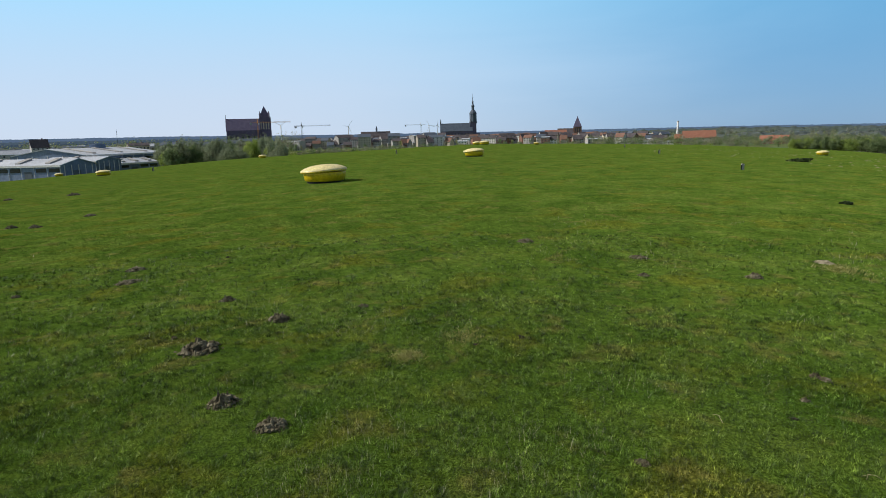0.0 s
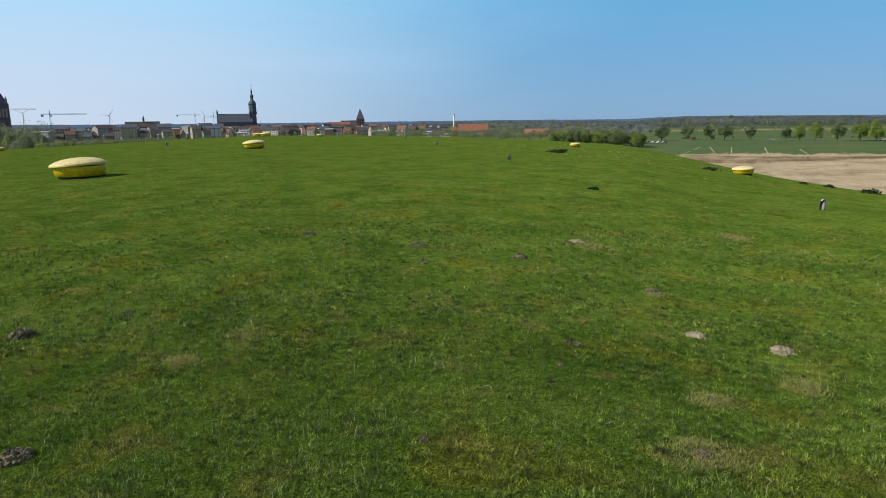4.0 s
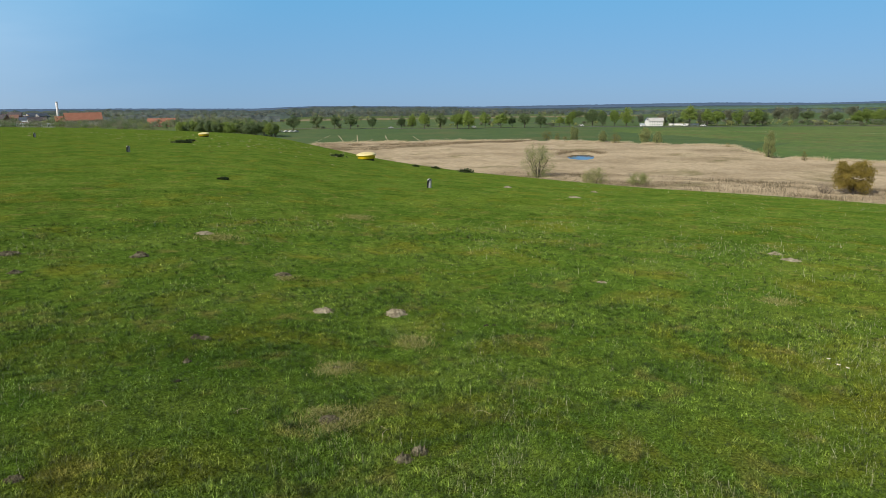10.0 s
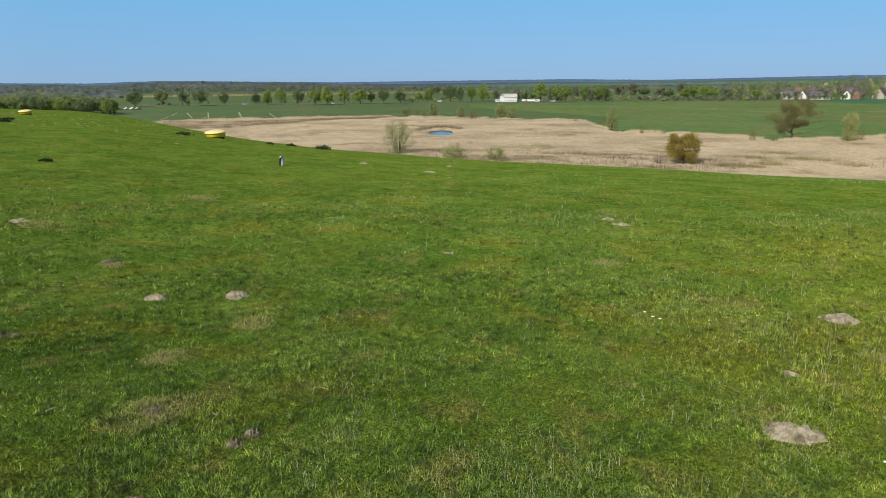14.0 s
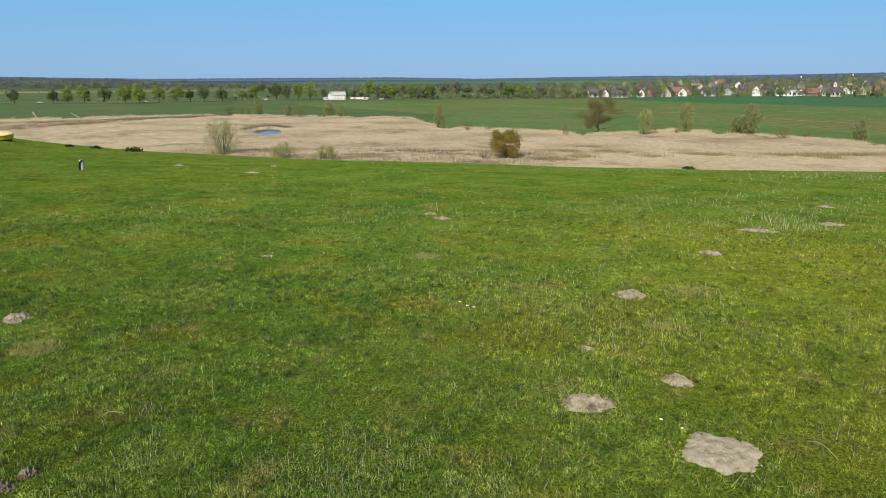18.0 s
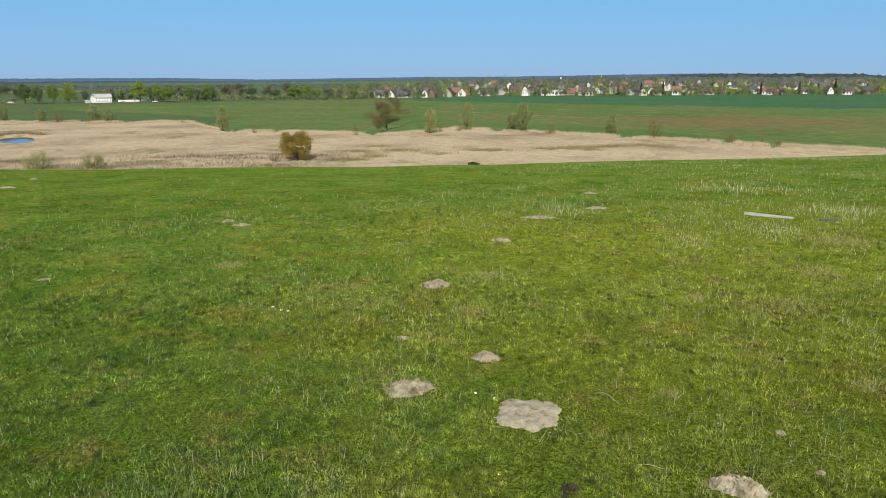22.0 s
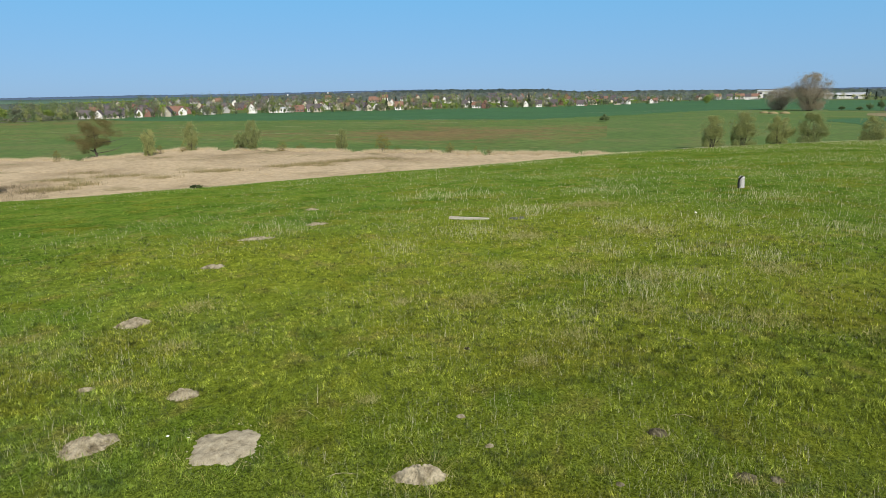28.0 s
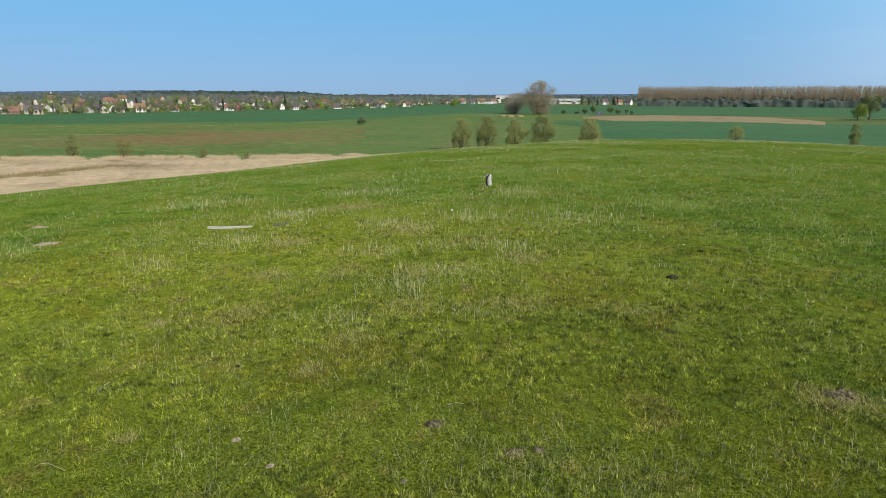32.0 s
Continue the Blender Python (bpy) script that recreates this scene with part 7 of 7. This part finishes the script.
blades("dry_stalks", "clusters of bleached dead stalks", x, y, r.uniform(.04, .13, len(x)), np.maximum(.0015, .0004 * rr) * r.uniform(.7, 1.3, len(x)), .35, STRAW, 9)
# a pale fringe of old stalks along the shoulder
n_ = 170000
az = np.radians(r.uniform(60, 178, n_))
rr = r.uniform(9, 62, n_)
ok = r.uniform(0, 1, n_) < np.interp(np.degrees(az), [60, 85, 110, 125, 178], [.12, .25, .5, 1, 1])
az, rr = az[ok], rr[ok]
x, y = rr * np.sin(az), rr * np.cos(az)
ok = patchy(x * .3 + 2, y * .3) > r.uniform(-.6, 1.2, len(x))
x, y, rr = x[ok], y[ok], rr[ok]
blades("dry_fringe", "pale old stalks along the shoulder of the mound", x, y, r.uniform(.024, .075, len(x)), .00036 * rr * r.uniform(.6, 1.2, len(x)), .7, STRAW, 6)
# dead matted spots
xs, ys, hs, ws = [], [], [], []
for k, (cx, cy, rad, tall_) in enumerate(DRY):
    m_ = int((6000 if tall_ else 3000) * rad)
    xs.append(cx + r.normal(0, rad * .5, m_)), ys.append(cy + r.normal(0, rad * .5, m_))
    hs.append(r.uniform(.015, .05, m_) if tall_ else r.uniform(.01, .045, m_)), ws.append(np.maximum(.004, .001 * math.hypot(cx, cy)) * r.uniform(.6, 1.2, m_))
for cx, cy, rad, m_ in ((2.40, 2.63, .26, 2000), (2.98, 3.21, .17, 800), (3.78, 3.24, .18, 900), (.86, -4.9, .28, 1500)):
    t_ = r.uniform(0, 2 * math.pi, m_)
    q_ = rad * np.sqrt(r.uniform(.02, 1, m_)) * (1 + .25 * np.sin(2 * t_ + cx) + .15 * np.sin(3 * t_ + cy))
    xs.append(cx + q_ * np.cos(t_)), ys.append(cy + q_ * np.sin(t_) * .8)
    hs.append(.05 * (1 - .6 * (q_ / rad) ** 2).clip(.2, 1) * r.uniform(.45, 1.1, m_)), ws.append(np.full(m_, .0034) * r.uniform(.6, 1.2, m_))
blades("dead_grass", "matted dead grass in brownish spots", np.concatenate(xs), np.concatenate(ys), np.concatenate(hs), np.concatenate(ws), 1.4, DEADBLADE, 4)
